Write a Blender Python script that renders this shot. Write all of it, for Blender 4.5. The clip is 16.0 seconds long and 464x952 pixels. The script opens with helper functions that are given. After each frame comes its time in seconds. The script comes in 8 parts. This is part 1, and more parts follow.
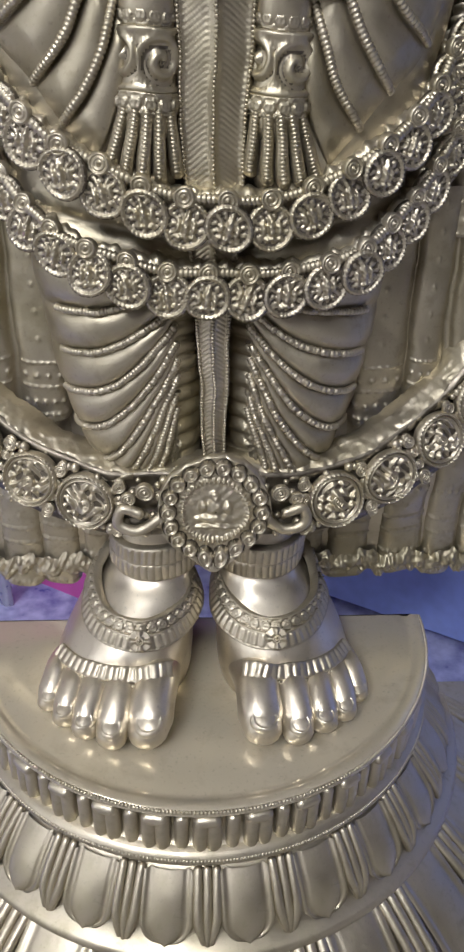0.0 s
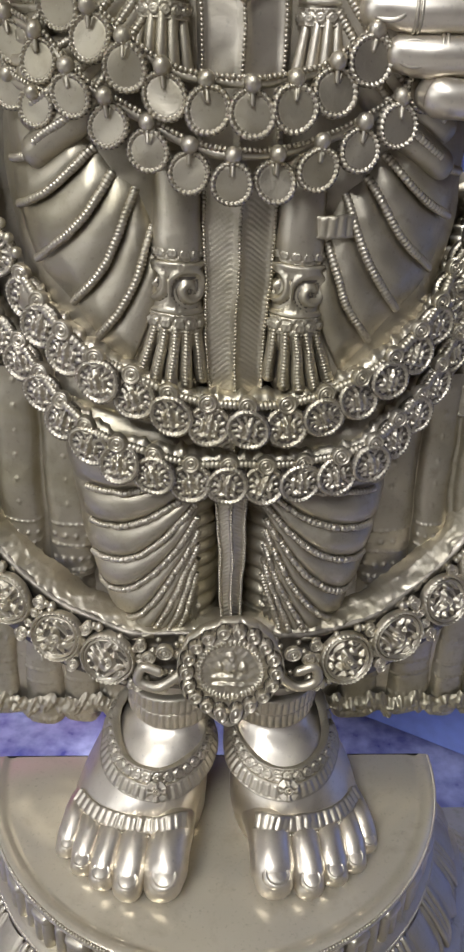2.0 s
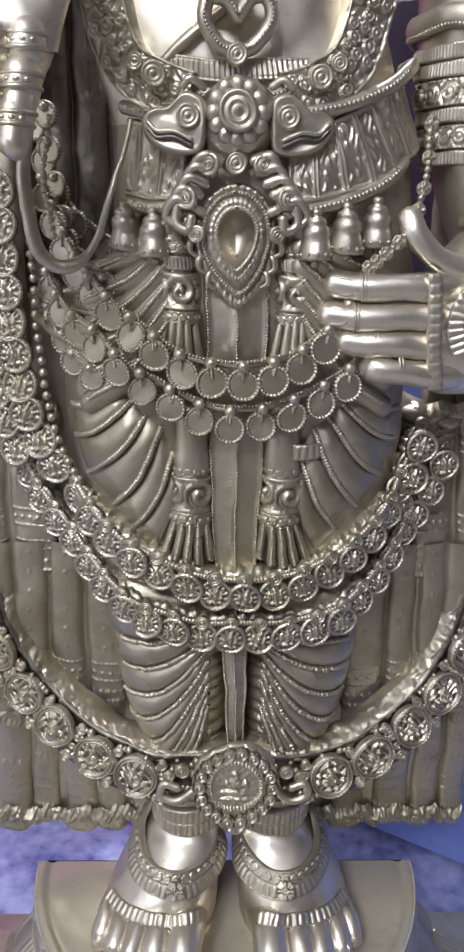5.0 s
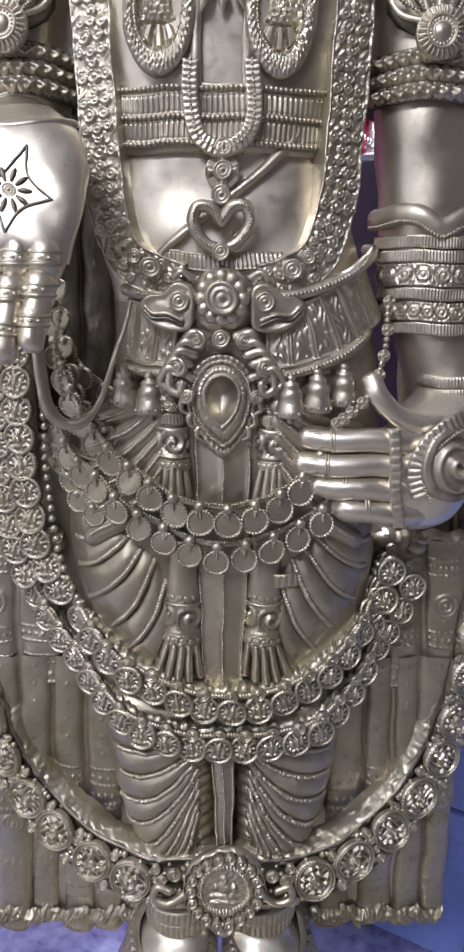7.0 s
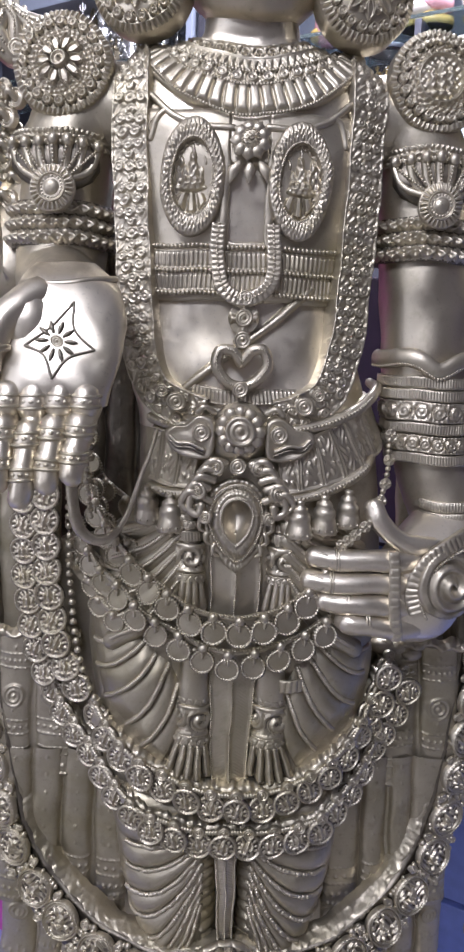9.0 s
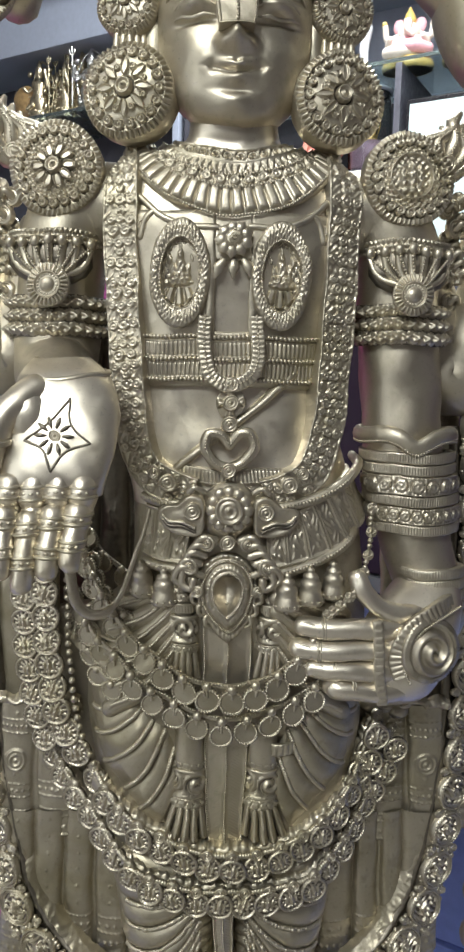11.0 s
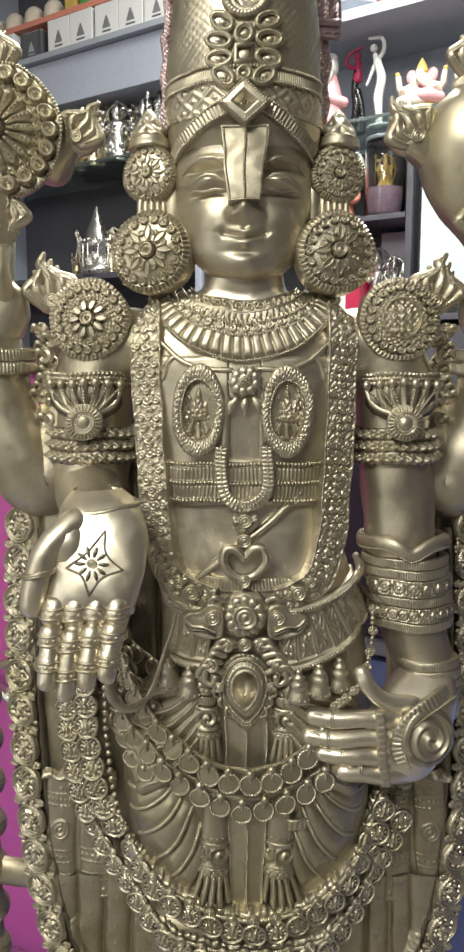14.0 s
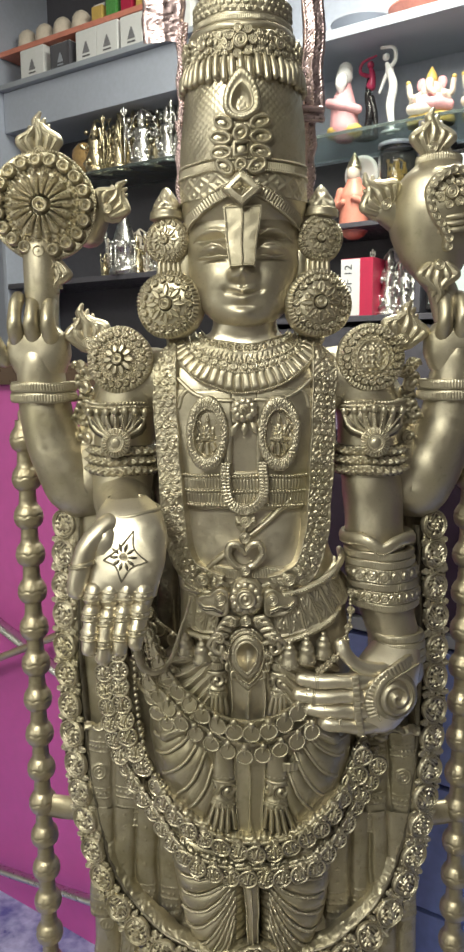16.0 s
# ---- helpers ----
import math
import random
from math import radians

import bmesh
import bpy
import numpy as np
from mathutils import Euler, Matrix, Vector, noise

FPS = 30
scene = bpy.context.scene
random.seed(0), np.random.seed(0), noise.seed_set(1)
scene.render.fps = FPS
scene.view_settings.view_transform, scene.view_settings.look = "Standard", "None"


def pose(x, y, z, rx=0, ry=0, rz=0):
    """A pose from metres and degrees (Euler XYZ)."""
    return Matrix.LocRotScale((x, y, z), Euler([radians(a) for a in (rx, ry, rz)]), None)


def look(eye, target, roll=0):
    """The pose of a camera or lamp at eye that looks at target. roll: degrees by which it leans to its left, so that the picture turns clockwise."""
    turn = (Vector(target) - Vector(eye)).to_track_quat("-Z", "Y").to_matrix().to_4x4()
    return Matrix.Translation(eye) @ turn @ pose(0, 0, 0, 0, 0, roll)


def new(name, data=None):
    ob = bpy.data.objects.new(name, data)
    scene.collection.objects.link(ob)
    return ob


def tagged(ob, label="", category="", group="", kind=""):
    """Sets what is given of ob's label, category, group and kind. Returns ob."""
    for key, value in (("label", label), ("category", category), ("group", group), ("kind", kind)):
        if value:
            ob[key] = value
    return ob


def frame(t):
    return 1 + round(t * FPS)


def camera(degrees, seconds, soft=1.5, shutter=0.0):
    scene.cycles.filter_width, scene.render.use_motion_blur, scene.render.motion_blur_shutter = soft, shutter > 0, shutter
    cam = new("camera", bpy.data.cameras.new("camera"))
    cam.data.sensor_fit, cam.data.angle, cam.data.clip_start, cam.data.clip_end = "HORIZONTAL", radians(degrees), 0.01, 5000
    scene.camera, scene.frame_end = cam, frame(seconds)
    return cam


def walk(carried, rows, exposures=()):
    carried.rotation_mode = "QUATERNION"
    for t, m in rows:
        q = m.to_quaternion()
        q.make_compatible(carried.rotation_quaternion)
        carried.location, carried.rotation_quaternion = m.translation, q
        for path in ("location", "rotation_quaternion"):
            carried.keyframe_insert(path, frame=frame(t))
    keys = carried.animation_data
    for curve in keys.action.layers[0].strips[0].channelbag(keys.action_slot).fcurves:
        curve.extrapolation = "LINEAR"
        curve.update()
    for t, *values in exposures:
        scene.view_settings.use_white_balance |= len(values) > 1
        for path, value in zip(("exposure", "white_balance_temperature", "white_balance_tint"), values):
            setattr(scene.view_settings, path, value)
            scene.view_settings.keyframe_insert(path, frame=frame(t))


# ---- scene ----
cam = camera(33.7, 16.0, 2.8)
METRES, EYE, TILT, LEAN, TURN = 0.75, 0.63, -30.0, -1.5, -3.2
ROWS = [
    (0.0, 0.0, 0.0, 0.0, 0.0, 0.0, -0.0),
    (0.5, -0.0032, -0.0228, 0.026, 0.3, 2.01, 1.14),
    (1.0, 0.0019, -0.0215, 0.0504, 1.07, 3.69, 0.31),
    (1.5, -0.0113, -0.019, 0.0607, 1.34, 3.81, -0.31),
    (2.0, -0.0053, -0.0422, 0.0825, 0.75, 4.57, -0.7),
    (2.5, -0.0015, -0.066, 0.0977, 1.14, 6.96, 0.08),
    (3.0, -0.0076, -0.0825, 0.1061, 1.42, 7.36, -0.03),
    (3.5, 0.0049, -0.1021, 0.1107, 0.41, 8.08, -0.19),
    (4.0, 0.0088, -0.1446, 0.1188, 1.14, 9.35, -0.36),
    (6.5, 0.0292, -0.2965, 0.1504, 2.64, 14.8, -0.52),
    (7.0, 0.0343, -0.3159, 0.1682, 2.57, 16.41, -0.47),
    (7.5, 0.0333, -0.3442, 0.178, 3.01, 17.95, -0.47),
    (8.0, 0.0375, -0.3653, 0.1905, 3.11, 19.02, -0.95),
    (8.5, 0.0327, -0.3744, 0.206, 2.5, 20.13, -0.92),
    (9.0, 0.0117, -0.3974, 0.2097, 1.29, 20.28, -1.67),
    (11.5, 0.0196, -0.4803, 0.2663, 1.56, 22.73, -0.35),
    (12.0, 0.0239, -0.5114, 0.2818, 2.29, 23.64, -0.3),
    (12.5, 0.0328, -0.531, 0.3027, 2.66, 23.01, -0.4),
    (13.0, 0.0343, -0.5476, 0.3234, 3.39, 23.36, -0.46),
    (13.5, 0.0332, -0.565, 0.3303, 3.19, 23.54, -0.24),
    (14.0, 0.0387, -0.5986, 0.3191, 3.68, 22.45, -0.49),
    (14.5, 0.0559, -0.6899, 0.3, 4.24, 22.76, 0.06),
    (15.0, 0.0728, -0.7354, 0.2882, 4.89, 21.63, -0.93),
    (15.5, 0.079, -0.7886, 0.275, 3.53, 21.54, -1.13),
    (16.0, 0.0895, -0.8071, 0.2737, 5.76, 21.14, -1.0),
]
# the phone's exposure and white balance drift from cool silver to warm gold
EXPOSURES = [(0.0, 0.14, 6450, 13), (3.5, 0.16, 6050, 14), (7.0, -0.04, 5950, 19), (9.2, -0.10, 5900, 21), (11.3, -0.12, 6600, 5), (14.0, -0.14, 7350, 4), (16.0, -0.15, 7750, 0)]
walk(cam, [(t, pose(0, 0, EYE, TILT, LEAN, TURN) @ pose(METRES * x, METRES * y, METRES * z, 90 + pitch, roll, yaw)) for t, x, y, z, yaw, pitch, roll in ROWS],
     exposures=EXPOSURES)

# ---- light: area lamps added for the statue and the racks, no source seen ----
world = bpy.data.worlds.new("world")
scene.world = world
world.use_nodes = True
world.node_tree.nodes["Background"].inputs[0].default_value = (0.80, 0.88, 1.0, 1)
world.node_tree.nodes["Background"].inputs[1].default_value = 0.2


def area(name, eye, target, sx, sy, watts, color):
    lamp = bpy.data.lights.new(name, "AREA")
    lamp.shape, lamp.size, lamp.size_y, lamp.energy, lamp.color = "RECTANGLE", sx, sy, watts, color
    ob = new(name, lamp)
    ob.matrix_world = look(eye, target)
    return ob


# Key lamp, placed to suit the shadow directions; its real source is unseen.
area("front_left_key", (-0.90, -1.85, 2.72), (0.0, 0.44, 0.9), 1.1, 0.7, 72, (0.97, 0.99, 1.0))
# Broad fill added from the left; no opening stands there.
area("left_fill_light", (-2.6, -1.5, 1.35), (-0.05, 0.4, 0.95), 1.6, 2.0, 17, (0.95, 0.98, 1.0))
# Overhead fill for the statue, an added lamp without a fixture.
area("overhead_fill_lamp", (-1.10, -0.60, 2.84), (0.0, 0.44, 0.9), 0.9, 0.6, 18, (1.0, 0.98, 0.94))
# Added lamp that brightens the racks behind the statue.
area("rack_fill_lamp", (0.30, 1.40, 2.86), (0.30, 1.40, 0), 0.30, 1.2, 98, (0.96, 0.98, 1.0))


# ---- materials ----
def material(name, base, rough=0.5, metal=0.0, vary=0.12, scale=8.0, fine=60.0, bump=0.1, spec=0.5, second=None, trans=0.0, coat=0.0, random_island=0.0):
    """A surface with colour and roughness varied at two scales and a fine relief."""
    m = bpy.data.materials.new(name)
    m.use_nodes = True
    nt = m.node_tree
    b = nt.nodes["Principled BSDF"]
    tc = nt.nodes.new("ShaderNodeTexCoord")
    big = nt.nodes.new("ShaderNodeTexNoise")
    big.inputs["Scale"].default_value, big.inputs["Detail"].default_value = scale, 4
    small = nt.nodes.new("ShaderNodeTexNoise")
    small.inputs["Scale"].default_value, small.inputs["Detail"].default_value = fine, 5
    for n in (big, small):
        nt.links.new(tc.outputs["Object"], n.inputs["Vector"])
    mix = nt.nodes.new("ShaderNodeMix")
    mix.data_type = "RGBA"
    dark = second or tuple(c * (1 - vary * 1.6) for c in base)
    mix.inputs[6].default_value, mix.inputs[7].default_value = (*dark, 1), (*base, 1)
    add = nt.nodes.new("ShaderNodeMath")
    add.operation = "MULTIPLY_ADD"
    nt.links.new(small.outputs["Fac"], add.inputs[0])
    add.inputs[1].default_value = 0.8
    nt.links.new(big.outputs["Fac"], add.inputs[2])
    ramp = nt.nodes.new("ShaderNodeMapRange")
    ramp.inputs["From Min"].default_value, ramp.inputs["From Max"].default_value = 0.65, 1.15
    nt.links.new(add.outputs[0], ramp.inputs["Value"])
    nt.links.new(ramp.outputs[0], mix.inputs[0])
    out = mix.outputs[2]
    if random_island:
        geo = nt.nodes.new("ShaderNodeNewGeometry")
        hsv = nt.nodes.new("ShaderNodeHueSaturation")
        mr = nt.nodes.new("ShaderNodeMapRange")
        mr.inputs["To Min"].default_value, mr.inputs["To Max"].default_value = 1 - random_island, 1 + random_island
        nt.links.new(geo.outputs["Random Per Island"], mr.inputs["Value"])
        nt.links.new(mr.outputs[0], hsv.inputs["Value"])
        nt.links.new(out, hsv.inputs["Color"])
        out = hsv.outputs[0]
    nt.links.new(out, b.inputs["Base Color"])
    rr = nt.nodes.new("ShaderNodeMapRange")
    rr.inputs["To Min"].default_value, rr.inputs["To Max"].default_value = max(0.02, rough - 0.35 * rough * min(1, vary * 5)), min(1, rough + 0.35 * rough * min(1, vary * 5))
    rr.inputs["From Min"].default_value, rr.inputs["From Max"].default_value = 0.3, 0.7
    nt.links.new(small.outputs["Fac"], rr.inputs["Value"])
    nt.links.new(rr.outputs[0], b.inputs["Roughness"])
    b.inputs["Metallic"].default_value = metal
    b.inputs["Specular IOR Level"].default_value = spec
    b.inputs["Transmission Weight"].default_value = trans
    b.inputs["Coat Weight"].default_value = coat
    if bump:
        bp = nt.nodes.new("ShaderNodeBump")
        bp.inputs["Strength"].default_value, bp.inputs["Distance"].default_value = bump, 0.002
        nt.links.new(small.outputs["Fac"], bp.inputs["Height"])
        nt.links.new(bp.outputs[0], b.inputs["Normal"])
    return m


def cast_brass(name, base, patina, rough, dents=0.25, grain=0.2, stain=0.5, metal=0.92):
    """Hand-finished cast brass: fine pits, shallow dents, duller olive stains and smears in the polish."""
    m = bpy.data.materials.new(name)
    m.use_nodes = True
    nt = m.node_tree
    b = nt.nodes["Principled BSDF"]
    tc = nt.nodes.new("ShaderNodeTexCoord")

    def cloud(scale, detail, rough_=0.55, warp=0.0):
        n = nt.nodes.new("ShaderNodeTexNoise")
        n.inputs["Scale"].default_value, n.inputs["Detail"].default_value = scale, detail
        n.inputs["Roughness"].default_value, n.inputs["Distortion"].default_value = rough_, warp
        nt.links.new(tc.outputs["Object"], n.inputs["Vector"])
        return n.outputs["Fac"]

    def ranged(value, a, b_, lo, hi):
        n = nt.nodes.new("ShaderNodeMapRange")
        n.inputs["From Min"].default_value, n.inputs["From Max"].default_value = a, b_
        n.inputs["To Min"].default_value, n.inputs["To Max"].default_value = lo, hi
        nt.links.new(value, n.inputs["Value"])
        return n.outputs[0]

    def blend(fac, a, c):
        n = nt.nodes.new("ShaderNodeMix")
        n.data_type = "RGBA"
        nt.links.new(fac, n.inputs[0])
        for k, v in ((6, a), (7, c)):
            if isinstance(v, tuple):
                n.inputs[k].default_value = (*v, 1)
            else:
                nt.links.new(v, n.inputs[k])
        return n.outputs[2]
    broad, middle, fine = cloud(9, 5, 0.6, 0.6), cloud(55, 4, 0.6, 0.3), cloud(420, 3)
    tone = blend(ranged(broad, 0.47, 0.66, 0.0, stain), base, patina)
    tone = blend(ranged(middle, 0.56, 0.78, 0.0, 0.45), tone, tuple(c * 0.62 for c in patina))
    tone = blend(ranged(fine, 0.60, 0.80, 0.0, 0.5), tone, tuple(c * 0.45 for c in base))
    nt.links.new(tone, b.inputs["Base Color"])
    nt.links.new(ranged(middle, 0.3, 0.72, rough * 0.78, rough * 1.35), b.inputs["Roughness"])
    b.inputs["Metallic"].default_value = metal
    last = None
    for value, strength, reach in ((middle, dents, 0.0012), (fine, grain, 0.00035)):
        bp = nt.nodes.new("ShaderNodeBump")
        bp.inputs["Strength"].default_value, bp.inputs["Distance"].default_value = strength, reach
        nt.links.new(value, bp.inputs["Height"])
        if last is not None:
            nt.links.new(last, bp.inputs["Normal"])
        last = bp.outputs[0]
    nt.links.new(last, b.inputs["Normal"])
    return m


BRASS = cast_brass("antique_brass", (0.53, 0.480, 0.385), (0.42, 0.375, 0.235), 0.42)
SATIN = cast_brass("satin_brass", (0.46, 0.415, 0.325), (0.35, 0.31, 0.20), 0.46, 0.3, 0.3, 0.8)
PLATE = cast_brass("polished_brass_plate", (0.54, 0.485, 0.375), (0.49, 0.43, 0.31), 0.17, 0.03, 0.02, 0.3, 0.40)
# Lighter, smoother brass for front hands, feet and upper torso.
BRIGHT_BRASS = cast_brass("brass_bright", (0.72, 0.66, 0.55), (0.62, 0.55, 0.39), 0.36, 0.12, 0.08, 0.5)
# Darker brass for oxide in the chasing and for shade in recesses and gaps.
OXIDE_SHADE = material("brass_oxide_and_shade", (0.25, 0.222, 0.178), 0.45, 1.0, 0.25, 30, 220, 0.15)
BRASS_B = cast_brass("brass_post", (0.48, 0.42, 0.31), (0.38, 0.33, 0.22), 0.42)
COPPER = material("pink_copper", (0.60, 0.46, 0.49), 0.34, 1.0, 0.2, 30, 200, 0.1)
PINK = material("magenta_paint", (0.52, 0.09, 0.36), 0.45, 0.0, 0.10, 3, 40, 0.05)
PURPLE = material("dark_purple_laminate", (0.06, 0.035, 0.085), 0.4, 0.0, 0.2, 3, 50, 0.05)
FLOOR = material("grey_beige_tile", (0.29, 0.275, 0.255), 0.4, 0.0, 0.15, 5, 45, 0.06)
SHEET = material("blue_mottled_sheet", (0.52, 0.56, 0.84), 0.40, 0.0, 0.45, 12, 55, 0.12, second=(0.11, 0.12, 0.40))
CLEAR = material("clear_glass", (0.95, 0.97, 0.97), 0.03, 0.0, 0.0, 5, 60, 0.0, trans=1.0)
WALL = material("grey_blue_laminate", (0.42, 0.46, 0.57), 0.5, 0.0, 0.08, 2, 60, 0.05)
WHITEWALL = material("white_distemper", (0.72, 0.72, 0.70), 0.85, 0.0, 0.06, 1.5, 40, 0.1)
# Wall colour out of view, kept dark for what the brass reflects.
DARKWALL = material("unseen_dark_wall", (0.27, 0.24, 0.235), 0.5, 0.0, 0.3, 2.5, 40, 0.1)
SHELFDARK = material("dark_shelf_lining", (0.09, 0.088, 0.11), 0.45, 0.0, 0.2, 4, 60, 0.05)
GLASS = material("green_edge_glass", (0.72, 0.85, 0.84), 0.06, 0.0, 0.05, 5, 60, 0.0, trans=0.9)
CARTON = material("white_carton", (0.74, 0.75, 0.78), 0.6, 0.0, 0.05, 10, 90, 0.05)
INK = material("grey_print", (0.10, 0.10, 0.12), 0.7, 0.0, 0.1, 10, 90, 0.0)
RED = material("red_carton", (0.50, 0.025, 0.08), 0.45, 0.0, 0.08, 10, 90, 0.03)
SILVER = material("silver_plate", (0.72, 0.71, 0.70), 0.30, 1.0, 0.15, 30, 200, 0.05)
GOLD = material("bright_gilt", (0.64, 0.56, 0.40), 0.32, 1.0, 0.15, 30, 200, 0.05)
PINKRESIN = material("pink_painted_resin", (0.74, 0.38, 0.42), 0.4, 0.0, 0.12, 25, 120, 0.05)
CORAL = material("coral_painted_resin", (0.70, 0.26, 0.20), 0.45, 0.0, 0.12, 25, 120, 0.05)
CREAM = material("cream_marble_resin", (0.72, 0.64, 0.56), 0.35, 0.0, 0.1, 25, 120, 0.05)
YELLOW = material("yellow_painted_resin", (0.66, 0.46, 0.14), 0.45, 0.0, 0.1, 25, 120, 0.05)
BLACKRESIN = material("black_lacquered_resin", (0.015, 0.014, 0.017), 0.25, 0.0, 0.1, 25, 120, 0.03)
WHITERESIN = material("white_glossy_resin", (0.78, 0.78, 0.80), 0.25, 0.0, 0.05, 25, 120, 0.03)
CRIMSON = material("crimson_lacquered_resin", (0.42, 0.03, 0.10), 0.3, 0.0, 0.1, 25, 120, 0.03)
CHROME = material("steel_strip", (0.62, 0.62, 0.62), 0.3, 1.0, 0.1, 20, 120, 0.05)
PALEGREY = material("pale_grey_plastic", (0.34, 0.37, 0.44), 0.45, 0.0, 0.05, 10, 90, 0.03)


# ---- mesh tools ----
from mathutils.bvhtree import BVHTree

TAU = 2 * math.pi


class Clay:
    """Collects surfaces of one mesh as arrays."""

    def __init__(self):
        self.v, self.f, self.m, self.n = [], [], [], 0

    def add(self, verts, faces, slots=0):
        verts = np.asarray(verts, float).reshape(-1, 3)
        self.m.append(np.broadcast_to(np.asarray(slots, np.int32), (len(faces),)))
        self.v.append(verts)
        self.f.append(np.asarray(faces, int) + self.n)
        self.n += len(verts)

    def grid(self, p, wrap_u=False, wrap_v=False, ground=None):
        """p: rows x columns x 3. ground: rows x columns, true where low relief is coloured dark for oxide and shade."""
        p = np.asarray(p, float)
        a, b = p.shape[:2]
        i = np.arange(a if wrap_u else a - 1)[:, None]
        j = np.arange(b if wrap_v else b - 1)[None, :]
        i2, j2 = (i + 1) % a, (j + 1) % b
        q = np.stack(np.broadcast_arrays(i * b + j, i * b + j2, i2 * b + j2, i2 * b + j), -1).reshape(-1, 4)
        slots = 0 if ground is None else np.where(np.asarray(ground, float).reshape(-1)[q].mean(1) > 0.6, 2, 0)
        self.add(p, q, slots)

    def mesh(self, name, smooth=True):
        me = bpy.data.meshes.new(name)
        v = np.concatenate(self.v)
        f = np.concatenate(self.f)
        me.vertices.add(len(v))
        me.vertices.foreach_set("co", v.ravel())
        me.loops.add(f.size)
        me.loops.foreach_set("vertex_index", f.ravel())
        me.polygons.add(len(f))
        me.polygons.foreach_set("loop_start", np.arange(0, f.size, 4))
        me.update(calc_edges=True)
        me.polygons.foreach_set("material_index", np.concatenate(self.m).astype(np.int32))
        if smooth:
            me.polygons.foreach_set("use_smooth", np.ones(len(me.polygons), bool))
        return me

    def tree(self):
        v = np.concatenate(self.v)
        return BVHTree.FromPolygons(v.tolist(), np.concatenate(self.f).tolist())


def spline(points, n=24):
    """A smooth curve through the points, n steps a stretch."""
    p = np.asarray(points, float)
    q = np.vstack([2 * p[0] - p[1], p, 2 * p[-1] - p[-2]])
    t = np.linspace(0, 1, n, endpoint=False)[:, None]
    out = []
    for i in range(1, len(q) - 2):
        a, b, c, d = q[i - 1:i + 3]
        out.append(0.5 * (2 * b + (c - a) * t + (2 * a - 5 * b + 4 * c - d) * t ** 2 + (3 * b - a - 3 * c + d) * t ** 3))
    return np.vstack(out + [p[-1:]])


def spaced(path, step):
    """Points at even steps along a path, with tangents."""
    path = np.asarray(path, float)
    d = np.r_[0, np.cumsum(np.linalg.norm(np.diff(path, axis=0), axis=1))]
    n = max(2, round(d[-1] / step) + 1)
    s = np.linspace(0, d[-1], n)
    pts = np.stack([np.interp(s, d, path[:, k]) for k in range(3)], 1)
    tan = np.gradient(pts, axis=0)
    tan /= np.linalg.norm(tan, axis=1)[:, None] + 1e-12
    return pts, tan, s


def unit(v):
    v = np.asarray(v, float)
    return v / (np.linalg.norm(v, axis=-1, keepdims=True) + 1e-12)


def loft(clay, secs, n=64, power=2.0, rows=0, relief=None):
    """Stacked rounded sections z, cx, cy, rx, ry."""
    s = np.asarray(secs, float)
    if rows:
        s = spline(s, max(2, rows // (len(s) - 1)))
    a = np.linspace(0, TAU, n, endpoint=False)
    c, d = np.cos(a), np.sin(a)
    ex = 2.0 / power
    cx, sx = np.sign(c) * np.abs(c) ** ex, np.sign(d) * np.abs(d) ** ex
    p = np.stack([s[:, 1:2] + s[:, 3:4] * cx, s[:, 2:3] + s[:, 4:5] * sx, np.repeat(s[:, 0:1], n, 1)], -1)
    if relief is not None:
        p = relief(p)
    clay.grid(p, False, True)
    return p


def tube(clay, path, radius, n=10, flat=1.0, caps=True, up=(0, 0, 1)):
    """A tube along a path; radius: one or one a point."""
    p = np.asarray(path, float)
    r = np.broadcast_to(np.asarray(radius, float), (len(p),)).copy()
    t = unit(np.gradient(p, axis=0))
    if caps:
        k = np.array([0.90, 0.84, 0.66, 0.36])
        head = [p[0] - t[0] * r[0] * v for v in k]
        tail = [p[-1] + t[-1] * r[-1] * v for v in k[::-1]]
        m = np.array([0.02, 0.42, 0.72, 0.93])
        r = np.r_[r[0] * m, r, r[-1] * m[::-1]]
        p = np.vstack([head, p, tail])
        t = np.vstack([np.repeat(t[:1], 4, 0), t, np.repeat(t[-1:], 4, 0)])
    a = unit(np.cross(t[0], up)) if abs(np.dot(t[0], up)) < 0.95 else unit(np.cross(t[0], (0, 1, 0)))
    rows = []
    ang = np.linspace(0, TAU, n, endpoint=False)[:, None]
    for i in range(len(p)):
        a = unit(a - t[i] * np.dot(a, t[i]))
        b = np.cross(t[i], a)
        rows.append(p[i] + r[i] * (np.cos(ang) * a + flat * np.sin(ang) * b))
    clay.grid(np.array(rows), False, True)


def ball_template(n=10, m=6):
    th = np.linspace(0.02, math.pi - 0.02, m)[:, None]
    ph = np.linspace(0, TAU, n, endpoint=False)[None, :]
    p = np.stack([np.sin(th) * np.cos(ph), np.sin(th) * np.sin(ph), np.cos(th) + 0 * ph], -1)
    c = Clay()
    c.grid(p, False, True)
    return c.v[0], c.f[0]


BALL, SMALLBALL = ball_template(12, 8), ball_template(7, 5)


def bead(clay, at, r, squash=(1, 1, 1), fine=False):
    v, f = BALL if fine else SMALLBALL
    clay.add(v * (np.asarray(squash, float) * r) + np.asarray(at, float), f)


def rope(clay, path, r, pitch=1.7):
    """A string of touching beads."""
    pts, tan, _ = spaced(path, r * pitch)
    for p in pts:
        bead(clay, p, r)


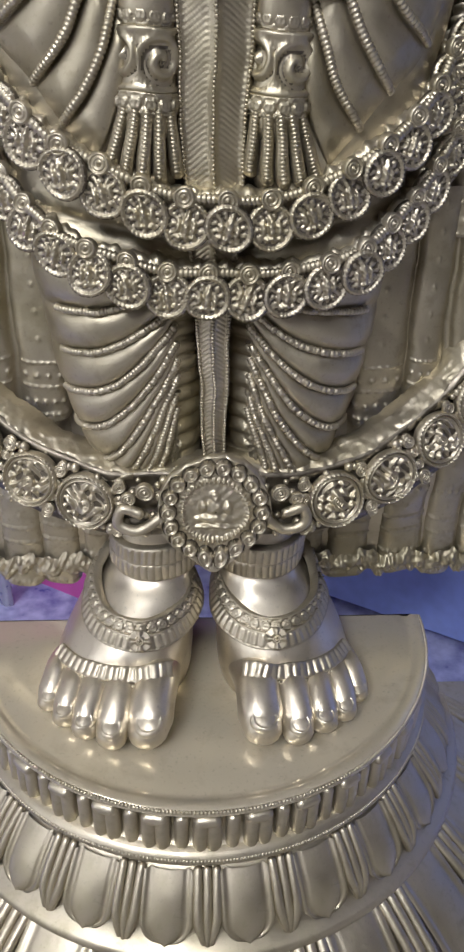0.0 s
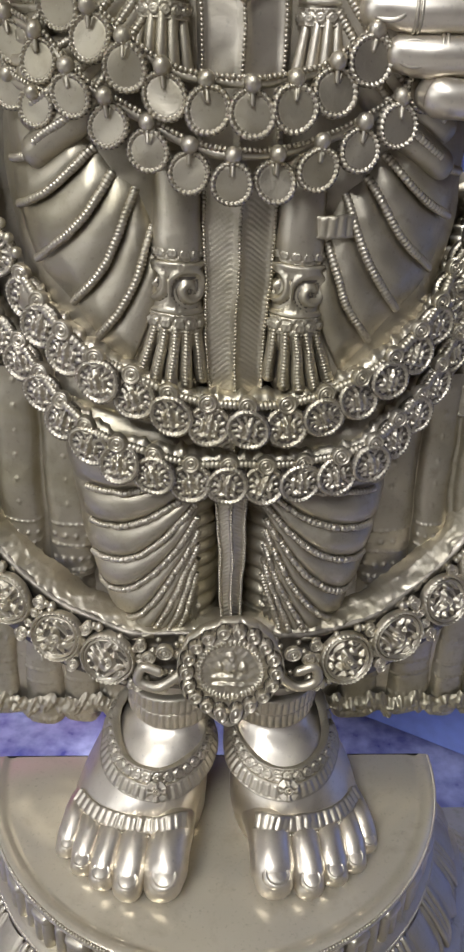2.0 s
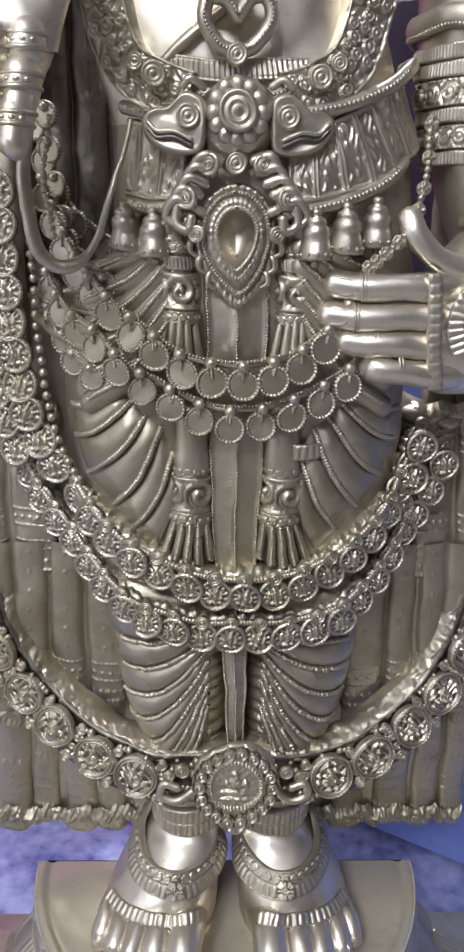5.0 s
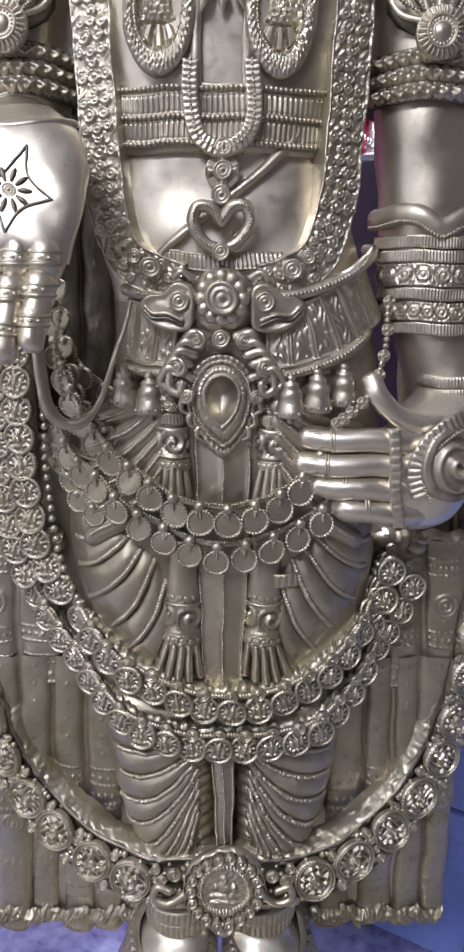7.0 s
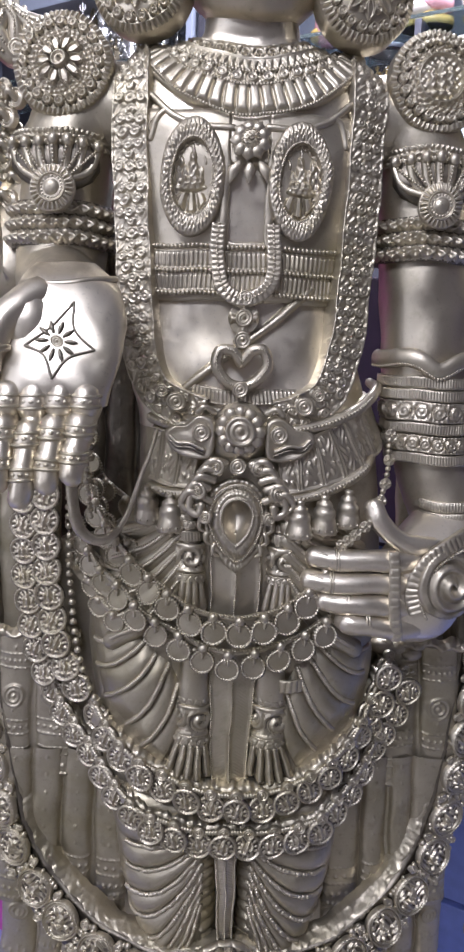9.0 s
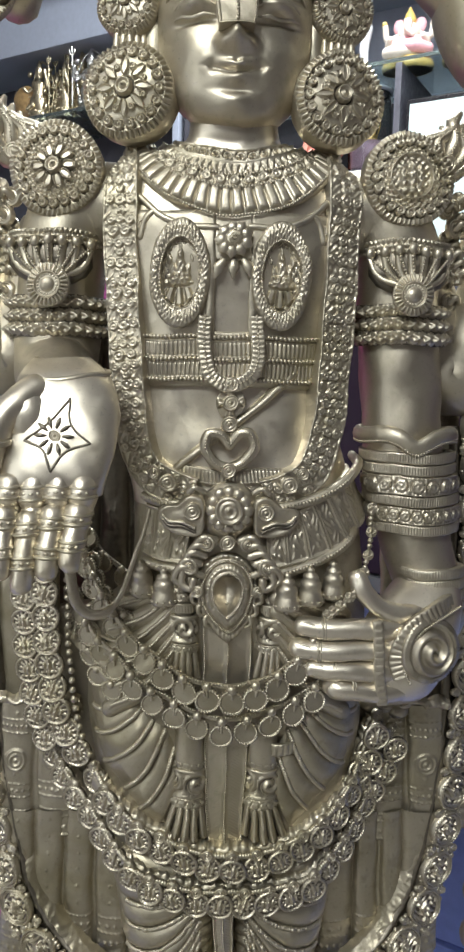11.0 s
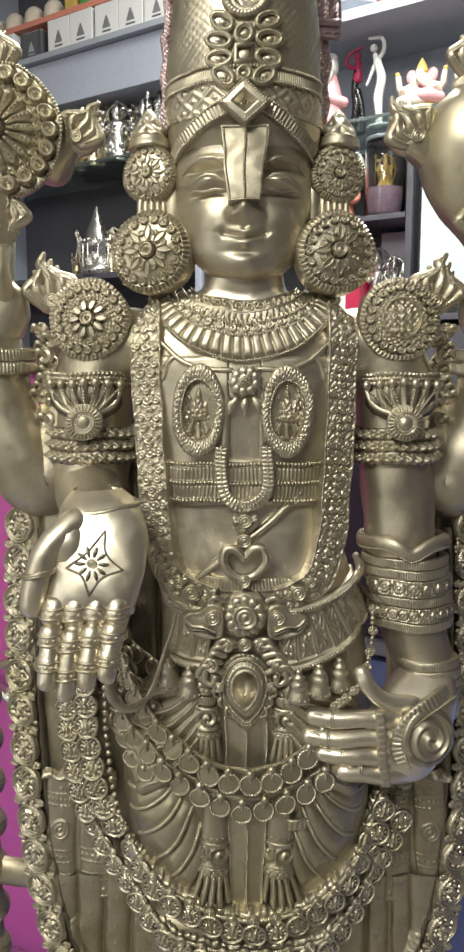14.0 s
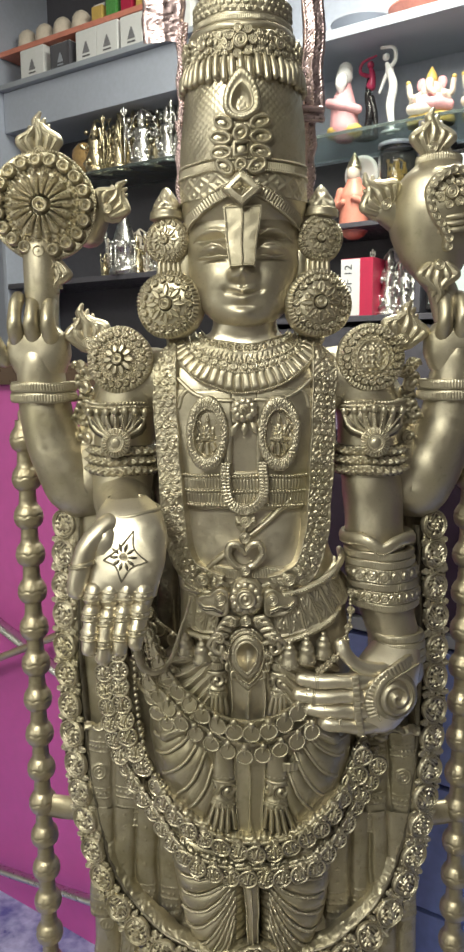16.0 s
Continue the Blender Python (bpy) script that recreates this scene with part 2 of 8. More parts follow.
def axes_for(normal, up=(0, 0, 1)):
    n = unit(normal)
    x = unit(np.cross(up, n)) if abs(np.dot(n, up)) < 0.97 else unit(np.cross((0, 1, 0), n))
    return np.stack([x, np.cross(n, x), n])


@np.vectorize
def disc_template(height, n=48, rings=14, edge=0.25, ground=0.0):
    """A round relief of radius 1: height(r, angle) above its plane, with a rim wall going back by edge."""
    r = np.linspace(0.02, 1, rings)[:, None]
    a = np.linspace(0, TAU, n, endpoint=False)[None, :]
    h = height(r + 0 * a, a + 0 * r)
    h, relief = h if isinstance(h, tuple) else (h, h)
    p = np.stack([r * np.cos(a), r * np.sin(a), h], -1)
    back = p[-1:].copy() * [1, 1, 0]
    back[..., 2] = -edge
    # low relief takes the dark slot: oxide and recess shade in one colour
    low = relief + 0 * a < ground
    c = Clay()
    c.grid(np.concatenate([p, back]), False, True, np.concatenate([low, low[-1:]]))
    return c.v[0], c.f[0], c.m[0]


def stamp(clay, template, at, normal, r, up=(0, 0, 1), turn=0.0, sx=1.0, deep=1.0):
    v, f, slots = template
    ax = axes_for(normal, up)
    if turn:
        c, s = math.cos(turn), math.sin(turn)
        v = np.stack([v[:, 0] * c - v[:, 1] * s, v[:, 0] * s + v[:, 1] * c, v[:, 2]], 1)
    clay.add((v * [r * sx, r, r * deep]) @ ax + np.asarray(at, float), f, slots)


def bump1(d, w):
    return np.exp(-(d / w) ** 2)


def stud(d):
    """A flat round boss of radius 1: raised rim, hollow and dot, with a groove cut round it."""
    return 0.62 * (d < 1.0) + 0.38 * bump1(d - 0.80, 0.16) + 0.42 * bump1(d, 0.30) - 0.12 * bump1(d - 0.48, 0.12) - 0.55 * bump1(d - 1.13, 0.11)


def ring_of(r, a, count, radius, size, phase=0.0):
    """Bosses with a ring and a dot, evenly round a circle: height."""
    k = np.round((a - phase) / TAU * count)
    c = k / count * TAU + phase
    return stud(np.hypot(r * np.cos(a) - radius * np.cos(c), r * np.sin(a) - radius * np.sin(c)) / size)


def coin_height(seed):
    def h(r, a):
        rim = 0.20 * bump1(r - 0.87, 0.08) * (0.65 + 0.35 * np.cos(a * 30))
        x, y = r * np.cos(a), r * np.sin(a)
        inside = (r < 0.76)
        # a worn standing group, reduced to plain masses
        fig = 0.19 * np.exp(-np.hypot(x / 0.13, (y - 0.02) / 0.46) ** 4) + 0.13 * np.exp(-np.hypot((np.abs(x) - 0.33) / 0.10, (y + 0.06 - 0.04 * (seed % 3)) / 0.27) ** 4) + 0.11 * np.exp(-np.hypot(x / 0.46, (y + 0.46) / 0.09) ** 4)
        rays = 0.04 * np.cos(a * (11 + seed % 3) + seed) * bump1(r - 0.55, 0.16)
        rnd = 0.03 * np.sin(x * 19 + seed * 1.7 + 1.5 * np.sin(y * 7)) * np.sin(y * 21 + seed * 2.3)
        return rim + inside * (fig + rays + rnd) + 0.05 * (1 - r)
    return h


def flat_coin_height(r, a):
    notch = 0.14 * bump1(np.abs(np.arctan2(np.cos(a), np.sin(a))), 0.16) * ((r > 0.35) & (r < 0.75))
    return 0.24 * bump1(r - 0.88, 0.085) * (0.62 + 0.38 * np.cos(a * 24)) + notch + 0.03 * (r < 0.72)


COINS = [disc_template(coin_height(k), 80, 26, 0.18, 0.030) for k in range(5)]
FLATCOIN = disc_template(flat_coin_height, 96, 24, 0.2, 0.028)
mid_r = np.hypot(*FLATCOIN[0][FLATCOIN[1]].mean(1)[:, :2].T)
FLATCOIN = (FLATCOIN[0], FLATCOIN[1], np.where((mid_r < 0.74) & (FLATCOIN[2] == 0), 3, FLATCOIN[2]))


# ---- the statue: its body first, then what is cast onto it ----
STATUE_X, STATUE_Y = 0.012, 0.44
body = Clay()


FOLD = 0.0250


def fold_line(z0, t):
    """Height of one swag of cloth, t from the outer side of the leg to the inner."""
    return z0 * (1 - 0.6 * t ** 2) + 0.312 * t ** 2


def leg_folds(p):
    """Swags of cloth round a leg, swelling between their seams."""
    x, z = np.abs(p[..., 0]), p[..., 2]
    t = np.clip((0.085 - x) / 0.065, 0, 1)
    z0 = (z - 0.312 * t ** 2) / (1 - 0.6 * t ** 2)
    swell = np.sqrt(np.abs(np.sin(math.pi * z0 / FOLD)))
    amount = np.clip((0.57 - z) / 0.03, 0, 1) * np.clip((z - 0.375) / 0.02, 0, 1)
    front = np.clip(-(p[..., 1] - 0.01) / 0.03, 0, 1)
    q = p.copy()
    q[..., 1] -= 0.0080 * swell * amount * front
    return q


for s in (-1, 1):
    loft(body, [(0.80, s * 0.044, 0.012, 0.016, 0.012), (0.775, s * 0.048, 0.009, 0.040, 0.030), (0.745, s * 0.054, 0.006, 0.057, 0.043), (0.67, s * 0.058, 0.004, 0.062, 0.048), (0.60, s * 0.055, 0.004, 0.056, 0.046), (0.54, s * 0.052, 0.004, 0.050, 0.044),
                (0.49, s * 0.050, 0.004, 0.046, 0.042), (0.444, s * 0.047, 0.004, 0.042, 0.039), (0.40, s * 0.040, 0.002, 0.035, 0.036), (0.35, s * 0.034, 0.0, 0.028, 0.032)],
         160, 2.2, 280, leg_folds)
    body.m[-1] = body.m[-1] * 0 + 3
# broad robe behind the legs
loft(body, [(0.290, 0, 0.028, 0.196, 0.012), (0.36, 0, 0.028, 0.200, 0.014), (0.45, 0, 0.030, 0.200, 0.016), (0.55, 0, 0.032, 0.205, 0.018), (0.645, 0, 0.034, 0.203, 0.018), (0.66, -0.010, 0.034, 0.17, 0.018),
            (0.68, -0.026, 0.036, 0.148, 0.017), (0.71, -0.030, 0.036, 0.142, 0.016), (0.74, -0.024, 0.036, 0.134, 0.014), (0.755, 0.0, 0.036, 0.085, 0.012)], 96, 3.5, 60)
# torso
loft(body, [(0.60, 0, 0.012, 0.06, 0.020), (0.64, 0, 0.008, 0.105, 0.034), (0.70, 0.008, 0.004, 0.110, 0.044), (0.76, 0.017, 0.002, 0.103, 0.048), (0.81, 0.019, 0.000, 0.097, 0.049), (0.835, 0.017, 0.0, 0.0955, 0.048), (0.86, 0.014, 0.0, 0.094, 0.047)], 96, 2.3, 60)
body.m[-1] = body.m[-1] * 0 + 3
loft(body, [(0.835, 0.016, 0.0, 0.090, 0.044), (0.848, 0.016, 0.0, 0.095, 0.0475), (0.862, 0.0135, 0.0, 0.094, 0.047), (0.90, 0.003, 0.0, 0.091, 0.043), (0.945, 0, 0.0, 0.082, 0.039),
            (1.0, 0, 0.0, 0.087, 0.041), (1.05, 0, 0.0, 0.096, 0.043), (1.09, 0, 0.002, 0.100, 0.040), (1.115, 0, 0.006, 0.084, 0.034), (1.132, 0, 0.008, 0.050, 0.030), (1.145, 0, 0.006, 0.036, 0.030), (1.19, 0, 0.004, 0.036, 0.031)],
     96, 2.3, 90)
body.m[-1] = body.m[-1] * 0 + 4
# shoulders and front arms
for s in (-1, 1):
    tube(body, spline([(s * 0.085, 0.012, 1.085), (s * 0.118, 0.010, 1.085), (s * 0.136, 0.008, 1.06), (s * 0.139, 0.008, 1.02), (s * 0.141, 0.006, 0.985)], 8), np.linspace(0.036, 0.034, 33), 28)
tube(body, spline([(0.141, 0.006, 0.99), (0.145, 0.004, 0.94), (0.150, 0.0, 0.885), (0.160, -0.002, 0.83), (0.172, -0.010, 0.785), (0.178, -0.022, 0.755)], 8),
     np.interp(np.linspace(0, 1, 41), [0, 0.3, 0.6, 0.8, 1], [0.034, 0.033, 0.031, 0.027, 0.024]), 28)
tube(body, spline([(-0.141, 0.006, 0.99), (-0.141, -0.012, 0.958), (-0.133, -0.045, 0.944), (-0.125, -0.078, 0.934)], 8), np.linspace(0.035, 0.027, 25), 28)
# rear arms, bent at the elbow and raised
for s in (-1, 1):
    tube(body, spline([(s * 0.150, 0.045, 1.06), (s * 0.172, 0.042, 1.00), (s * 0.196, 0.036, 0.958), (s * 0.214, 0.030, 0.985), (s * 0.230, 0.026, 1.03), (s * 0.236, 0.024, 1.075), (s * 0.238, 0.022, 1.11)], 8),
         np.interp(np.linspace(0, 1, 49), [0, 0.3, 0.5, 0.8, 1], [0.036, 0.037, 0.036, 0.029, 0.026]), 28)


# head and face
def face(p):
    q = p.copy()
    x, y, z = p[..., 0], p[..., 1], p[..., 2]
    front = np.clip(-(y) / 0.03, 0, 1)
    ax = np.abs(x)

    def g(cx, cz, wx, wz):
        return np.exp(-((ax - cx) / wx) ** 2 - ((z - cz) / wz) ** 2)

    d = 0.017 * g(0, 1.1975, 0.0085, 0.010) + 0.011 * g(0, 1.222, 0.007, 0.022) + 0.008 * g(0.0105, 1.1945, 0.0050, 0.0055)
    d += 0.0120 * g(0.032, 1.2225, 0.0150, 0.0068) - 0.009 * g(0.032, 1.2335, 0.018, 0.0040) - 0.006 * g(0.031, 1.2130, 0.014, 0.0025)
    d += 0.0050 * g(0.032, 1.2400, 0.020, 0.0040)
    lip = 1.1775 + 0.55 * np.clip(ax, 0, 0.02) ** 1.3
    d += 0.0068 * np.exp(-(ax / 0.0125) ** 2 - ((z - lip - 0.0040 + 0.0012 * np.exp(-(ax / 0.003) ** 2)) / 0.0034) ** 2) + 0.0075 * np.exp(-(ax / 0.0105) ** 2 - ((z - lip + 0.0050) / 0.0042) ** 2)
    d -= 0.0045 * np.exp(-(ax / 0.0150) ** 2 - ((z - lip) / 0.0015) ** 2) + 0.0025 * g(0.0175, 1.181, 0.003, 0.004)
    d += 0.005 * g(0, 1.157, 0.014, 0.007) - 0.002 * g(0, 1.1655, 0.014, 0.003) + 0.006 * g(0.030, 1.190, 0.018, 0.018)
    q[..., 1] -= d * front
    return q


loft(body, [(1.1440, 0, -0.012, 0.012, 0.012), (1.1455, 0, -0.012, 0.022, 0.020), (1.1495, 0, -0.009, 0.032, 0.027), (1.156, 0, -0.006, 0.040, 0.0325), (1.167, 0, -0.003, 0.0495, 0.0380), (1.185, 0, 0.0, 0.0560, 0.0405), (1.205, 0, 0.0, 0.0595, 0.0405),
            (1.225, 0, 0.0, 0.0605, 0.0415), (1.245, 0, 0.002, 0.060, 0.043), (1.265, 0, 0.004, 0.058, 0.043), (1.30, 0, 0.006, 0.052, 0.04)], 200, 2.0, 260, face)
# crown, its wall chased with a fine crossed hatch
def hatch(p):
    a = np.arctan2(p[..., 1] - 0.006, p[..., 0])
    z = p[..., 2]
    on = ((z > 1.310) & (z < 1.390)).astype(float)
    lines = np.maximum(np.sin(a * 52 + z * 900), np.sin(a * 52 - z * 900)) ** 3
    q = p.copy()
    k = 1 + 0.010 * on * lines
    q[..., 0] *= k
    q[..., 1] = 0.006 + (q[..., 1] - 0.006) * k
    return q


loft(body, [(1.250, 0, 0.010, 0.060, 0.050), (1.262, 0, 0.008, 0.0665, 0.0535), (1.285, 0, 0.006, 0.0675, 0.056), (1.34, 0, 0.006, 0.066, 0.056), (1.388, 0, 0.006, 0.061, 0.053), (1.392, 0, 0.006, 0.062, 0.054),
            (1.408, 0, 0.006, 0.0595, 0.052), (1.420, 0, 0.006, 0.0600, 0.053), (1.434, 0, 0.006, 0.054, 0.048), (1.450, 0, 0.006, 0.050, 0.044), (1.475, 0, 0.006, 0.046, 0.041), (1.50, 0, 0.006, 0.034, 0.031), (1.53, 0, 0.006, 0.018, 0.017), (1.56, 0, 0.006, 0.004, 0.004)], 320, 2.0, 420, hatch)


# feet with toes
def foot(s):
    loft(body, [(0.36, s * 0.034, 0.0, 0.026, 0.028), (0.335, s * 0.035, -0.004, 0.0265, 0.030), (0.318, s * 0.036, -0.006, 0.0275, 0.031), (0.308, s * 0.039, -0.012, 0.032, 0.037), (0.294, s * 0.045, -0.022, 0.038, 0.046), (0.277, s * 0.051, -0.032, 0.043, 0.048), (0.258, s * 0.055, -0.036, 0.046, 0.047), (0.247, s * 0.056, -0.036, 0.045, 0.045)],
         64, 2.3, 48)
    for k, (x0, x1, y1, r) in enumerate([(0.030, 0.035, -0.110, 0.0150), (0.051, 0.0575, -0.110, 0.0118), (0.0675, 0.0745, -0.103, 0.0108), (0.081, 0.0885, -0.093, 0.0100), (0.092, 0.100, -0.079, 0.0090)]):
        a, b = np.array([s * x0, -0.056 + 0.006 * k, 0.2645 - 0.002 * k]), np.array([s * x1, y1, 0.2475 + r * 0.85])
        mid = (a + b) / 2 + [0, -0.006, 0.0085]
        tube(body, spline([a, mid, b], 8), np.interp(np.linspace(0, 1, 17), [0, 0.45, 0.6, 0.85, 1], [r * 1.0, r * 0.94, r * 0.92, r * 0.98, r * 0.84]), 20)
        nail = disc_template(lambda r_, a_: 0.12 * bump1(r_ - 0.84, 0.08) + 0.34 * (1 - (r_ * np.cos(a_)) ** 2) - 0.16 * np.clip(r_ * np.sin(a_), -1, 0) ** 2, 40, 18, 0.6)
        stamp(body, nail, b + [0, -0.24 * r, 0.70 * r], (0.05 * s, -0.36, 0.93), r * 0.60, deep=0.9)


FIRST_FOOT = len(body.m)
for s in (-1, 1):
    foot(s)
for k in range(FIRST_FOOT, len(body.m)):
    body.m[k] = body.m[k] * 0 + 4



# ---- middle pleat with herringbone ----
zz = np.linspace(0.775, 0.415, 900)
half = np.interp(zz, [0.415, 0.49, 0.56, 0.65, 0.775], [0.0065, 0.0090, 0.0150, 0.0195, 0.0215])
u = np.linspace(-1, 1, 33)
xx = half[:, None] * u[None, :]
mid = np.interp(zz, [0.415, 0.49, 0.56, 0.65, 0.775], [-0.043, -0.046, -0.047, -0.048, -0.050])
chev = 0.00024 * np.sin((zz[:, None] + np.abs(xx) * 0.8) * 2300) * (np.abs(u)[None, :] > 0.2) * (np.abs(u)[None, :] < 0.8) * (zz[:, None] < 0.662)
yy = mid[:, None] + 0.004 * np.abs(u)[None, :] - 0.0015 * bump1(np.abs(u)[None, :] - 0.88, 0.07) - chev - 0.0018 * bump1(u[None, :], 0.10)
strip = np.stack([xx, yy, np.repeat(zz[:, None], 33, 1)], -1)
back_l, back_r = strip[:, :1] + [0, 0.04, 0], strip[:, -1:] + [0, 0.04, 0]
body.grid(np.concatenate([back_l, strip, back_r], 1))
FRONT = body.tree()


def surf(x, z, lift=0.0):
    """The front of the body at x, z: place and normal."""
    hit, normal, _, _ = FRONT.ray_cast((float(x), -1.0, float(z)), (0, 1, 0))
    if hit is None:
        return np.array([x, 0.02, z]), np.array([0, -1.0, 0])
    normal = np.array(normal) * (1 if normal.y < 0 else -1)
    return np.array(hit) + normal * lift, normal


def drape(points, lift=0.0, n=12, taut=True):
    """A curve through x, z points, laid on the front of the body."""
    flat = spline([(x, 0, z) for x, z in points], n)
    p = np.array([surf(a[0], a[2])[0] + [0, -lift, 0] for a in flat])
    if taut:
        y = p[:, 1].copy()
        for stride in (16, 8, 4, 2, 1):
            for _ in range(12):
                if len(y) > 2 * stride:
                    y[stride:-stride] = np.minimum(y[stride:-stride], (y[:-2 * stride] + y[2 * stride:]) / 2)
        p[:, 1] = y
    return p


# ---- relief patterns: s runs along, u across from -1 to 1, both in half widths ----
def flutes(pitch=0.5, edge=True):
    def h(s, u):
        ribs = np.sqrt(np.abs(np.sin(math.pi * s / pitch))) * np.clip((0.80 - np.abs(u)) / 0.12, 0, 1)
        return 0.30 * ribs + (0.32 * bump1(np.abs(u) - 0.9, 0.10) if edge else 0)
    return h


def bosses(pitch=1.5, size=0.55, rim=True):
    def h(s, u):
        k = np.round(s / pitch) * pitch
        b = 0.40 * stud(np.hypot(s - k, u) / size)
        tiny = bump1(np.hypot(s - k - pitch / 2 * np.sign(s - k), np.abs(u) - 0.55) / 0.18, 1.0)
        return 0.08 + b + 0.22 * tiny + (0.26 * bump1(np.abs(u) - 0.93, 0.08) * (0.6 + 0.4 * np.cos(s * 14)) if rim else 0)
    return h


def granular(s, u, seed=0.0):
    """Small uneven grains that fill the ground between larger ornaments."""
    return 0.10 + 0.16 * np.clip(np.sin(s * 9.3 + 1.9 * np.sin(u * 4.3 + seed)) * np.sin(u * 9.1 + 1.6 * np.sin(s * 3.7 + seed)), -0.35, 1)


def florals(pitch=1.0):
    """Ringed blossoms three abreast in brick order, with a rim along the edges."""
    pitch = pitch * 0.66
    def h(s, u):
        out = granular(s, u)
        for row, size, shift in ((-0.62, 0.27, 0.0), (0.0, 0.30, 0.5), (0.62, 0.27, 0.0)):
            q = np.round(s / pitch - shift) + shift
            d = np.hypot(s - q * pitch, u - row) / size
            out = np.where(d < 1.3, 0.08 + 0.42 * stud(d), out)
        return np.maximum(out, 0.34 * bump1(np.abs(u) - 0.95, 0.05))
    return h


def blossoms(pitch=3.3, seed=0.0):
    """Crosses of five studs at intervals, loose pairs of studs between them, over a granular ground."""
    def h(s, u):
        k = np.round(s / pitch)
        ds = s - k * pitch
        out = granular(s, u, seed)
        wob = 0.10 * np.sin(k * 5.1 + seed)
        for cs, cu, size in ((0, 0, 0.34), (0, 0.60, 0.26), (0, -0.60, 0.26), (0.60, 0, 0.25), (-0.60, 0, 0.25), (pitch / 2, 0.36, 0.31), (-pitch / 2, 0.36, 0.31), (pitch / 2, -0.36, 0.29), (-pitch / 2, -0.36, 0.29),
                             (1.10, 0.58, 0.24), (-1.10, -0.52, 0.25), (1.08, -0.50, 0.27), (-1.1, 0.60, 0.22), (1.06, 0.06, 0.24), (-1.06, 0.04, 0.26)):
            d = np.hypot(ds - cs - wob * cu, u - cu - wob * (cs > 0)) / size
            out = np.where(d < 1.25, 0.08 + 0.44 * stud(d), out)
        return np.maximum(out, 0.34 * bump1(np.abs(u) - 0.95, 0.05))
    return h


def scrolls(pitch=1.8):
    def h(s, u):
        k = np.round(s / pitch) * pitch
        ds = s - k
        r, a = np.hypot(ds, u), np.arctan2(u, ds)
        return 0.06 + 0.27 * np.cos(r * 11 - a * 1.0) * (r < 0.85) + 0.3 * bump1(np.abs(u) - 0.92, 0.09)
    return h


def teeth(pitch=0.7):
    def h(s, u):
        z = np.abs(((s / pitch) % 1) - 0.5) * 2
        return 0.28 * (u < 0.6 - 1.3 * z) + 0.12 * np.cos(s * 9) * (u > 0.2) + 0.3 * bump1(np.abs(u) - 0.93, 0.08)
    return h


def petals(pitch=0.84):
    """Rounded upright petals with deep gaps, and a plain rim along the upper edge."""
    def h(s, u):
        ds = ((s / pitch) % 1.0 - 0.5) * 2
        dome = np.sqrt(np.clip(1 - (ds / 0.93) ** 4, 0, 1)) * np.sqrt(np.clip(1 - ((u + 0.05) / 0.93) ** 6, 0, 1))
        return 0.58 * dome - 0.06 * (dome < 0.05) + 0.25 * bump1(u - 0.95, 0.05)
    return h


def panels(pitch=1.1):
    """Upright chased panels between twin rails."""
    def h(s, u):
        k = np.floor(s / pitch)
        ds = ((s / pitch) % 1.0 - 0.5) * 2
        rail = 0.34 * bump1(np.abs(ds) - 0.86, 0.08) * (np.abs(u) < 0.86)
        fig = 0.20 * np.clip(np.sin(ds * 7.5 + 1.7 * np.sin(u * 6 + k)) * np.sin(u * 10.5 + 1.4 * np.sin(ds * 5 + 2 * k)), -0.2, 1) * (np.abs(ds) < 0.72) * (np.abs(u) < 0.8)
        return 0.06 + np.maximum(rail, fig) + 0.30 * bump1(np.abs(u) - 0.92, 0.06)
    return h


def braid(s, u):
    w = np.abs(np.sin(s * 2.2)) * 0.35
    return 1.1 * np.maximum(bump1(u - w, 0.34), bump1(u + w, 0.34)) * (0.72 + 0.28 * np.cos(s * 4.4)) - 0.1


def ribbon(path, hw, h, nor=None, step=0.0007, nu=17, edge=0.006, taper=None):
    """A moulded strip along a path on the body, its relief h raised along the surface normal."""
    pts, tan, s = spaced(path, step)
    if nor is None:
        nor = np.array([surf(p[0], p[2])[1] for p in pts])
        for _ in range(12):
            nor[1:-1] = (nor[:-2] + nor[1:-1] * 2 + nor[2:]) / 4
    else:
        nor = np.broadcast_to(np.asarray(nor, float), pts.shape)
    nor = unit(nor - tan * np.sum(nor * tan, 1)[:, None])
    side = np.cross(tan, nor)
    u = np.linspace(-1, 1, nu)
    w = hw if taper is None else hw * np.interp(np.linspace(0, 1, len(pts)), *taper)[:, None, None]
    hh = h(s[:, None] / hw + 0 * u[None, :], u[None, :] + 0 * s[:, None])
    p = pts[:, None] + side[:, None] * (w * u[None, :, None]) + nor[:, None] * (hh * min(hw, 0.0065))[..., None]
    lo, hi = p[:, :1] - nor[:, None] * edge, p[:, -1:] - nor[:, None] * edge
    # grooves are coloured dark, their shade along with the oxide
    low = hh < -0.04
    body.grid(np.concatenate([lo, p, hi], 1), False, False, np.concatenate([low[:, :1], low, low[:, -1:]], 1))


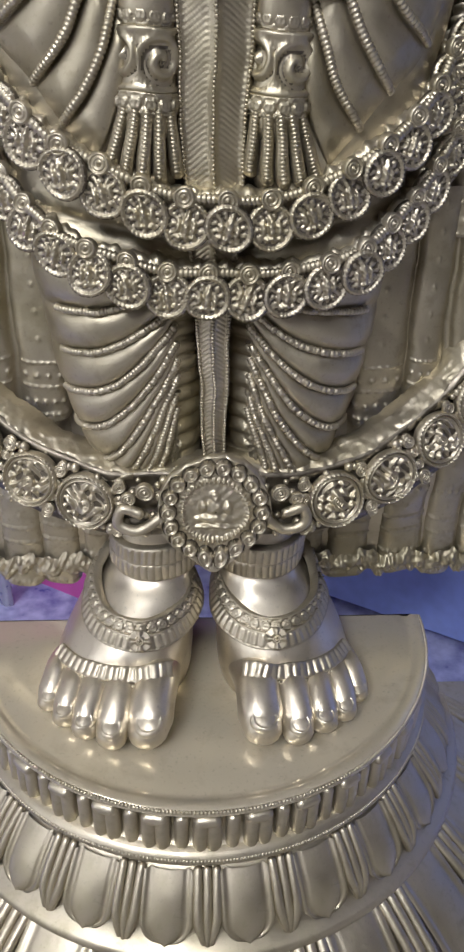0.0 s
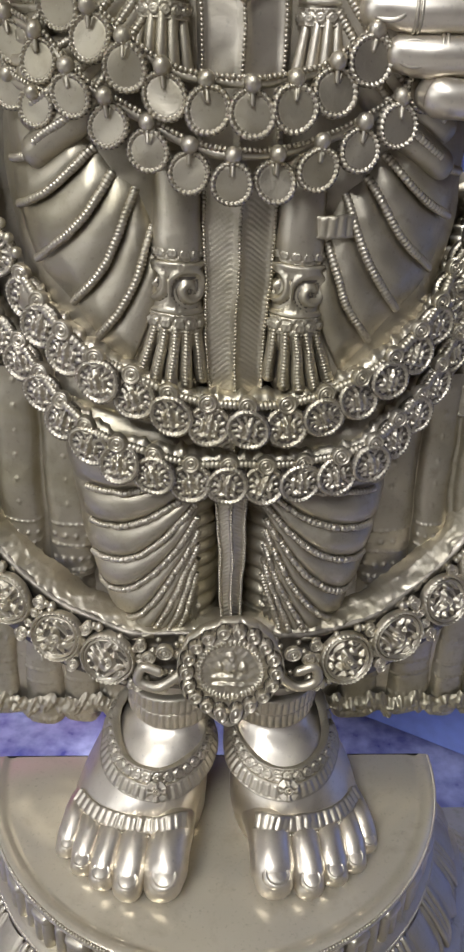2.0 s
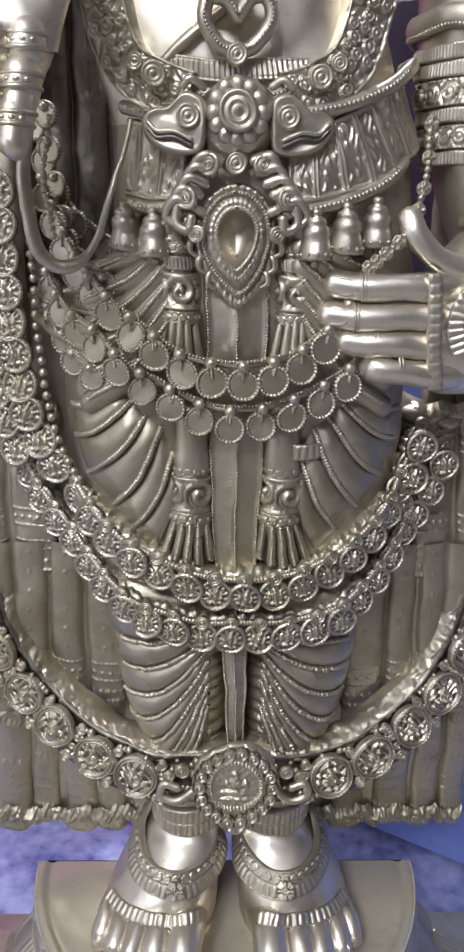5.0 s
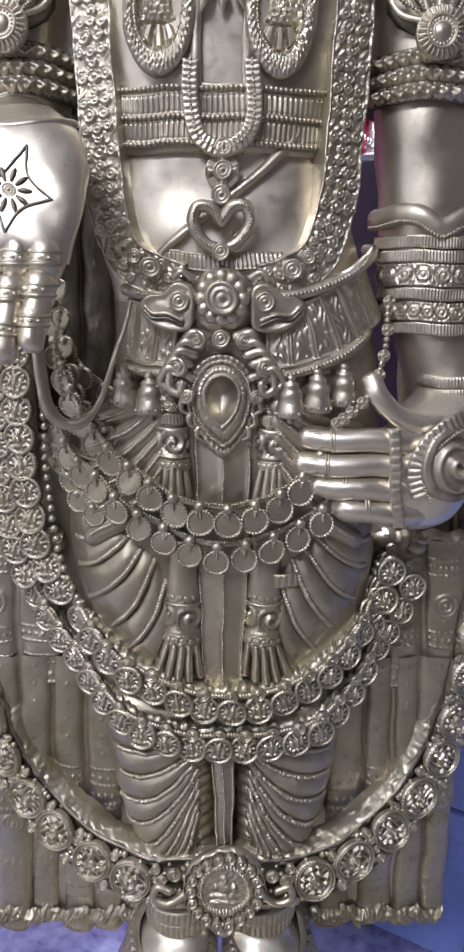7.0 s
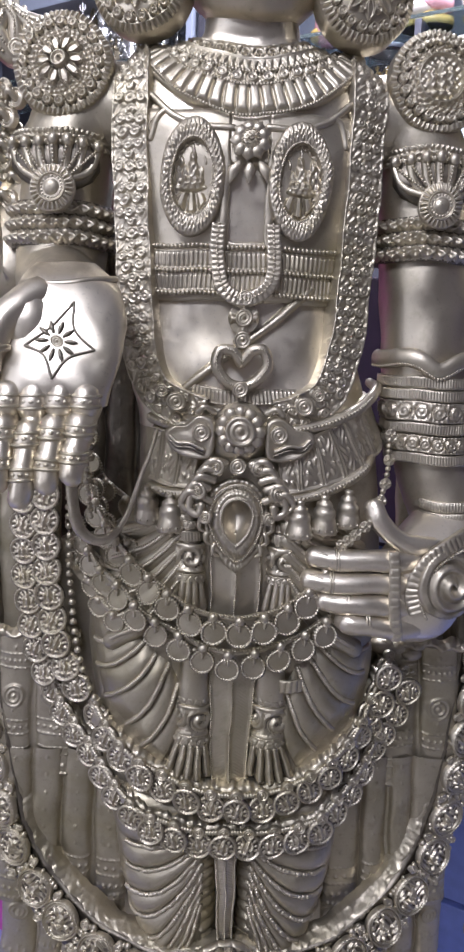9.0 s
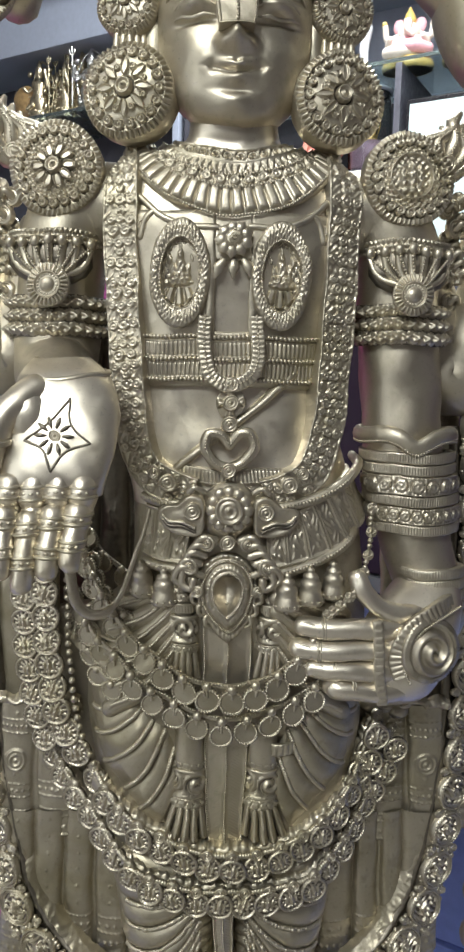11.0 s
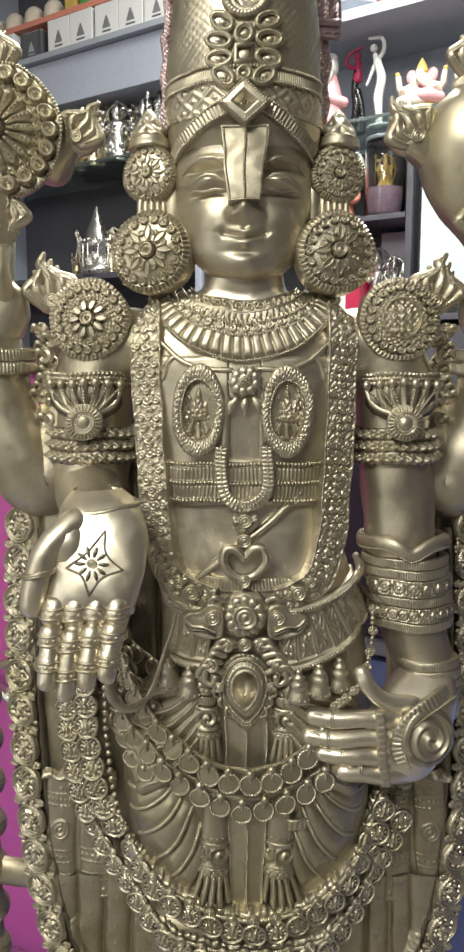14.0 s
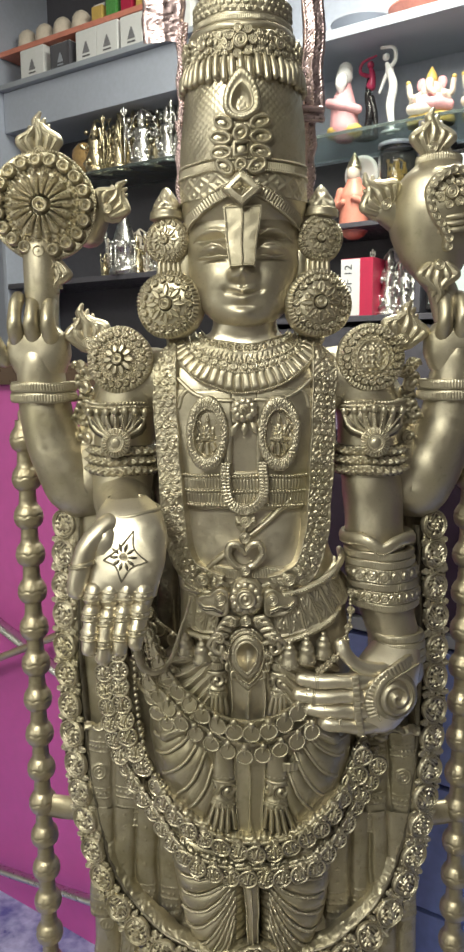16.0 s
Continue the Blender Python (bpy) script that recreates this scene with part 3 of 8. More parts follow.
def band(cx, cy, rx, ry, z0, z1, h, n=160, rows=15, slant=0.0):
    """A moulded cuff round an upright limb."""
    n = max(n, int(TAU * (rx + ry) / 2 / 0.0005))
    a = np.linspace(0, TAU, n, endpoint=False)[None, :]
    v = np.linspace(-1, 1, rows)[:, None]
    hw = (z1 - z0) / 2
    r = (rx + ry) / 2
    hh = h(a * r / hw + 0 * v, v + 0 * a)
    # deep parts of the cuff get oxide and shade as colour
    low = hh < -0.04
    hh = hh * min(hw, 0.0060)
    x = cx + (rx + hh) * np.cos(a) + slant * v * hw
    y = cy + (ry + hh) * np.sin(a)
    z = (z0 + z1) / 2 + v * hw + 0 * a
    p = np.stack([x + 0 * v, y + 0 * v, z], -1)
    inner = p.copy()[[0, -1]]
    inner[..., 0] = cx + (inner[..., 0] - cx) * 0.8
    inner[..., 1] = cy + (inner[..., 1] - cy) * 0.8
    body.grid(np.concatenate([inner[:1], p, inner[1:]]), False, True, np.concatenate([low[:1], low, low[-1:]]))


def corded(path, r):
    """A wrapped cord along a seam: short cross ribs on a rounded strip."""
    pts, tan, s = spaced(np.array(path), 0.00045)
    ribs = np.sqrt(np.abs(np.sin(math.pi * s / (r * 0.95))))
    tube(body, pts, r * (0.62 + 0.38 * ribs), 8, caps=False)


def smooth_strip(s, u):
    return 0.35 * (1 - u ** 2)


def on(x, z, lift):
    p, n = surf(x, z)
    return p + n * lift, n


# round reliefs
def rosette_h(r, a):
    ribs = 0.085 * (np.clip(np.abs(np.cos(a * 26)) * 2.2 - 0.9, -0.5, 1)) * ((r > 0.865) & (r < 0.985))
    rings = np.where(np.abs(r - 0.735) < 0.125, 0.11 * ring_of(r, a, 18, 0.735, 0.094), 0)
    tips = 0.10 * leaves_round(r, a, 8, 0.24, 0.60, 0.088)
    small = np.where(np.abs(r - 0.44) < 0.12, 0.09 * np.clip(ring_of(r, a, 8, 0.44, 0.072, math.pi / 8), 0, 2), 0)
    heart = np.where(r < 0.26, 0.13 * stud(r / 0.18), 0)
    dome = 0.30 * np.sqrt(np.clip(1 - (r / 1.02) ** 2, 0, 1))
    relief = ribs + rings + np.maximum(tips, small) + heart + 0.05 * bump1(r - 0.85, 0.014)
    return dome + relief, relief


def leaves_round(r, a, count, r0, r1, wide):
    k = np.round(a / TAU * count)
    da = np.abs(a - k / count * TAU) * r
    w = wide * np.sin(math.pi * np.clip((r - r0) / (r1 - r0), 0, 1)) ** 0.7 + 1e-4
    return (0.55 * (da < w) + 0.7 * bump1(da / w - 0.85, 0.16) - 0.4 * bump1(da / w - 1.2, 0.14)) * ((r > r0) & (r < r1))


def shoulder_h(r, a):
    rings = np.where(np.abs(r - 0.76) < 0.125, 0.11 * ring_of(r, a, 20, 0.76, 0.095), 0)
    ribs = 0.065 * np.clip(np.abs(np.cos(a * 28)) * 2.0 - 0.7, -0.4, 1) * ((r > 0.885) & (r < 0.99))
    grain = 0.045 * np.clip(np.sin(a * 23 + r * 30) * np.sin(a * 13 - r * 50), -0.3, 1) * ((r > 0.42) & (r < 0.64))
    relief = ribs + rings + grain + 0.095 * leaves_round(r, a, 10, 0.18, 0.53, 0.090) + np.where(r < 0.24, 0.13 * stud(r / 0.17), 0)
    return 0.14 * (1 - r ** 2) + relief, relief


def emblem_h(r, a):
    x, y = r * np.cos(a), r * np.sin(a)
    rings = np.where(np.abs(r - 0.76) < 0.125, 0.11 * ring_of(r, a, 20, 0.76, 0.095), 0)
    ribs = 0.065 * np.clip(np.abs(np.cos(a * 28)) * 2.0 - 0.7, -0.4, 1) * ((r > 0.885) & (r < 0.99))
    curls = 0.12 * np.exp(-np.hypot(x / 0.09, y / 0.30) ** 4) + 0.10 * np.exp(-np.hypot((np.abs(x) - 0.20 + 0.2 * (y - 0.1) ** 2) / 0.075, (y + 0.02) / 0.24) ** 4) + 0.08 * np.exp(-np.hypot(x / 0.30, (y + 0.31) / 0.06) ** 4) + 0.02 * np.sin(x * 40) * np.sin(y * 37)
    relief = ribs + rings + np.where(r < 0.44, curls, 0) + 0.10 * bump1(r - 0.47, 0.03) + 0.045 * np.clip(np.sin(a * 22) * np.sin(r * 52), -0.4, 1) * ((r > 0.5) & (r < 0.64))
    return 0.14 * (1 - r ** 2) + relief, relief


def wheel_h(r, a):
    k = np.round(a / TAU * 18)
    da = np.abs(a - k / 18 * TAU) * 18 / math.pi
    tip = np.clip(1 - (np.clip(r - 0.50, 0, 1) / 0.12) ** 2, 0, 1)
    pet = np.sqrt(np.clip(1 - (da / np.maximum(0.93 * np.sqrt(tip), 1e-3)) ** 2, 0, 1)) * ((r > 0.20) & (r < 0.62))
    bead_line = 0.05 * bump1(da, 0.16) * (0.5 + 0.5 * np.cos(r * 95)) * ((r > 0.26) & (r < 0.58))
    rings = np.where(r > 0.70, 0.14 * ring_of(r, a, 19, 0.835, 0.122), 0)
    hub = np.where(r < 0.24, 0.17 * stud(r / 0.15), 0)
    relief = 0.13 * pet + bead_line + rings + hub - 0.018 * ((r > 0.20) & (r < 0.62) & (pet <= 0)) + 0.04 * np.cos(a * 44) * bump1(r - 0.66, 0.03)
    return 0.10 * (1 - r ** 2) + relief, relief


def soft(d):
    return np.exp(-d ** 4)


def lumps(x, y, seed, fine=14.0):
    """Small figures too worn to make out: rounded lumps at uneven places."""
    return np.clip(np.sin(x * fine + 2.1 * np.sin(y * 5 + seed) + seed) * np.sin(y * fine * 1.1 + 1.8 * np.sin(x * 6 - seed * 2)), -0.45, 1)


def medal_h(r, a):
    x, y = r * np.cos(a), r * np.sin(a)
    fig = 0.075 * soft(np.hypot(x / 0.13, (y - 0.08) / 0.15)) + 0.06 * soft(np.hypot(x / 0.30, (y + 0.16) / 0.08)) + 0.06 * soft(np.hypot((np.abs(x) - 0.22) / 0.07, (y - 0.08) / 0.11)) + 0.06 * soft(np.hypot(x / 0.08, (y - 0.30) / 0.08)) + 0.05 * soft(np.hypot(x / 0.34, (y + 0.32) / 0.05))
    relief = (r < 0.52) * (fig * 1.3 + 0.014 * lumps(x, y, 2.0, 26)) + 0.09 * bump1(r - 0.585, 0.04) * (0.6 + 0.4 * np.cos(a * 44)) + np.where(r > 0.66, 0.13 * ring_of(r, a, 18, 0.83, 0.128), 0)
    return relief + 0.03, relief + 0.012 * (r < 0.54)


def scroll_medal_h(seed):
    def h(r, a):
        x, y = r * np.cos(a), r * np.sin(a)
        fig = 0.12 * soft(np.hypot((x - 0.1 * math.sin(seed)) / 0.16, y / 0.34)) + 0.10 * soft(np.hypot(x / 0.44, (y + 0.25) / 0.13)) + 0.13 * np.clip(lumps(x, y, seed, 10.5), -0.3, 1)
        rim = 0.15 * bump1(r - 0.93, 0.045) * (0.72 + 0.28 * np.cos(a * 36)) + 0.09 * bump1(r - 0.80, 0.035)
        relief = rim + np.where(r < 0.74, fig, 0) - 0.05 * bump1(r - 0.865, 0.025)
        return relief, relief
    return h


def target_h(r, a):
    return 0.20 * bump1(r - 0.85, 0.10) + 0.16 * bump1(r - 0.50, 0.09) + 0.30 * bump1(r, 0.16)


def spiral_h(r, a):
    return 0.25 * (1 - r ** 2) + 0.10 * np.cos(r * 16 - a) * (r < 0.72) + 0.10 * np.abs(np.cos(a * 22)) * ((r > 0.78) & (r < 0.97))


def flower_h(r, a):
    return 0.30 * np.clip(np.cos(a * 4), 0, 1) ** 0.7 * ((r > 0.42)) * np.clip((1.02 - r) / 0.2, 0, 1) + 0.35 * bump1(r - 0.30, 0.09) + 0.45 * bump1(r, 0.12)


def arm_disc_h(r, a):
    relief = 0.11 * np.clip(np.abs(np.cos(a * 13)) * 2.0 - 0.7, -0.3, 1) * ((r > 0.66) & (r < 0.96)) + 0.12 * bump1(r - 0.60, 0.05) + 0.14 * np.sqrt(np.clip(1 - (r / 0.34) ** 2, 0, 1)) + 0.05 * bump1(r - 0.46, 0.03) * (0.5 + 0.5 * np.cos(a * 20))
    return 0.14 * (1 - r ** 2) + relief, relief


ARM_DISC = disc_template(arm_disc_h, 200, 50, 0.35, -0.02)
ROSETTE, SHOULDER, EMBLEM, WHEEL = disc_template(rosette_h, 300, 90, 0.4, -0.018), disc_template(shoulder_h, 300, 90, 0.3, -0.018), disc_template(emblem_h, 300, 90, 0.3, -0.018), disc_template(wheel_h, 340, 100, 0.2, -0.06)
MEDAL, TARGET, SPIRAL = disc_template(medal_h, 260, 80, 0.25, -0.012), disc_template(target_h, 20, 14, 0.5), disc_template(spiral_h, 96, 32, 0.4)
SCROLLS = [disc_template(scroll_medal_h(k * 1.3), 120, 40, 0.25, -0.015) for k in range(6)]
FLOWER = disc_template(flower_h, 64, 20, 0.3, -1.0)


def flame(at, size, turn):
    """A flame finial: curved tapering tongues round a curled eye; turn in degrees from upright."""
    c, s = math.cos(math.radians(turn)), math.sin(math.radians(turn))
    at = np.asarray(at, float)

    def place(x, z, y=0.0):
        return at + [size * (x * c + z * s), y * size, size * (-x * s + z * c)]
    for b in (-0.38, 0.38, -0.20, 0.20, 0.0):
        tip = 1.0 - 0.85 * abs(b)
        bow = 0.06 if b >= 0 else -0.06
        path = spline([place(b * 0.45, -0.06, 0.0), place(b * 1.12, 0.22, -0.07), place(b * 1.12 + bow * 0.6, 0.50 * tip, -0.06), place(b * 0.70 - bow, 0.78 * tip, -0.03), place(b * 0.55 + bow * 0.5, tip, 0.01)], 7)
        tube(body, path, size * np.interp(np.linspace(0, 1, len(path)), [0, 0.35, 0.75, 1], [0.11, 0.14, 0.12, 0.05]), 14)
        rope(body, path[2:-5] + np.array([0, -size * 0.13, 0]), size * 0.028, 1.8)
    bead(body, place(0, 0.20, 0.10), size, (0.40 * abs(c) + 0.36 * abs(s), 0.22, 0.40 * abs(s) + 0.36 * abs(c)), True)
    stamp(body, TARGET, place(0, 0.04, -0.20), (0, -1, 0), size * 0.15)


# ---- seams of the middle pleat ----
rope(body, np.stack([0 * zz, mid - 0.0018, zz], 1), 0.0011, 1.8)
for s in (-1, 1):
    rope(body, np.stack([s * half * 0.9, mid + 0.002, zz], 1), 0.0011, 1.8)


# ---- lower robe: pleats at the sides ----
def cloth(s, x0, x1, z0, z1, y0, folds, seed, deep, hem):
    """A hanging cloth gathered in uneven folds, with a chased hem; s is the side."""
    rnd = random.Random(seed)
    edges = np.cumsum([0.0] + [rnd.uniform(0.75, 1.25) for _ in range(folds)])
    edges /= edges[-1]
    t = np.linspace(0, 1, 40 * folds)
    zz = np.linspace(0, 1, 150)
    k = np.clip(np.searchsorted(edges, t, "right") - 1, 0, folds - 1)
    local = (t - edges[k]) / (edges[k + 1] - edges[k])
    lean = np.array([rnd.uniform(-0.004, 0.004) for _ in range(folds)])[k]
    swell = np.clip(1 - np.abs(2 * local - 1) ** 5.0, 0, 1) ** 0.7 * (0.82 + 0.18 * np.cos((local - 0.35) * 3.6))
    drop = np.array([rnd.uniform(0.0, 0.010) for _ in range(folds)])[k] + 0.004 * swell
    x = s * (x0 + (x1 - x0) * t)[None, :] * (1 + 0.03 * zz[:, None]) + s * lean[None, :] * zz[:, None]
    z = z1 - (z1 - z0 + drop[None, :]) * zz[:, None]
    w = (x1 - x0) / folds
    cell = (local[None, :] - 0.5) * 2
    hemh = 0.0 * z
    d = zz[:, None] * (z1 - z0) / w * 2
    total = (z1 - z0) / w * 2
    for at, size, count in hem:
        dz = d - total * at
        if count == 0:
            hemh = np.maximum(hemh, 0.0014 * bump1(dz, size) * (0.7 + 0.3 * np.cos(cell * 22)))
        elif count == 1:
            q = np.hypot(cell / 0.62, dz / size)
            hemh = np.maximum(hemh, 0.0017 * np.clip(bump1(q - 0.85, 0.13) + bump1(q - 0.5, 0.12) + bump1(q, 0.18), 0, 1))
        else:
            cc = (np.round((cell + 1) / 2 * count - 0.5) + 0.5) / count * 2 - 1
            hemh = np.maximum(hemh, 0.0016 * bump1(np.hypot(cell - cc, dz) / size, 0.8))
    spots = 0.0009 * bump1(np.hypot(((cell * 1.0 + 0.5) % 1.0) - 0.5, ((d * 0.9) % 1.0) - 0.5) / 0.09, 1.0) * (zz[:, None] < 0.70)
    y = y0 - deep * swell[None, :] * (0.75 + 0.25 * zz[:, None]) - (hemh + spots) * (np.abs(cell) < 0.92)
    p = np.stack([x, y, z], -1)
    body.grid(np.concatenate([p, p[-1:] + [0, 0.012, 0.002]]))
    body.m[-1] = body.m[-1] * 0 + 3


LOW_HEM = [(0.98, 0.10, 0), (0.90, 0.13, 6), (0.80, 0.05, 0), (0.74, 0.05, 0), (0.40, 0.55, 1), (0.62, 0.10, 5)]
CUFF_HEM = [(0.97, 0.10, 0), (0.91, 0.12, 5), (0.84, 0.06, 0), (0.79, 0.12, 4), (0.73, 0.05, 0)]
TOP_HEM = [(0.985, 0.05, 0), (0.93, 0.14, 5), (0.85, 0.04, 0), (0.80, 0.04, 0), (0.70, 0.05, 0), (0.65, 0.09, 6), (0.60, 0.04, 0), (0.42, 0.62, 1), (0.22, 0.04, 0), (0.17, 0.09, 7), (0.12, 0.04, 0)]
for s in (-1, 1):
    cloth(s, 0.055, 0.203, 0.291, 0.47, 0.020, 5, 11 + s, 0.0085, LOW_HEM)
    cloth(s, 0.088, 0.200, 0.424, 0.56, 0.010, 4, 21 + s, 0.0085, CUFF_HEM)
    cloth(s, 0.134, 0.199, 0.540, 0.662, 0.012, 2, 31 + s, 0.0065, TOP_HEM)
    cloth(s, 0.146, 0.214, 0.640, 0.935, 0.026 if s < 0 else 0.056, 3, 41 + s, 0.007, [(0.97, 0.08, 0)])
    # crumpled edge where the upper cloth is tucked in
    cu, cv = np.meshgrid(np.linspace(0, 1, 70), np.linspace(-1, 1, 13))
    px_, pz_ = s * (0.130 + 0.074 * cu), 0.663 + 0.0065 * cv + 0.0015 * np.sin(cu * 23 + s)
    rough = np.array([[noise.noise(Vector((a_ * 140, b_ * 140, s))) + 0.6 * noise.noise(Vector((a_ * 330, b_ * 330, s))) for a_, b_ in zip(r1, r2)] for r1, r2 in zip(px_, pz_)])
    body.grid(np.stack([px_, 0.006 + 0.008 * cv ** 2 - 0.0028 * rough, pz_], -1))
    hu, hv_ = np.meshgrid(np.linspace(0, 1, 190), np.linspace(-1, 1, 17))
    hx, hz = s * (0.050 + 0.156 * hu), 0.2955 + 0.0085 * hv_ + 0.0025 * np.sin(hu * 31 + s) + 0.0015 * np.sin(hu * 83)
    rough = np.array([[noise.noise(Vector((a_ * 120, b_ * 120, s))) + 0.7 * noise.noise(Vector((a_ * 300, b_ * 300, s))) for a_, b_ in zip(r1, r2)] for r1, r2 in zip(hx, hz)])
    hem_p = np.stack([hx, 0.0085 + 0.004 * hv_ ** 2 - 0.0030 * rough - 0.0012 * np.abs(np.sin(hu * 90 + 2 * hv_)), hz], -1)
    body.grid(np.concatenate([hem_p[:1] + [0, 0.02, 0], hem_p]))
    body.m[-1] = body.m[-1] * 0 + 3
# Panel behind the gap beside the torso; its dark colour stands for deep shade.
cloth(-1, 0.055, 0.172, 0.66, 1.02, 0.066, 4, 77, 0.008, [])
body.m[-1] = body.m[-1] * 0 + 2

# ---- swags over the legs ----
for s in (-1, 1):
    for k in range(13, 21):
        z0 = k * FOLD
        t = np.linspace(0.0, 1.0, 60)
        x, z = 0.085 - 0.065 * t, fold_line(z0, t)
        keep = (z > 0.386) & (z < 0.56)
        if keep.sum() > 8:
            pts = np.array([surf(s * a, b)[0] + [0, -0.0008, 0] for a, b in zip(x[keep], z[keep])])
            pts = pts[pts[:, 1] < 0.002]
            if len(pts) > 6:
                corded(pts + [0, -0.0030, 0], 0.0022)
    # broad overlapping folds that fan out over the thigh, each with a corded seam
    seams = [((0.116, 0.700), (0.098, 0.703), (0.083, 0.708)), ((0.112, 0.674), (0.093, 0.679), (0.076, 0.690)), ((0.109, 0.653), (0.089, 0.663), (0.068, 0.682)), ((0.101, 0.627), (0.079, 0.645), (0.060, 0.672)),
             ((0.083, 0.606), (0.064, 0.631), (0.050, 0.664)), ((0.070, 0.590), (0.054, 0.613), (0.042, 0.646)), ((0.055, 0.574), (0.044, 0.598), (0.036, 0.630))]
    fine = np.array([spline([(x, 0, z) for x, z in f], 16) for f in seams])
    rows = np.array([spline(fine[:, c_], 14) for c_ in range(fine.shape[1])]).transpose(1, 0, 2)
    q = np.linspace(0, 6, len(rows))
    f_ = q % 1.0
    lift = 0.0008 + 0.0030 * f_ ** 0.8 + 0.0034 * np.abs(np.sin(math.pi * f_)) ** 0.7
    base = np.array([[surf(s * p[0], p[2])[0] for p in line] for line in rows])
    for _ in range(3):
        base[1:-1, :, 1] = (base[:-2, :, 1] + base[1:-1, :, 1] * 2 + base[2:, :, 1]) / 4
    ends = np.clip(np.minimum(np.arange(base.shape[1]), base.shape[1] - 1 - np.arange(base.shape[1])) / 7, 0, 1) ** 0.7
    base[..., 1] -= lift[:, None] * ends[None, :]
    base[0, :, 1] += 0.012
    base[-1, :, 1] += 0.012
    body.grid(base)
    body.m[-1] = body.m[-1] * 0 + 3
    for k in range(1, 6):
        corded(base[14 * k - 1] + [0, -0.0004, 0], 0.0023)
    # gathers that sweep out from the waist under the bells
    for k in range(6):
        path = drape([(s * 0.040, 0.792 - 0.011 * k), (s * 0.056, 0.780 - 0.013 * k), (s * 0.074, 0.768 - 0.0145 * k), (s * 0.096, 0.760 - 0.016 * k)], 0.003, 12)
        tube(body, path, 0.0082, 14)
        body.m[-1] = body.m[-1] * 0 + 3
        corded(path + [0, -0.0078, 0.0030], 0.0021)

# ---- tassels beside the pleat ----
for s in (-1, 1):
    x = s * 0.0305
    tube(body, np.stack([np.full(9, x), np.full(9, -0.043), np.linspace(0.652, 0.595, 9)], 1), np.array([0.0092, 0.0102, 0.0110, 0.0113, 0.0118, 0.0122, 0.0126, 0.0130, 0.0135]), 24, 0.7)
    band(x, -0.043, 0.0118, 0.0090, 0.632, 0.640, bosses(1.3, 0.55), 72, 11)
    band(x, -0.043, 0.0125, 0.0096, 0.606, 0.632, scrolls(1.5), 96, 19)
    band(x, -0.043, 0.0138, 0.0104, 0.597, 0.606, bosses(1.3, 0.55), 72, 11)
    tube(body, np.stack([np.full(7, x), np.full(7, -0.044), np.linspace(0.672, 0.639, 7)], 1), [0.0105, 0.0112, 0.0115, 0.0118, 0.0120, 0.0124, 0.0126], 24, 0.72)
    for k in range(-2, 3):
        a = np.array([x + 0.0052 * k, -0.052 + 0.0014 * k * k, 0.599])
        b = np.array([x + s * 0.003 + 0.0080 * k, -0.054 + 0.0018 * k * k, 0.5695 + 0.0007 * k * k])
        cord_r = np.linspace(0.0026, 0.0035, 9)
        tube(body, np.linspace(a, b, 9) + np.outer(np.sin(np.linspace(0, math.pi, 9)), [0, -0.0012, 0]), cord_r, 10)
        corded(np.linspace(a, b, 9) + [0, -0.0030, 0], 0.0019)
    # core between the cords; the dark colour stands for their shaded gaps
    tube(body, np.linspace((x, -0.042, 0.600), (x + s * 0.003, -0.042, 0.573), 3), [0.011, 0.014, 0.016], 20, 0.55)
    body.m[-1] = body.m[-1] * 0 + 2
    if s > 0:
        band(0.0450, -0.041, 0.0145, 0.0110, 0.6450, 0.6560, flutes(0.75), 96, 13)
    # small tassels higher up
    x = s * 0.036
    tube(body, np.stack([np.full(9, x), np.full(9, -0.046), np.linspace(0.800, 0.735, 9)], 1), np.linspace(0.0055, 0.0105, 9), 20, 0.7)
    for z, r, hgt, pat in ((0.776, 0.0088, 0.006, bosses(1.3, 0.55)), (0.766, 0.0094, 0.008, flutes(0.5)), (0.742, 0.0108, 0.022, scrolls(1.4)), (0.734, 0.0116, 0.007, bosses(1.3, 0.55))):
        band(x, -0.046, r, r * 0.78, z, z + hgt, pat, 80, 15)
    for k in range(-2, 3):
        tube(body, [(x + 0.0042 * k, -0.054 + 0.0012 * k * k, 0.736), (x + 0.0058 * k, -0.056 + 0.0014 * k * k, 0.714)], [0.0022, 0.0032], 10)


# ---- palms and fingers ----
def finger(clay, pts, r, n=14):
    path = spline(pts, 8)
    k = np.linspace(0, 1, len(path))
    tube(clay, path, r * (1 - 0.22 * k + 0.05 * np.sin(k * 9)), n)


# blessing hand, palm out and fingers down; both front hands take the brighter brass
FIRST_HAND = len(body.m)
loft(body, [(0.872, -0.1235, -0.114, 0.034, 0.011), (0.885, -0.123, -0.112, 0.037, 0.013), (0.905, -0.121, -0.105, 0.040, 0.015), (0.925, -0.119, -0.096, 0.039, 0.017), (0.943, -0.119, -0.086, 0.036, 0.019), (0.955, -0.121, -0.077, 0.031, 0.020), (0.966, -0.125, -0.068, 0.020, 0.013)], 120, 2.4, 90)
for x0, x1, z1 in [(-0.152, -0.157, 0.823), (-0.135, -0.1425, 0.813), (-0.118, -0.1260, 0.822), (-0.102, -0.1095, 0.829)]:
    finger(body, [(x0, -0.100, 0.882), (x0, -0.1150, 0.870), ((x0 + x1) / 2, -0.127, (0.876 + z1) / 2), (x1, -0.136, z1)], 0.0096)
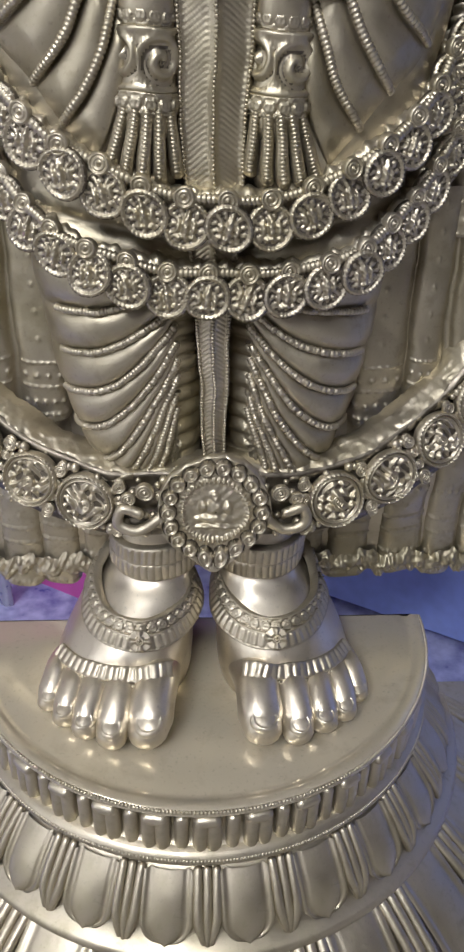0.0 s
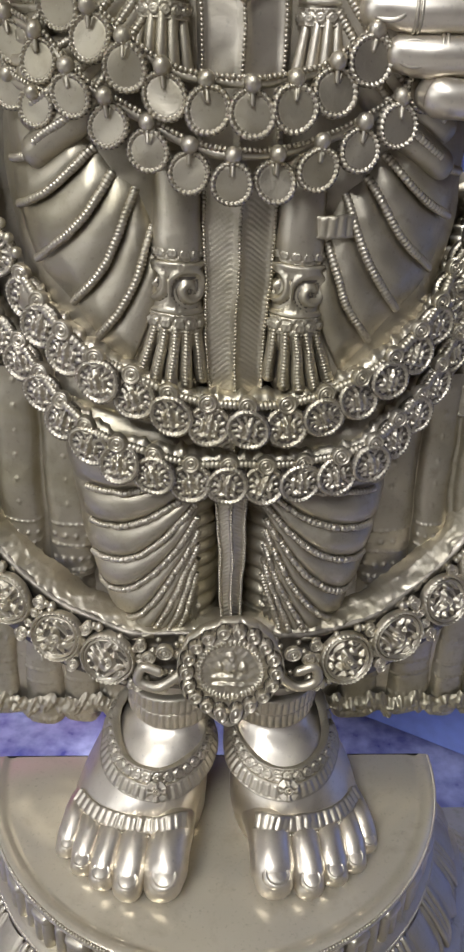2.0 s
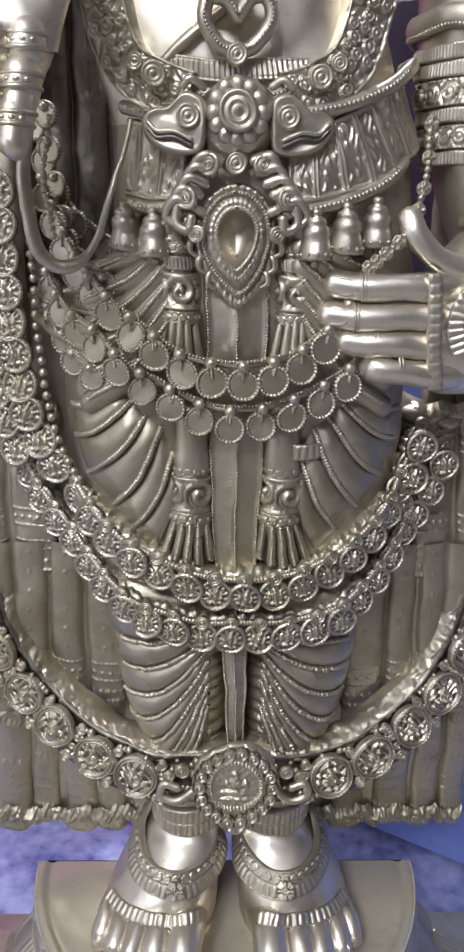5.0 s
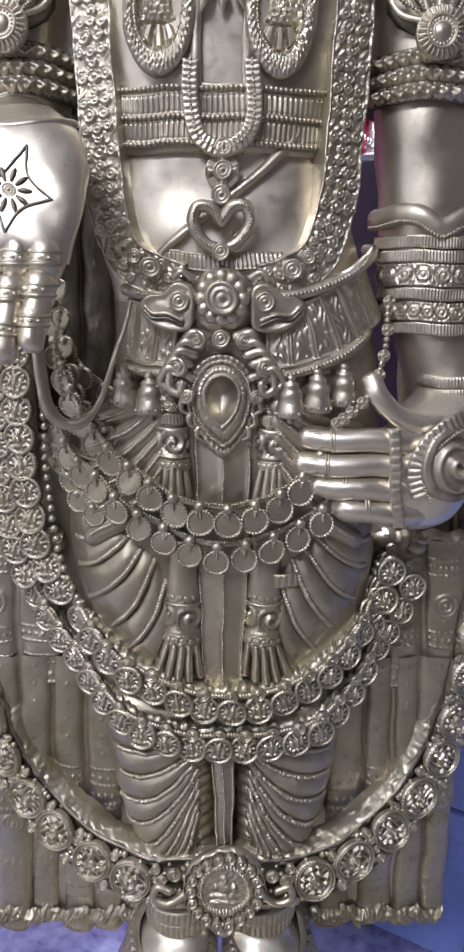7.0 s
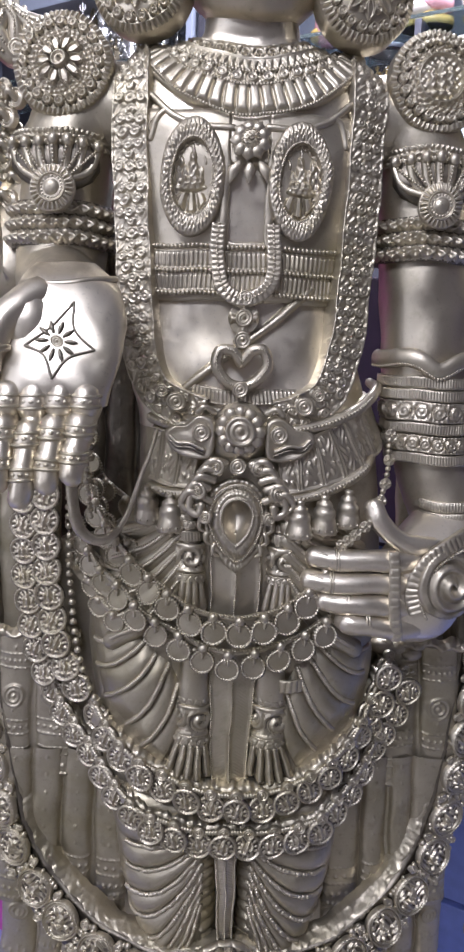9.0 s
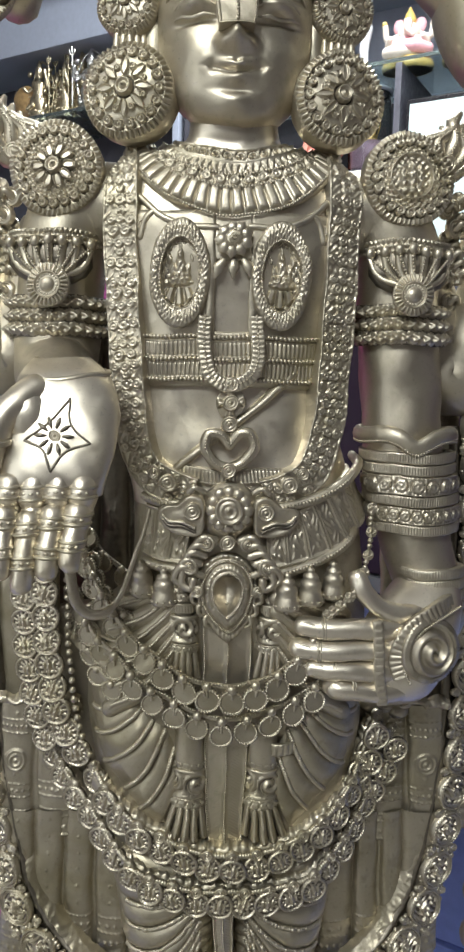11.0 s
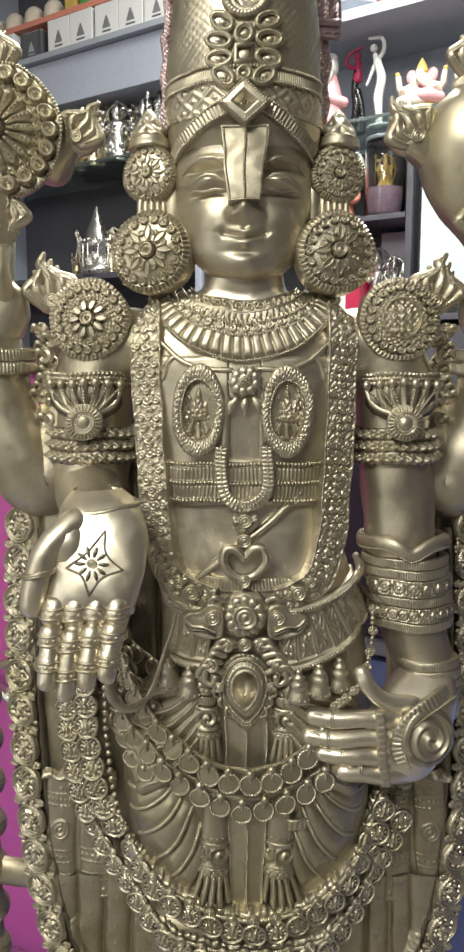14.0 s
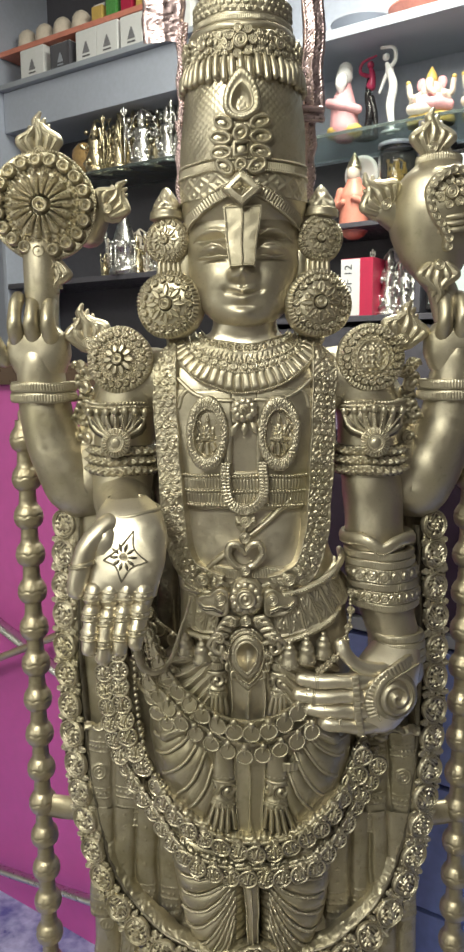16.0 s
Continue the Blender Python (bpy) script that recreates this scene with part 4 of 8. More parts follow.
finger(body, [(-0.138, -0.094, 0.942), (-0.157, -0.108, 0.925), (-0.167, -0.115, 0.900), (-0.171, -0.117, 0.878)], 0.0125)
bead(body, (-0.143, -0.100, 0.920), 0.021, (0.9, 0.75, 1.2), True)
# other front hand, laid across with the fingers level
loft(body, [(0.691, 0.140, -0.042, 0.014, 0.010), (0.698, 0.141, -0.044, 0.026, 0.015), (0.715, 0.144, -0.045, 0.034, 0.019), (0.735, 0.147, -0.045, 0.038, 0.021), (0.755, 0.151, -0.042, 0.039, 0.021), (0.772, 0.160, -0.034, 0.034, 0.020), (0.79, 0.170, -0.020, 0.024, 0.017)], 48, 2.5, 40)
for z0, z1, x1 in [(0.7575, 0.7585, 0.060), (0.7400, 0.7405, 0.056), (0.7225, 0.7245, 0.069), (0.7050, 0.7095, 0.085)]:
    finger(body, [(0.145, -0.050, z0), (0.118, -0.059, z0), (0.092, -0.062, (z0 + z1) / 2), (x1, -0.058, z1)], 0.0102)
finger(body, [(0.166, -0.040, 0.766), (0.142, -0.053, 0.768), (0.122, -0.058, 0.775), (0.109, -0.057, 0.787), (0.104, -0.054, 0.798)], 0.0092)
for k in range(FIRST_HAND, len(body.m)):
    body.m[k] = body.m[k] * 0 + 4
# raised rear palms
for s in (-1, 1):
    loft(body, [(1.095, s * 0.237, 0.022, 0.028, 0.022), (1.115, s * 0.237, 0.020, 0.036, 0.022), (1.135, s * 0.237, 0.018, 0.034, 0.019), (1.15, s * 0.238, 0.018, 0.022, 0.014)], 40, 2.4, 24)
    for k in range(3):
        x = s * (0.219 + 0.019 * k)
        finger(body, [(x, 0.010, 1.130), (x, -0.004, 1.150), (x, 0.004, 1.170), (x, 0.016, 1.172 + 0.004 * k)], 0.0092)
    finger(body, [(s * 0.275, 0.014, 1.11), (s * 0.286, 0.006, 1.14), (s * 0.284, 0.002, 1.168)], 0.0085)


PALM_TREE = body.tree()


# ---- coin garlands ----
def coin_row(points, step, r, style, lift, drop=0.0, boss=0.0036, tilt=0.25, cord=True, face=0.38):
    """Coins in a row along x, z points on the body, each hung from a boss on a cord."""
    path = drape(points, lift, 14)
    pts, tan, _ = spaced(path, step)
    if cord and style == "coin":
        # a gathered cloth band carries the row: ribbed barrels between the bosses, crumpled cloth above and below
        fp, ft, fs = spaced(path, 0.0012)
        u = np.linspace(-1, 1, 15)
        across = unit(np.cross(ft, (0.0, -1.0, 0.0)))
        across = across * np.sign(across[:, 2:3] + 1e-9)
        wave = 0.0010 * np.sin(fs * 410 + 1.7 * np.sin(fs * 133)) + 0.0007 * np.sin(fs * 890)
        crease = np.sin(fs[:, None] * 620 + u[None, :] * 3.0 + 2.0 * np.sin(fs[:, None] * 97)) * np.clip(np.abs(u[None, :] - 0.3), 0, 1)
        cloth_p = fp[:, None] + across[:, None] * (0.0095 * u[None, :] - 0.0055 + wave[:, None] * (u[None, :] > 0))[..., None] + np.array([0, -1.0, 0]) * (-0.0022 - 0.0052 * (u[None, :] - 0.3) ** 2 + 0.0007 * crease)[..., None]
        body.grid(np.concatenate([cloth_p[:, :1] + [0, 0.010, 0], cloth_p, cloth_p[:, -1:] + [0, 0.012, 0]], 1))
        for k in range(len(pts) - 1):
            a, b = pts[k], pts[k + 1]
            seg = np.array([a + (b - a) * t for t in np.linspace(0.24, 0.76, 15)]) + [0, -0.0022, 0.0006]
            tube(body, seg, 0.0024 + 0.0005 * np.cos(np.arange(15) * 2.1), 8)
    elif cord:
        tube(body, path + [0, 0.001, 0], 0.0024, 8)
        rope(body, path + [0, -0.0022, 0.0022], 0.0012, 1.9)
    for k, p in enumerate(pts):
        n = unit(np.array([np.clip(p[0] * 4.5, -face, face), -1.0, 0.08 - tilt * 0.4 + 0.08 * math.sin(k * 3.3)]))
        jit = 0.5 + 0.5 * math.sin(k * 12.7 + len(points))
        rr = r * (0.92 + 0.12 * jit)
        down = unit(np.array([0.25 * -n[0], 0, -1.0]))
        q = p + down * drop + np.array([0, -0.0028 - 0.0012 * (k % 2), 0])
        stamp(body, COINS[(k * 3) % 5] if style == "coin" else FLATCOIN, q, n, rr, turn=0.3 * math.sin(k * 5.1))
        if boss:
            if style == "coin":
                stamp(body, TARGET, p + [0, -0.0045, 0.001], n, boss * 1.45, deep=1.2)
            else:
                bead(body, p + [0, -0.004, 0], boss, fine=True)
                tube(body, [p + np.array([0, -0.004, -0.001]), q + n * 0.0015 + [0, 0, 0.004]], 0.0011, 6)


A_LEFT = [(-0.153, 0.818), (-0.153, 0.760), (-0.151, 0.710), (-0.147, 0.680), (-0.140, 0.657), (-0.128, 0.634), (-0.112, 0.617)]
OUTER = [(-0.1725, 0.812), (-0.1725, 0.740), (-0.169, 0.700), (-0.164, 0.668), (-0.157, 0.645)]
A_ROW = [(-0.112, 0.617), (-0.097, 0.601), (-0.080, 0.585), (-0.060, 0.574), (-0.041, 0.565), (-0.020, 0.558), (0.003, 0.556), (0.026, 0.557), (0.048, 0.562), (0.069, 0.573), (0.086, 0.585), (0.100, 0.597), (0.113, 0.614), (0.127, 0.640), (0.136, 0.655)]
B_ROW = [(-0.166, 0.815), (-0.166, 0.750), (-0.166, 0.700), (-0.160, 0.645), (-0.142, 0.606), (-0.117, 0.578), (-0.097, 0.552), (-0.079, 0.538), (-0.059, 0.528), (-0.038, 0.521), (-0.017, 0.517), (0.003, 0.516), (0.024, 0.517), (0.044, 0.520), (0.066, 0.526), (0.084, 0.538), (0.097, 0.549), (0.111, 0.563),
         (0.122, 0.580), (0.133, 0.600), (0.144, 0.620), (0.152, 0.640)]
A_ROW = [(x, z + 0.005 * math.cos(x * 10)) for x, z in A_ROW]
B_ROW = [(x, z + 0.009 * max(0.0, math.cos(x * 11))) for x, z in B_ROW]
coin_row(OUTER, 0.0205, 0.0130, "coin", 0.026, 0.006, 0.0, tilt=0.0, cord=False, face=0.2)
coin_row(A_LEFT[:-1], 0.0205, 0.0132, "coin", 0.031, 0.006, 0.0, tilt=0.0, cord=False, face=0.2)
coin_row(B_ROW[3:], 0.0206, 0.0118, "coin", 0.008, 0.0115)
coin_row(A_ROW, 0.0212, 0.0124, "coin", 0.013, 0.0120)
coin_row([(0.118, 0.604), (0.128, 0.624), (0.133, 0.648)], 0.0200, 0.0130, "coin", 0.032, 0.004, 0.0, cord=False, face=0.2)
coin_row(B_ROW[-4:], 0.0205, 0.0130, "coin", 0.026, 0.010, 0.0, cord=False, face=0.2)
rope(body, drape([(x + 0.0185, z) for x, z in A_LEFT[:-1]], 0.024, 12), 0.0030, 2.6)
# knotted cloth ends above the coins
for x, z in ((-0.150, 0.664), (-0.138, 0.657), (0.132, 0.662), (0.145, 0.660), (0.157, 0.655)):
    bead(body, surf(x, z)[0] + [0, -0.008, 0], 0.009, (1.2, 0.9, 0.8), True)
ROW1 = [(-0.126, 0.820), (-0.112, 0.785), (-0.096, 0.765), (-0.080, 0.750), (-0.062, 0.737), (-0.042, 0.723), (-0.021, 0.716), (0.000, 0.714), (0.020, 0.717), (0.038, 0.722), (0.056, 0.735), (0.068, 0.750)]
ROW2 = [(-0.134, 0.775), (-0.115, 0.745), (-0.089, 0.725), (-0.067, 0.705), (-0.040, 0.689), (-0.015, 0.679), (0.000, 0.677), (0.020, 0.680), (0.048, 0.690), (0.070, 0.704), (0.084, 0.722)]
ROW1 = [(x, z - 0.004 * max(0.0, math.cos(x * 14))) for x, z in ROW1]
ROW2 = [(x, z + 0.004 * max(0.0, math.cos(x * 14))) for x, z in ROW2]
coin_row(ROW2, 0.0200, 0.0104, "flat", 0.013, 0.0120, 0.0040)
coin_row(ROW1, 0.0200, 0.0104, "flat", 0.016, 0.0120, 0.0040)
coin_row([(-0.132, 0.86), (-0.124, 0.83), (-0.108, 0.800), (-0.090, 0.785)], 0.020, 0.0100, "flat", 0.010, 0.008, 0.0035)
coin_row([(-0.120, 0.800), (-0.102, 0.772), (-0.084, 0.760)], 0.019, 0.0098, "flat", 0.012, 0.006, 0.0034)
coin_row([(-0.130, 0.745), (-0.112, 0.716), (-0.094, 0.704)], 0.019, 0.0098, "flat", 0.010, 0.006, 0.0034)
# carved armlet cloth and strap loop under the blessing hand
ribbon(drape([(-0.136, 0.738), (-0.115, 0.730), (-0.088, 0.726)], 0.010), 0.0125, scrolls(1.7))
tube(body, spline([(-0.062, -0.050, 0.850), (-0.068, -0.054, 0.828), (-0.076, -0.058, 0.803), (-0.085, -0.060, 0.780), (-0.095, -0.062, 0.7695), (-0.107, -0.063, 0.7675), (-0.117, -0.063, 0.777), (-0.1215, -0.062, 0.795), (-0.123, -0.060, 0.822), (-0.119, -0.056, 0.86)], 10), np.interp(np.linspace(0, 1, 91), [0, 0.35, 0.5, 0.7, 1], [0.0014, 0.0022, 0.0042, 0.0044, 0.0040]), 12, 0.6)
coin_row([(-0.122, 0.862), (-0.119, 0.830), (-0.114, 0.800)], 0.0180, 0.0085, "flat", 0.020, 0.004, 0.0030, cord=False)
rope(body, spline([(-0.108, -0.056, 0.850), (-0.112, -0.060, 0.815), (-0.108, -0.062, 0.785)], 12), 0.0022, 2.0)

# ---- long garland of medallions round the whole figure ----
EDGE = [(0.0, -0.050, 0.386), (0.035, -0.049, 0.383), (0.070, -0.046, 0.3845), (0.108, -0.036, 0.396), (0.144, -0.020, 0.416), (0.172, -0.006, 0.443), (0.191, 0.004, 0.476), (0.203, 0.010, 0.520), (0.212, 0.014, 0.570), (0.218, 0.018, 0.62), (0.222, 0.022, 0.68), (0.224, 0.026, 0.75), (0.223, 0.028, 0.82), (0.219, 0.030, 0.915)]
for s in (-1, 1):
    path = spline([(s * x, y, z) for x, y, z in EDGE], 14)
    pts, tan, _ = spaced(path, 0.004)
    nor = unit(np.stack([0.55 * s * np.clip(np.abs(pts[:, 0]) / 0.2, 0, 1) ** 2, -np.ones(len(pts)), 0.12 + 0 * pts[:, 0]], 1))
    nor = unit(nor - tan * np.sum(nor * tan, 1)[:, None])
    side = np.cross(tan, nor)
    inward = side * np.sign(np.sum(side * np.array([-s, 0, 1.0]), 1))[:, None]
    u = np.linspace(-1, 1, 13)
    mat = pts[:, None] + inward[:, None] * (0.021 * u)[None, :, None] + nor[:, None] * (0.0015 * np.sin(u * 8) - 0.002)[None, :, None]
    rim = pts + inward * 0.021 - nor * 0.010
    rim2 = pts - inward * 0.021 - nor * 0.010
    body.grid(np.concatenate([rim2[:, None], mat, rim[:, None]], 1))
    # mat in the dark slot, so that medallions and beads stand out
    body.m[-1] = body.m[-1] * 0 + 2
    # crumpled scarf along the inner side
    fp, ft, fs = spaced(path, 0.0015)
    keep = fp[:, 2] < 0.60
    idx = [int(np.argmin(np.sum((pts - q) ** 2, 1))) for q in fp[keep]]
    sp, si, sn, fs = fp[keep], inward[idx], nor[idx], fs[keep]
    u = np.linspace(-1, 1, 17)
    wide = 0.0058 + 0.0022 * np.array([noise.noise(Vector((v_ * 38, s, 0.3))) for v_ in fs])
    scarf = sp[:, None] + si[:, None] * (0.0215 + wide[:, None] * u[None, :])[..., None] + sn[:, None] * (-0.002 - 0.0045 * (u[None, :] + 0.6) ** 2 + 0 * wide[:, None])[..., None]
    crumple = np.array([[noise.noise(Vector(q) * 90) + 0.6 * noise.noise(Vector(q) * 230) + 0.35 * noise.noise(Vector(q) * 480) for q in line] for line in scarf])
    scarf = scarf + sn[:, None] * (0.0027 * crumple)[..., None]
    body.grid(np.concatenate([scarf, scarf[:, -1:] - sn[:, None] * 0.010], 1))
    body.m[-1] = body.m[-1] * 0 + 3
    big, btan, _ = spaced(path, 0.0375)
    for k in range(1, len(big)):
        j = int(np.argmin(np.sum((pts - big[k]) ** 2, 1)))
        if abs(big[k][0]) < 0.042 and big[k][2] < 0.45:
            continue
        stamp(body, SCROLLS[(k * 5 + (s > 0)) % 6], pts[j] + nor[j] * 0.004, nor[j], 0.0178)
        stamp(body, TARGET, pts[j] + nor[j] * 0.006, nor[j], 0.004)
    for k in range(len(big) - 1):
        m = (big[k] + big[k + 1]) / 2
        j = int(np.argmin(np.sum((pts - m) ** 2, 1)))
        for off, r in ((0.013, 0.0042), (-0.013, 0.0042), (0.0045, 0.0032), (-0.0045, 0.0032), (0.0165, 0.0030), (-0.0165, 0.0034)):
            stamp(body, TARGET, pts[j] + inward[j] * off + nor[j] * 0.003, nor[j], r)
    # small beads filling the mat
    rnd = random.Random(5)
    for j in range(2, len(pts) - 1):
        for m in range(3):
            o = rnd.uniform(-0.0175, 0.0175)
            bead(body, pts[j] + inward[j] * o + nor[j] * 0.001, rnd.uniform(0.0018, 0.0032))
    # curls beside the middle medallion
    tube(body, spline([(s * 0.030, -0.054, 0.380), (s * 0.044, -0.056, 0.370), (s * 0.056, -0.055, 0.374), (s * 0.054, -0.055, 0.384), (s * 0.044, -0.056, 0.382)], 8), 0.0034, 10)
    stamp(body, TARGET, (s * 0.040, -0.056, 0.396), (0, -1, 0), 0.0055)
    stamp(body, TARGET, (s * 0.050, -0.054, 0.390), (0, -1, 0), 0.0045)
v, f, slots = MEDAL
v = v.copy()
low = v[:, 1] < -0.5
v[low, 1] *= 1 + 0.25 * np.clip((-v[low, 1] - 0.5) / 0.5, 0, 1) * np.exp(-(v[low, 0] / 0.35) ** 2)
stamp(body, (v, f, slots), (0.001, -0.058, 0.3855), (0, -1, 0.10), 0.0335)

# ---- ankles and feet ----
for s in (-1, 1):
    for z in (0.334, 0.3225):
        band(s * 0.0350, -0.003, 0.0305, 0.0350, z - 0.004, z + 0.0085, flutes(0.8), 160, 13)
    a = np.linspace(0, TAU, 90)
    ring = np.stack([s * 0.043 + 0.0345 * np.cos(a), -0.023 + 0.0425 * np.sin(a), 0.314 + 0.012 * np.sin(a) - 0.006 * np.abs(np.cos(a)) ** 3], 1)
    out = unit(np.stack([np.cos(a), np.sin(a), 0.55 + 0 * a], 1))
    for k, pat, hw in ((0, bosses(1.35, 0.6), 0.0052), (1, flutes(0.9), 0.0056)):
        loop_p, loop_t, loop_s = spaced(ring + out * 0.0035 * k + np.array([0, -0.003 * k, -0.0092 * k]), 0.0009)
        wing = np.interp(loop_s, np.linspace(0, loop_s[-1], len(a)), np.arange(len(a)))
        o = unit(np.stack([np.interp(wing, np.arange(len(a)), out[:, q]) for q in range(3)], 1))
        side = unit(np.cross(loop_t, o))
        side = side * np.sign(side[:, 2:3] + 1e-9)
        u_ = np.linspace(-1, 1, 17)
        hh = pat(loop_s[:, None] / hw + 0 * u_[None, :], u_[None, :] + 0 * loop_s[:, None])
        strip_p = loop_p[:, None] + side[:, None] * (hw * u_)[None, :, None] + o[:, None] * (hh * hw)[..., None]
        # gaps of the anklet relief coloured dark, oxide and shade together
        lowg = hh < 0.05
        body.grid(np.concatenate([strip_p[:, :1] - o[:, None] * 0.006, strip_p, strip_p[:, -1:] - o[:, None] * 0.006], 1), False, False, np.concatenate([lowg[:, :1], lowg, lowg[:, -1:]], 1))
    stamp(body, FLOWER, (s * 0.043, -0.0745, 0.2995), (0, -0.8, 0.6), 0.0072)
    strap = []
    for x, y in spline([(0.022, -0.066, 0), (0.042, -0.071, 0), (0.062, -0.068, 0), (0.082, -0.058, 0), (0.096, -0.044, 0)], 8)[:, :2]:
        hit = FRONT.ray_cast((s * float(x), float(y) - 0.10, 0.40), (0, 0.58, -0.815))[0]
        if hit is not None:
            strap.append(np.array(hit) + [0, -0.0010, 0.0022])
    strap = np.array(strap)
    for _ in range(4):
        strap[1:-1] = (strap[:-2] + strap[1:-1] * 2 + strap[2:]) / 4
    ribbon(strap, 0.0052, flutes(1.0), nor=(s * 0.1, -0.72, 0.70), edge=0.010, nu=13)
    rope(body, strap + [0, -0.0045, -0.005], 0.0012, 1.8)

# ---- waist: belt, bells, buckle ----
for s in (-1, 1):
    belt = drape([(0.030, 0.826), (0.060, 0.831), (0.086, 0.842), (0.100, 0.853), (0.108, 0.861)] if s > 0 else [(-0.030, 0.826), (-0.050, 0.828), (-0.066, 0.831)], 0.005, 20)
    ribbon(belt, 0.022, panels(0.72), nu=61, step=0.0006)
    for dz in (0.027, -0.026):
        tube(body, belt + [0, -0.003, dz], 0.0042, 10)
        rope(body, belt + [0, -0.007, dz], 0.0016, 1.8)
    for k, x in enumerate((0.0475, 0.0665, 0.0860) if s > 0 else (0.050, 0.068)):
        p = surf(s * x, 0.786)[0] + [0, -0.012, 0.004 * k]
        prof = [(0.0, 0.0165), (0.0028, 0.016), (0.0034, 0.0135), (0.0026, 0.0125), (0.0056, 0.0105), (0.0064, 0.0080), (0.0058, 0.0074), (0.0080, 0.0050), (0.0085, 0.0010), (0.0080, 0.0004), (0.0090, -0.0035), (0.0104, -0.0080), (0.0106, -0.0115), (0.0098, -0.0130), (0.0, -0.0125)]
        aa = np.linspace(0, TAU, 20, endpoint=False)
        pr = np.array(prof)
        body.grid(np.stack([p[0] + pr[:, :1] * np.cos(aa), p[1] + pr[:, :1] * np.sin(aa), np.repeat(p[2] + pr[:, 1:2], 20, 1)], -1), False, True)
        bead(body, p + [0, 0, -0.015], 0.0028, fine=True)
        for j in range(12):
            t = TAU * j / 12
            bead(body, p + [0.0104 * math.cos(t), 0.0104 * math.sin(t), -0.0095], 0.0013)
    # beast heads beside the buckle, cast as thick plates with a rounded rim, an eye and a mouth
    rim = spline([(0.018, 0, 0.850), (0.020, 0, 0.861), (0.029, 0, 0.8645), (0.036, 0, 0.860), (0.041, 0, 0.8555), (0.050, 0, 0.854), (0.0555, 0, 0.849), (0.052, 0, 0.839), (0.042, 0, 0.8325), (0.028, 0, 0.831), (0.020, 0, 0.835), (0.018, 0, 0.850)], 8)[:-1]
    mid_x, mid_z = 0.035, 0.847
    plate_rows = [np.stack([s * (mid_x + q * (rim[:, 0] - mid_x)), np.full(len(rim), -0.058 - d) + 0.10 * (mid_x + q * (rim[:, 0] - mid_x) - 0.018), mid_z + q * (rim[:, 2] - mid_z)], 1) for q, d in ((1.0, -0.014), (1.0, 0.002), (0.98, 0.0042), (0.93, 0.0056), (0.85, 0.0062), (0.78, 0.0052), (0.45, 0.0058), (0.02, 0.0060))]
    body.grid(np.array(plate_rows), False, True)
    lip = spline([(s * 0.0265, -0.0645, 0.8395), (s * 0.036, -0.0635, 0.8430), (s * 0.046, -0.0620, 0.8425), (s * 0.0515, -0.0610, 0.8470)], 8)
    tube(body, lip, [0.0014] * len(lip), 8)
    # lower strand of the mouth, groove shade put into its colour
    tube(body, lip + [0, 0.0004, -0.0032], 0.0013, 8)
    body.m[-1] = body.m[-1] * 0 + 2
    stamp(body, TARGET, (s * 0.0285, -0.0645, 0.8515), (0, -1, 0), 0.0068)
    tube(body, spline([(s * 0.019, -0.062, 0.8665), (s * 0.026, -0.064, 0.8705), (s * 0.031, -0.063, 0.8665)], 6), 0.0022, 8)
    stamp(body, TARGET, (s * 0.047, -0.060, 0.872), (0, -1, 0), 0.0070)
    stamp(body, TARGET, (s * 0.058, -0.054, 0.880), (0, -1, 0), 0.0050)
    # leaves round the pendant
    for k in range(5):
        x0, z0 = s * (0.010 + 0.004 * k), 0.828 - 0.006 * k
        tube(body, spline([(x0, -0.060, z0), (x0 + s * 0.010, -0.062, z0 + 0.003), (x0 + s * 0.016, -0.060, z0 - 0.006), (x0 + s * 0.012, -0.060, z0 - 0.011)], 6), np.linspace(0.0034, 0.0020, 19), 8)
    for x0, z0, r0 in ((0.016, 0.826, 0.0062), (0.030, 0.808, 0.0066), (0.024, 0.788, 0.0050)):
        stamp(body, SPIRAL, (s * x0, -0.063, z0), (s * 0.3, -1, 0), r0, turn=s * z0 * 40)
    tube(body, spline([(s * 0.020, -0.058, 0.800), (s * 0.033, -0.060, 0.806), (s * 0.036, -0.060, 0.794), (s * 0.029, -0.061, 0.790), (s * 0.027, -0.061, 0.797)], 7), 0.0030, 8)
for k in range(12):
    a = TAU * k / 12
    bead(body, (0.0135 * math.cos(a), -0.064, 0.853 + 0.0135 * math.sin(a)), 0.0052, (1, 0.8, 1), True)
stamp(body, TARGET, (0, -0.070, 0.853), (0, -1, 0), 0.0115)
stamp(body, TARGET, (0, -0.062, 0.826), (0, -1, 0), 0.0065)
bead(body, (0, -0.052, 0.850), 0.024, (1, 0.5, 1), True)


# teardrop pendant with a hollow stone
def tear(at, w, top, bottom, rings, point_up=False):
    """Nested teardrop mouldings about a point: each ring is its share of the size, and its height."""
    a = np.linspace(0, TAU, 96, endpoint=False)
    x, z = np.sin(a), np.cos(a)
    zz = np.where(z > 0, z * top, z * bottom)
    xx = w * np.sign(x) * np.abs(x) ** np.where((z > 0) != point_up, 1.0, 1.5 if point_up else 1.7)
    rows = [np.stack([at[0] + k * xx, np.full(96, at[1] - h) - 0.0006 * np.cos(a * 34) * fl, at[2] + k * zz], 1) for k, h, fl in rings]
    body.grid(np.array(rows), False, True)


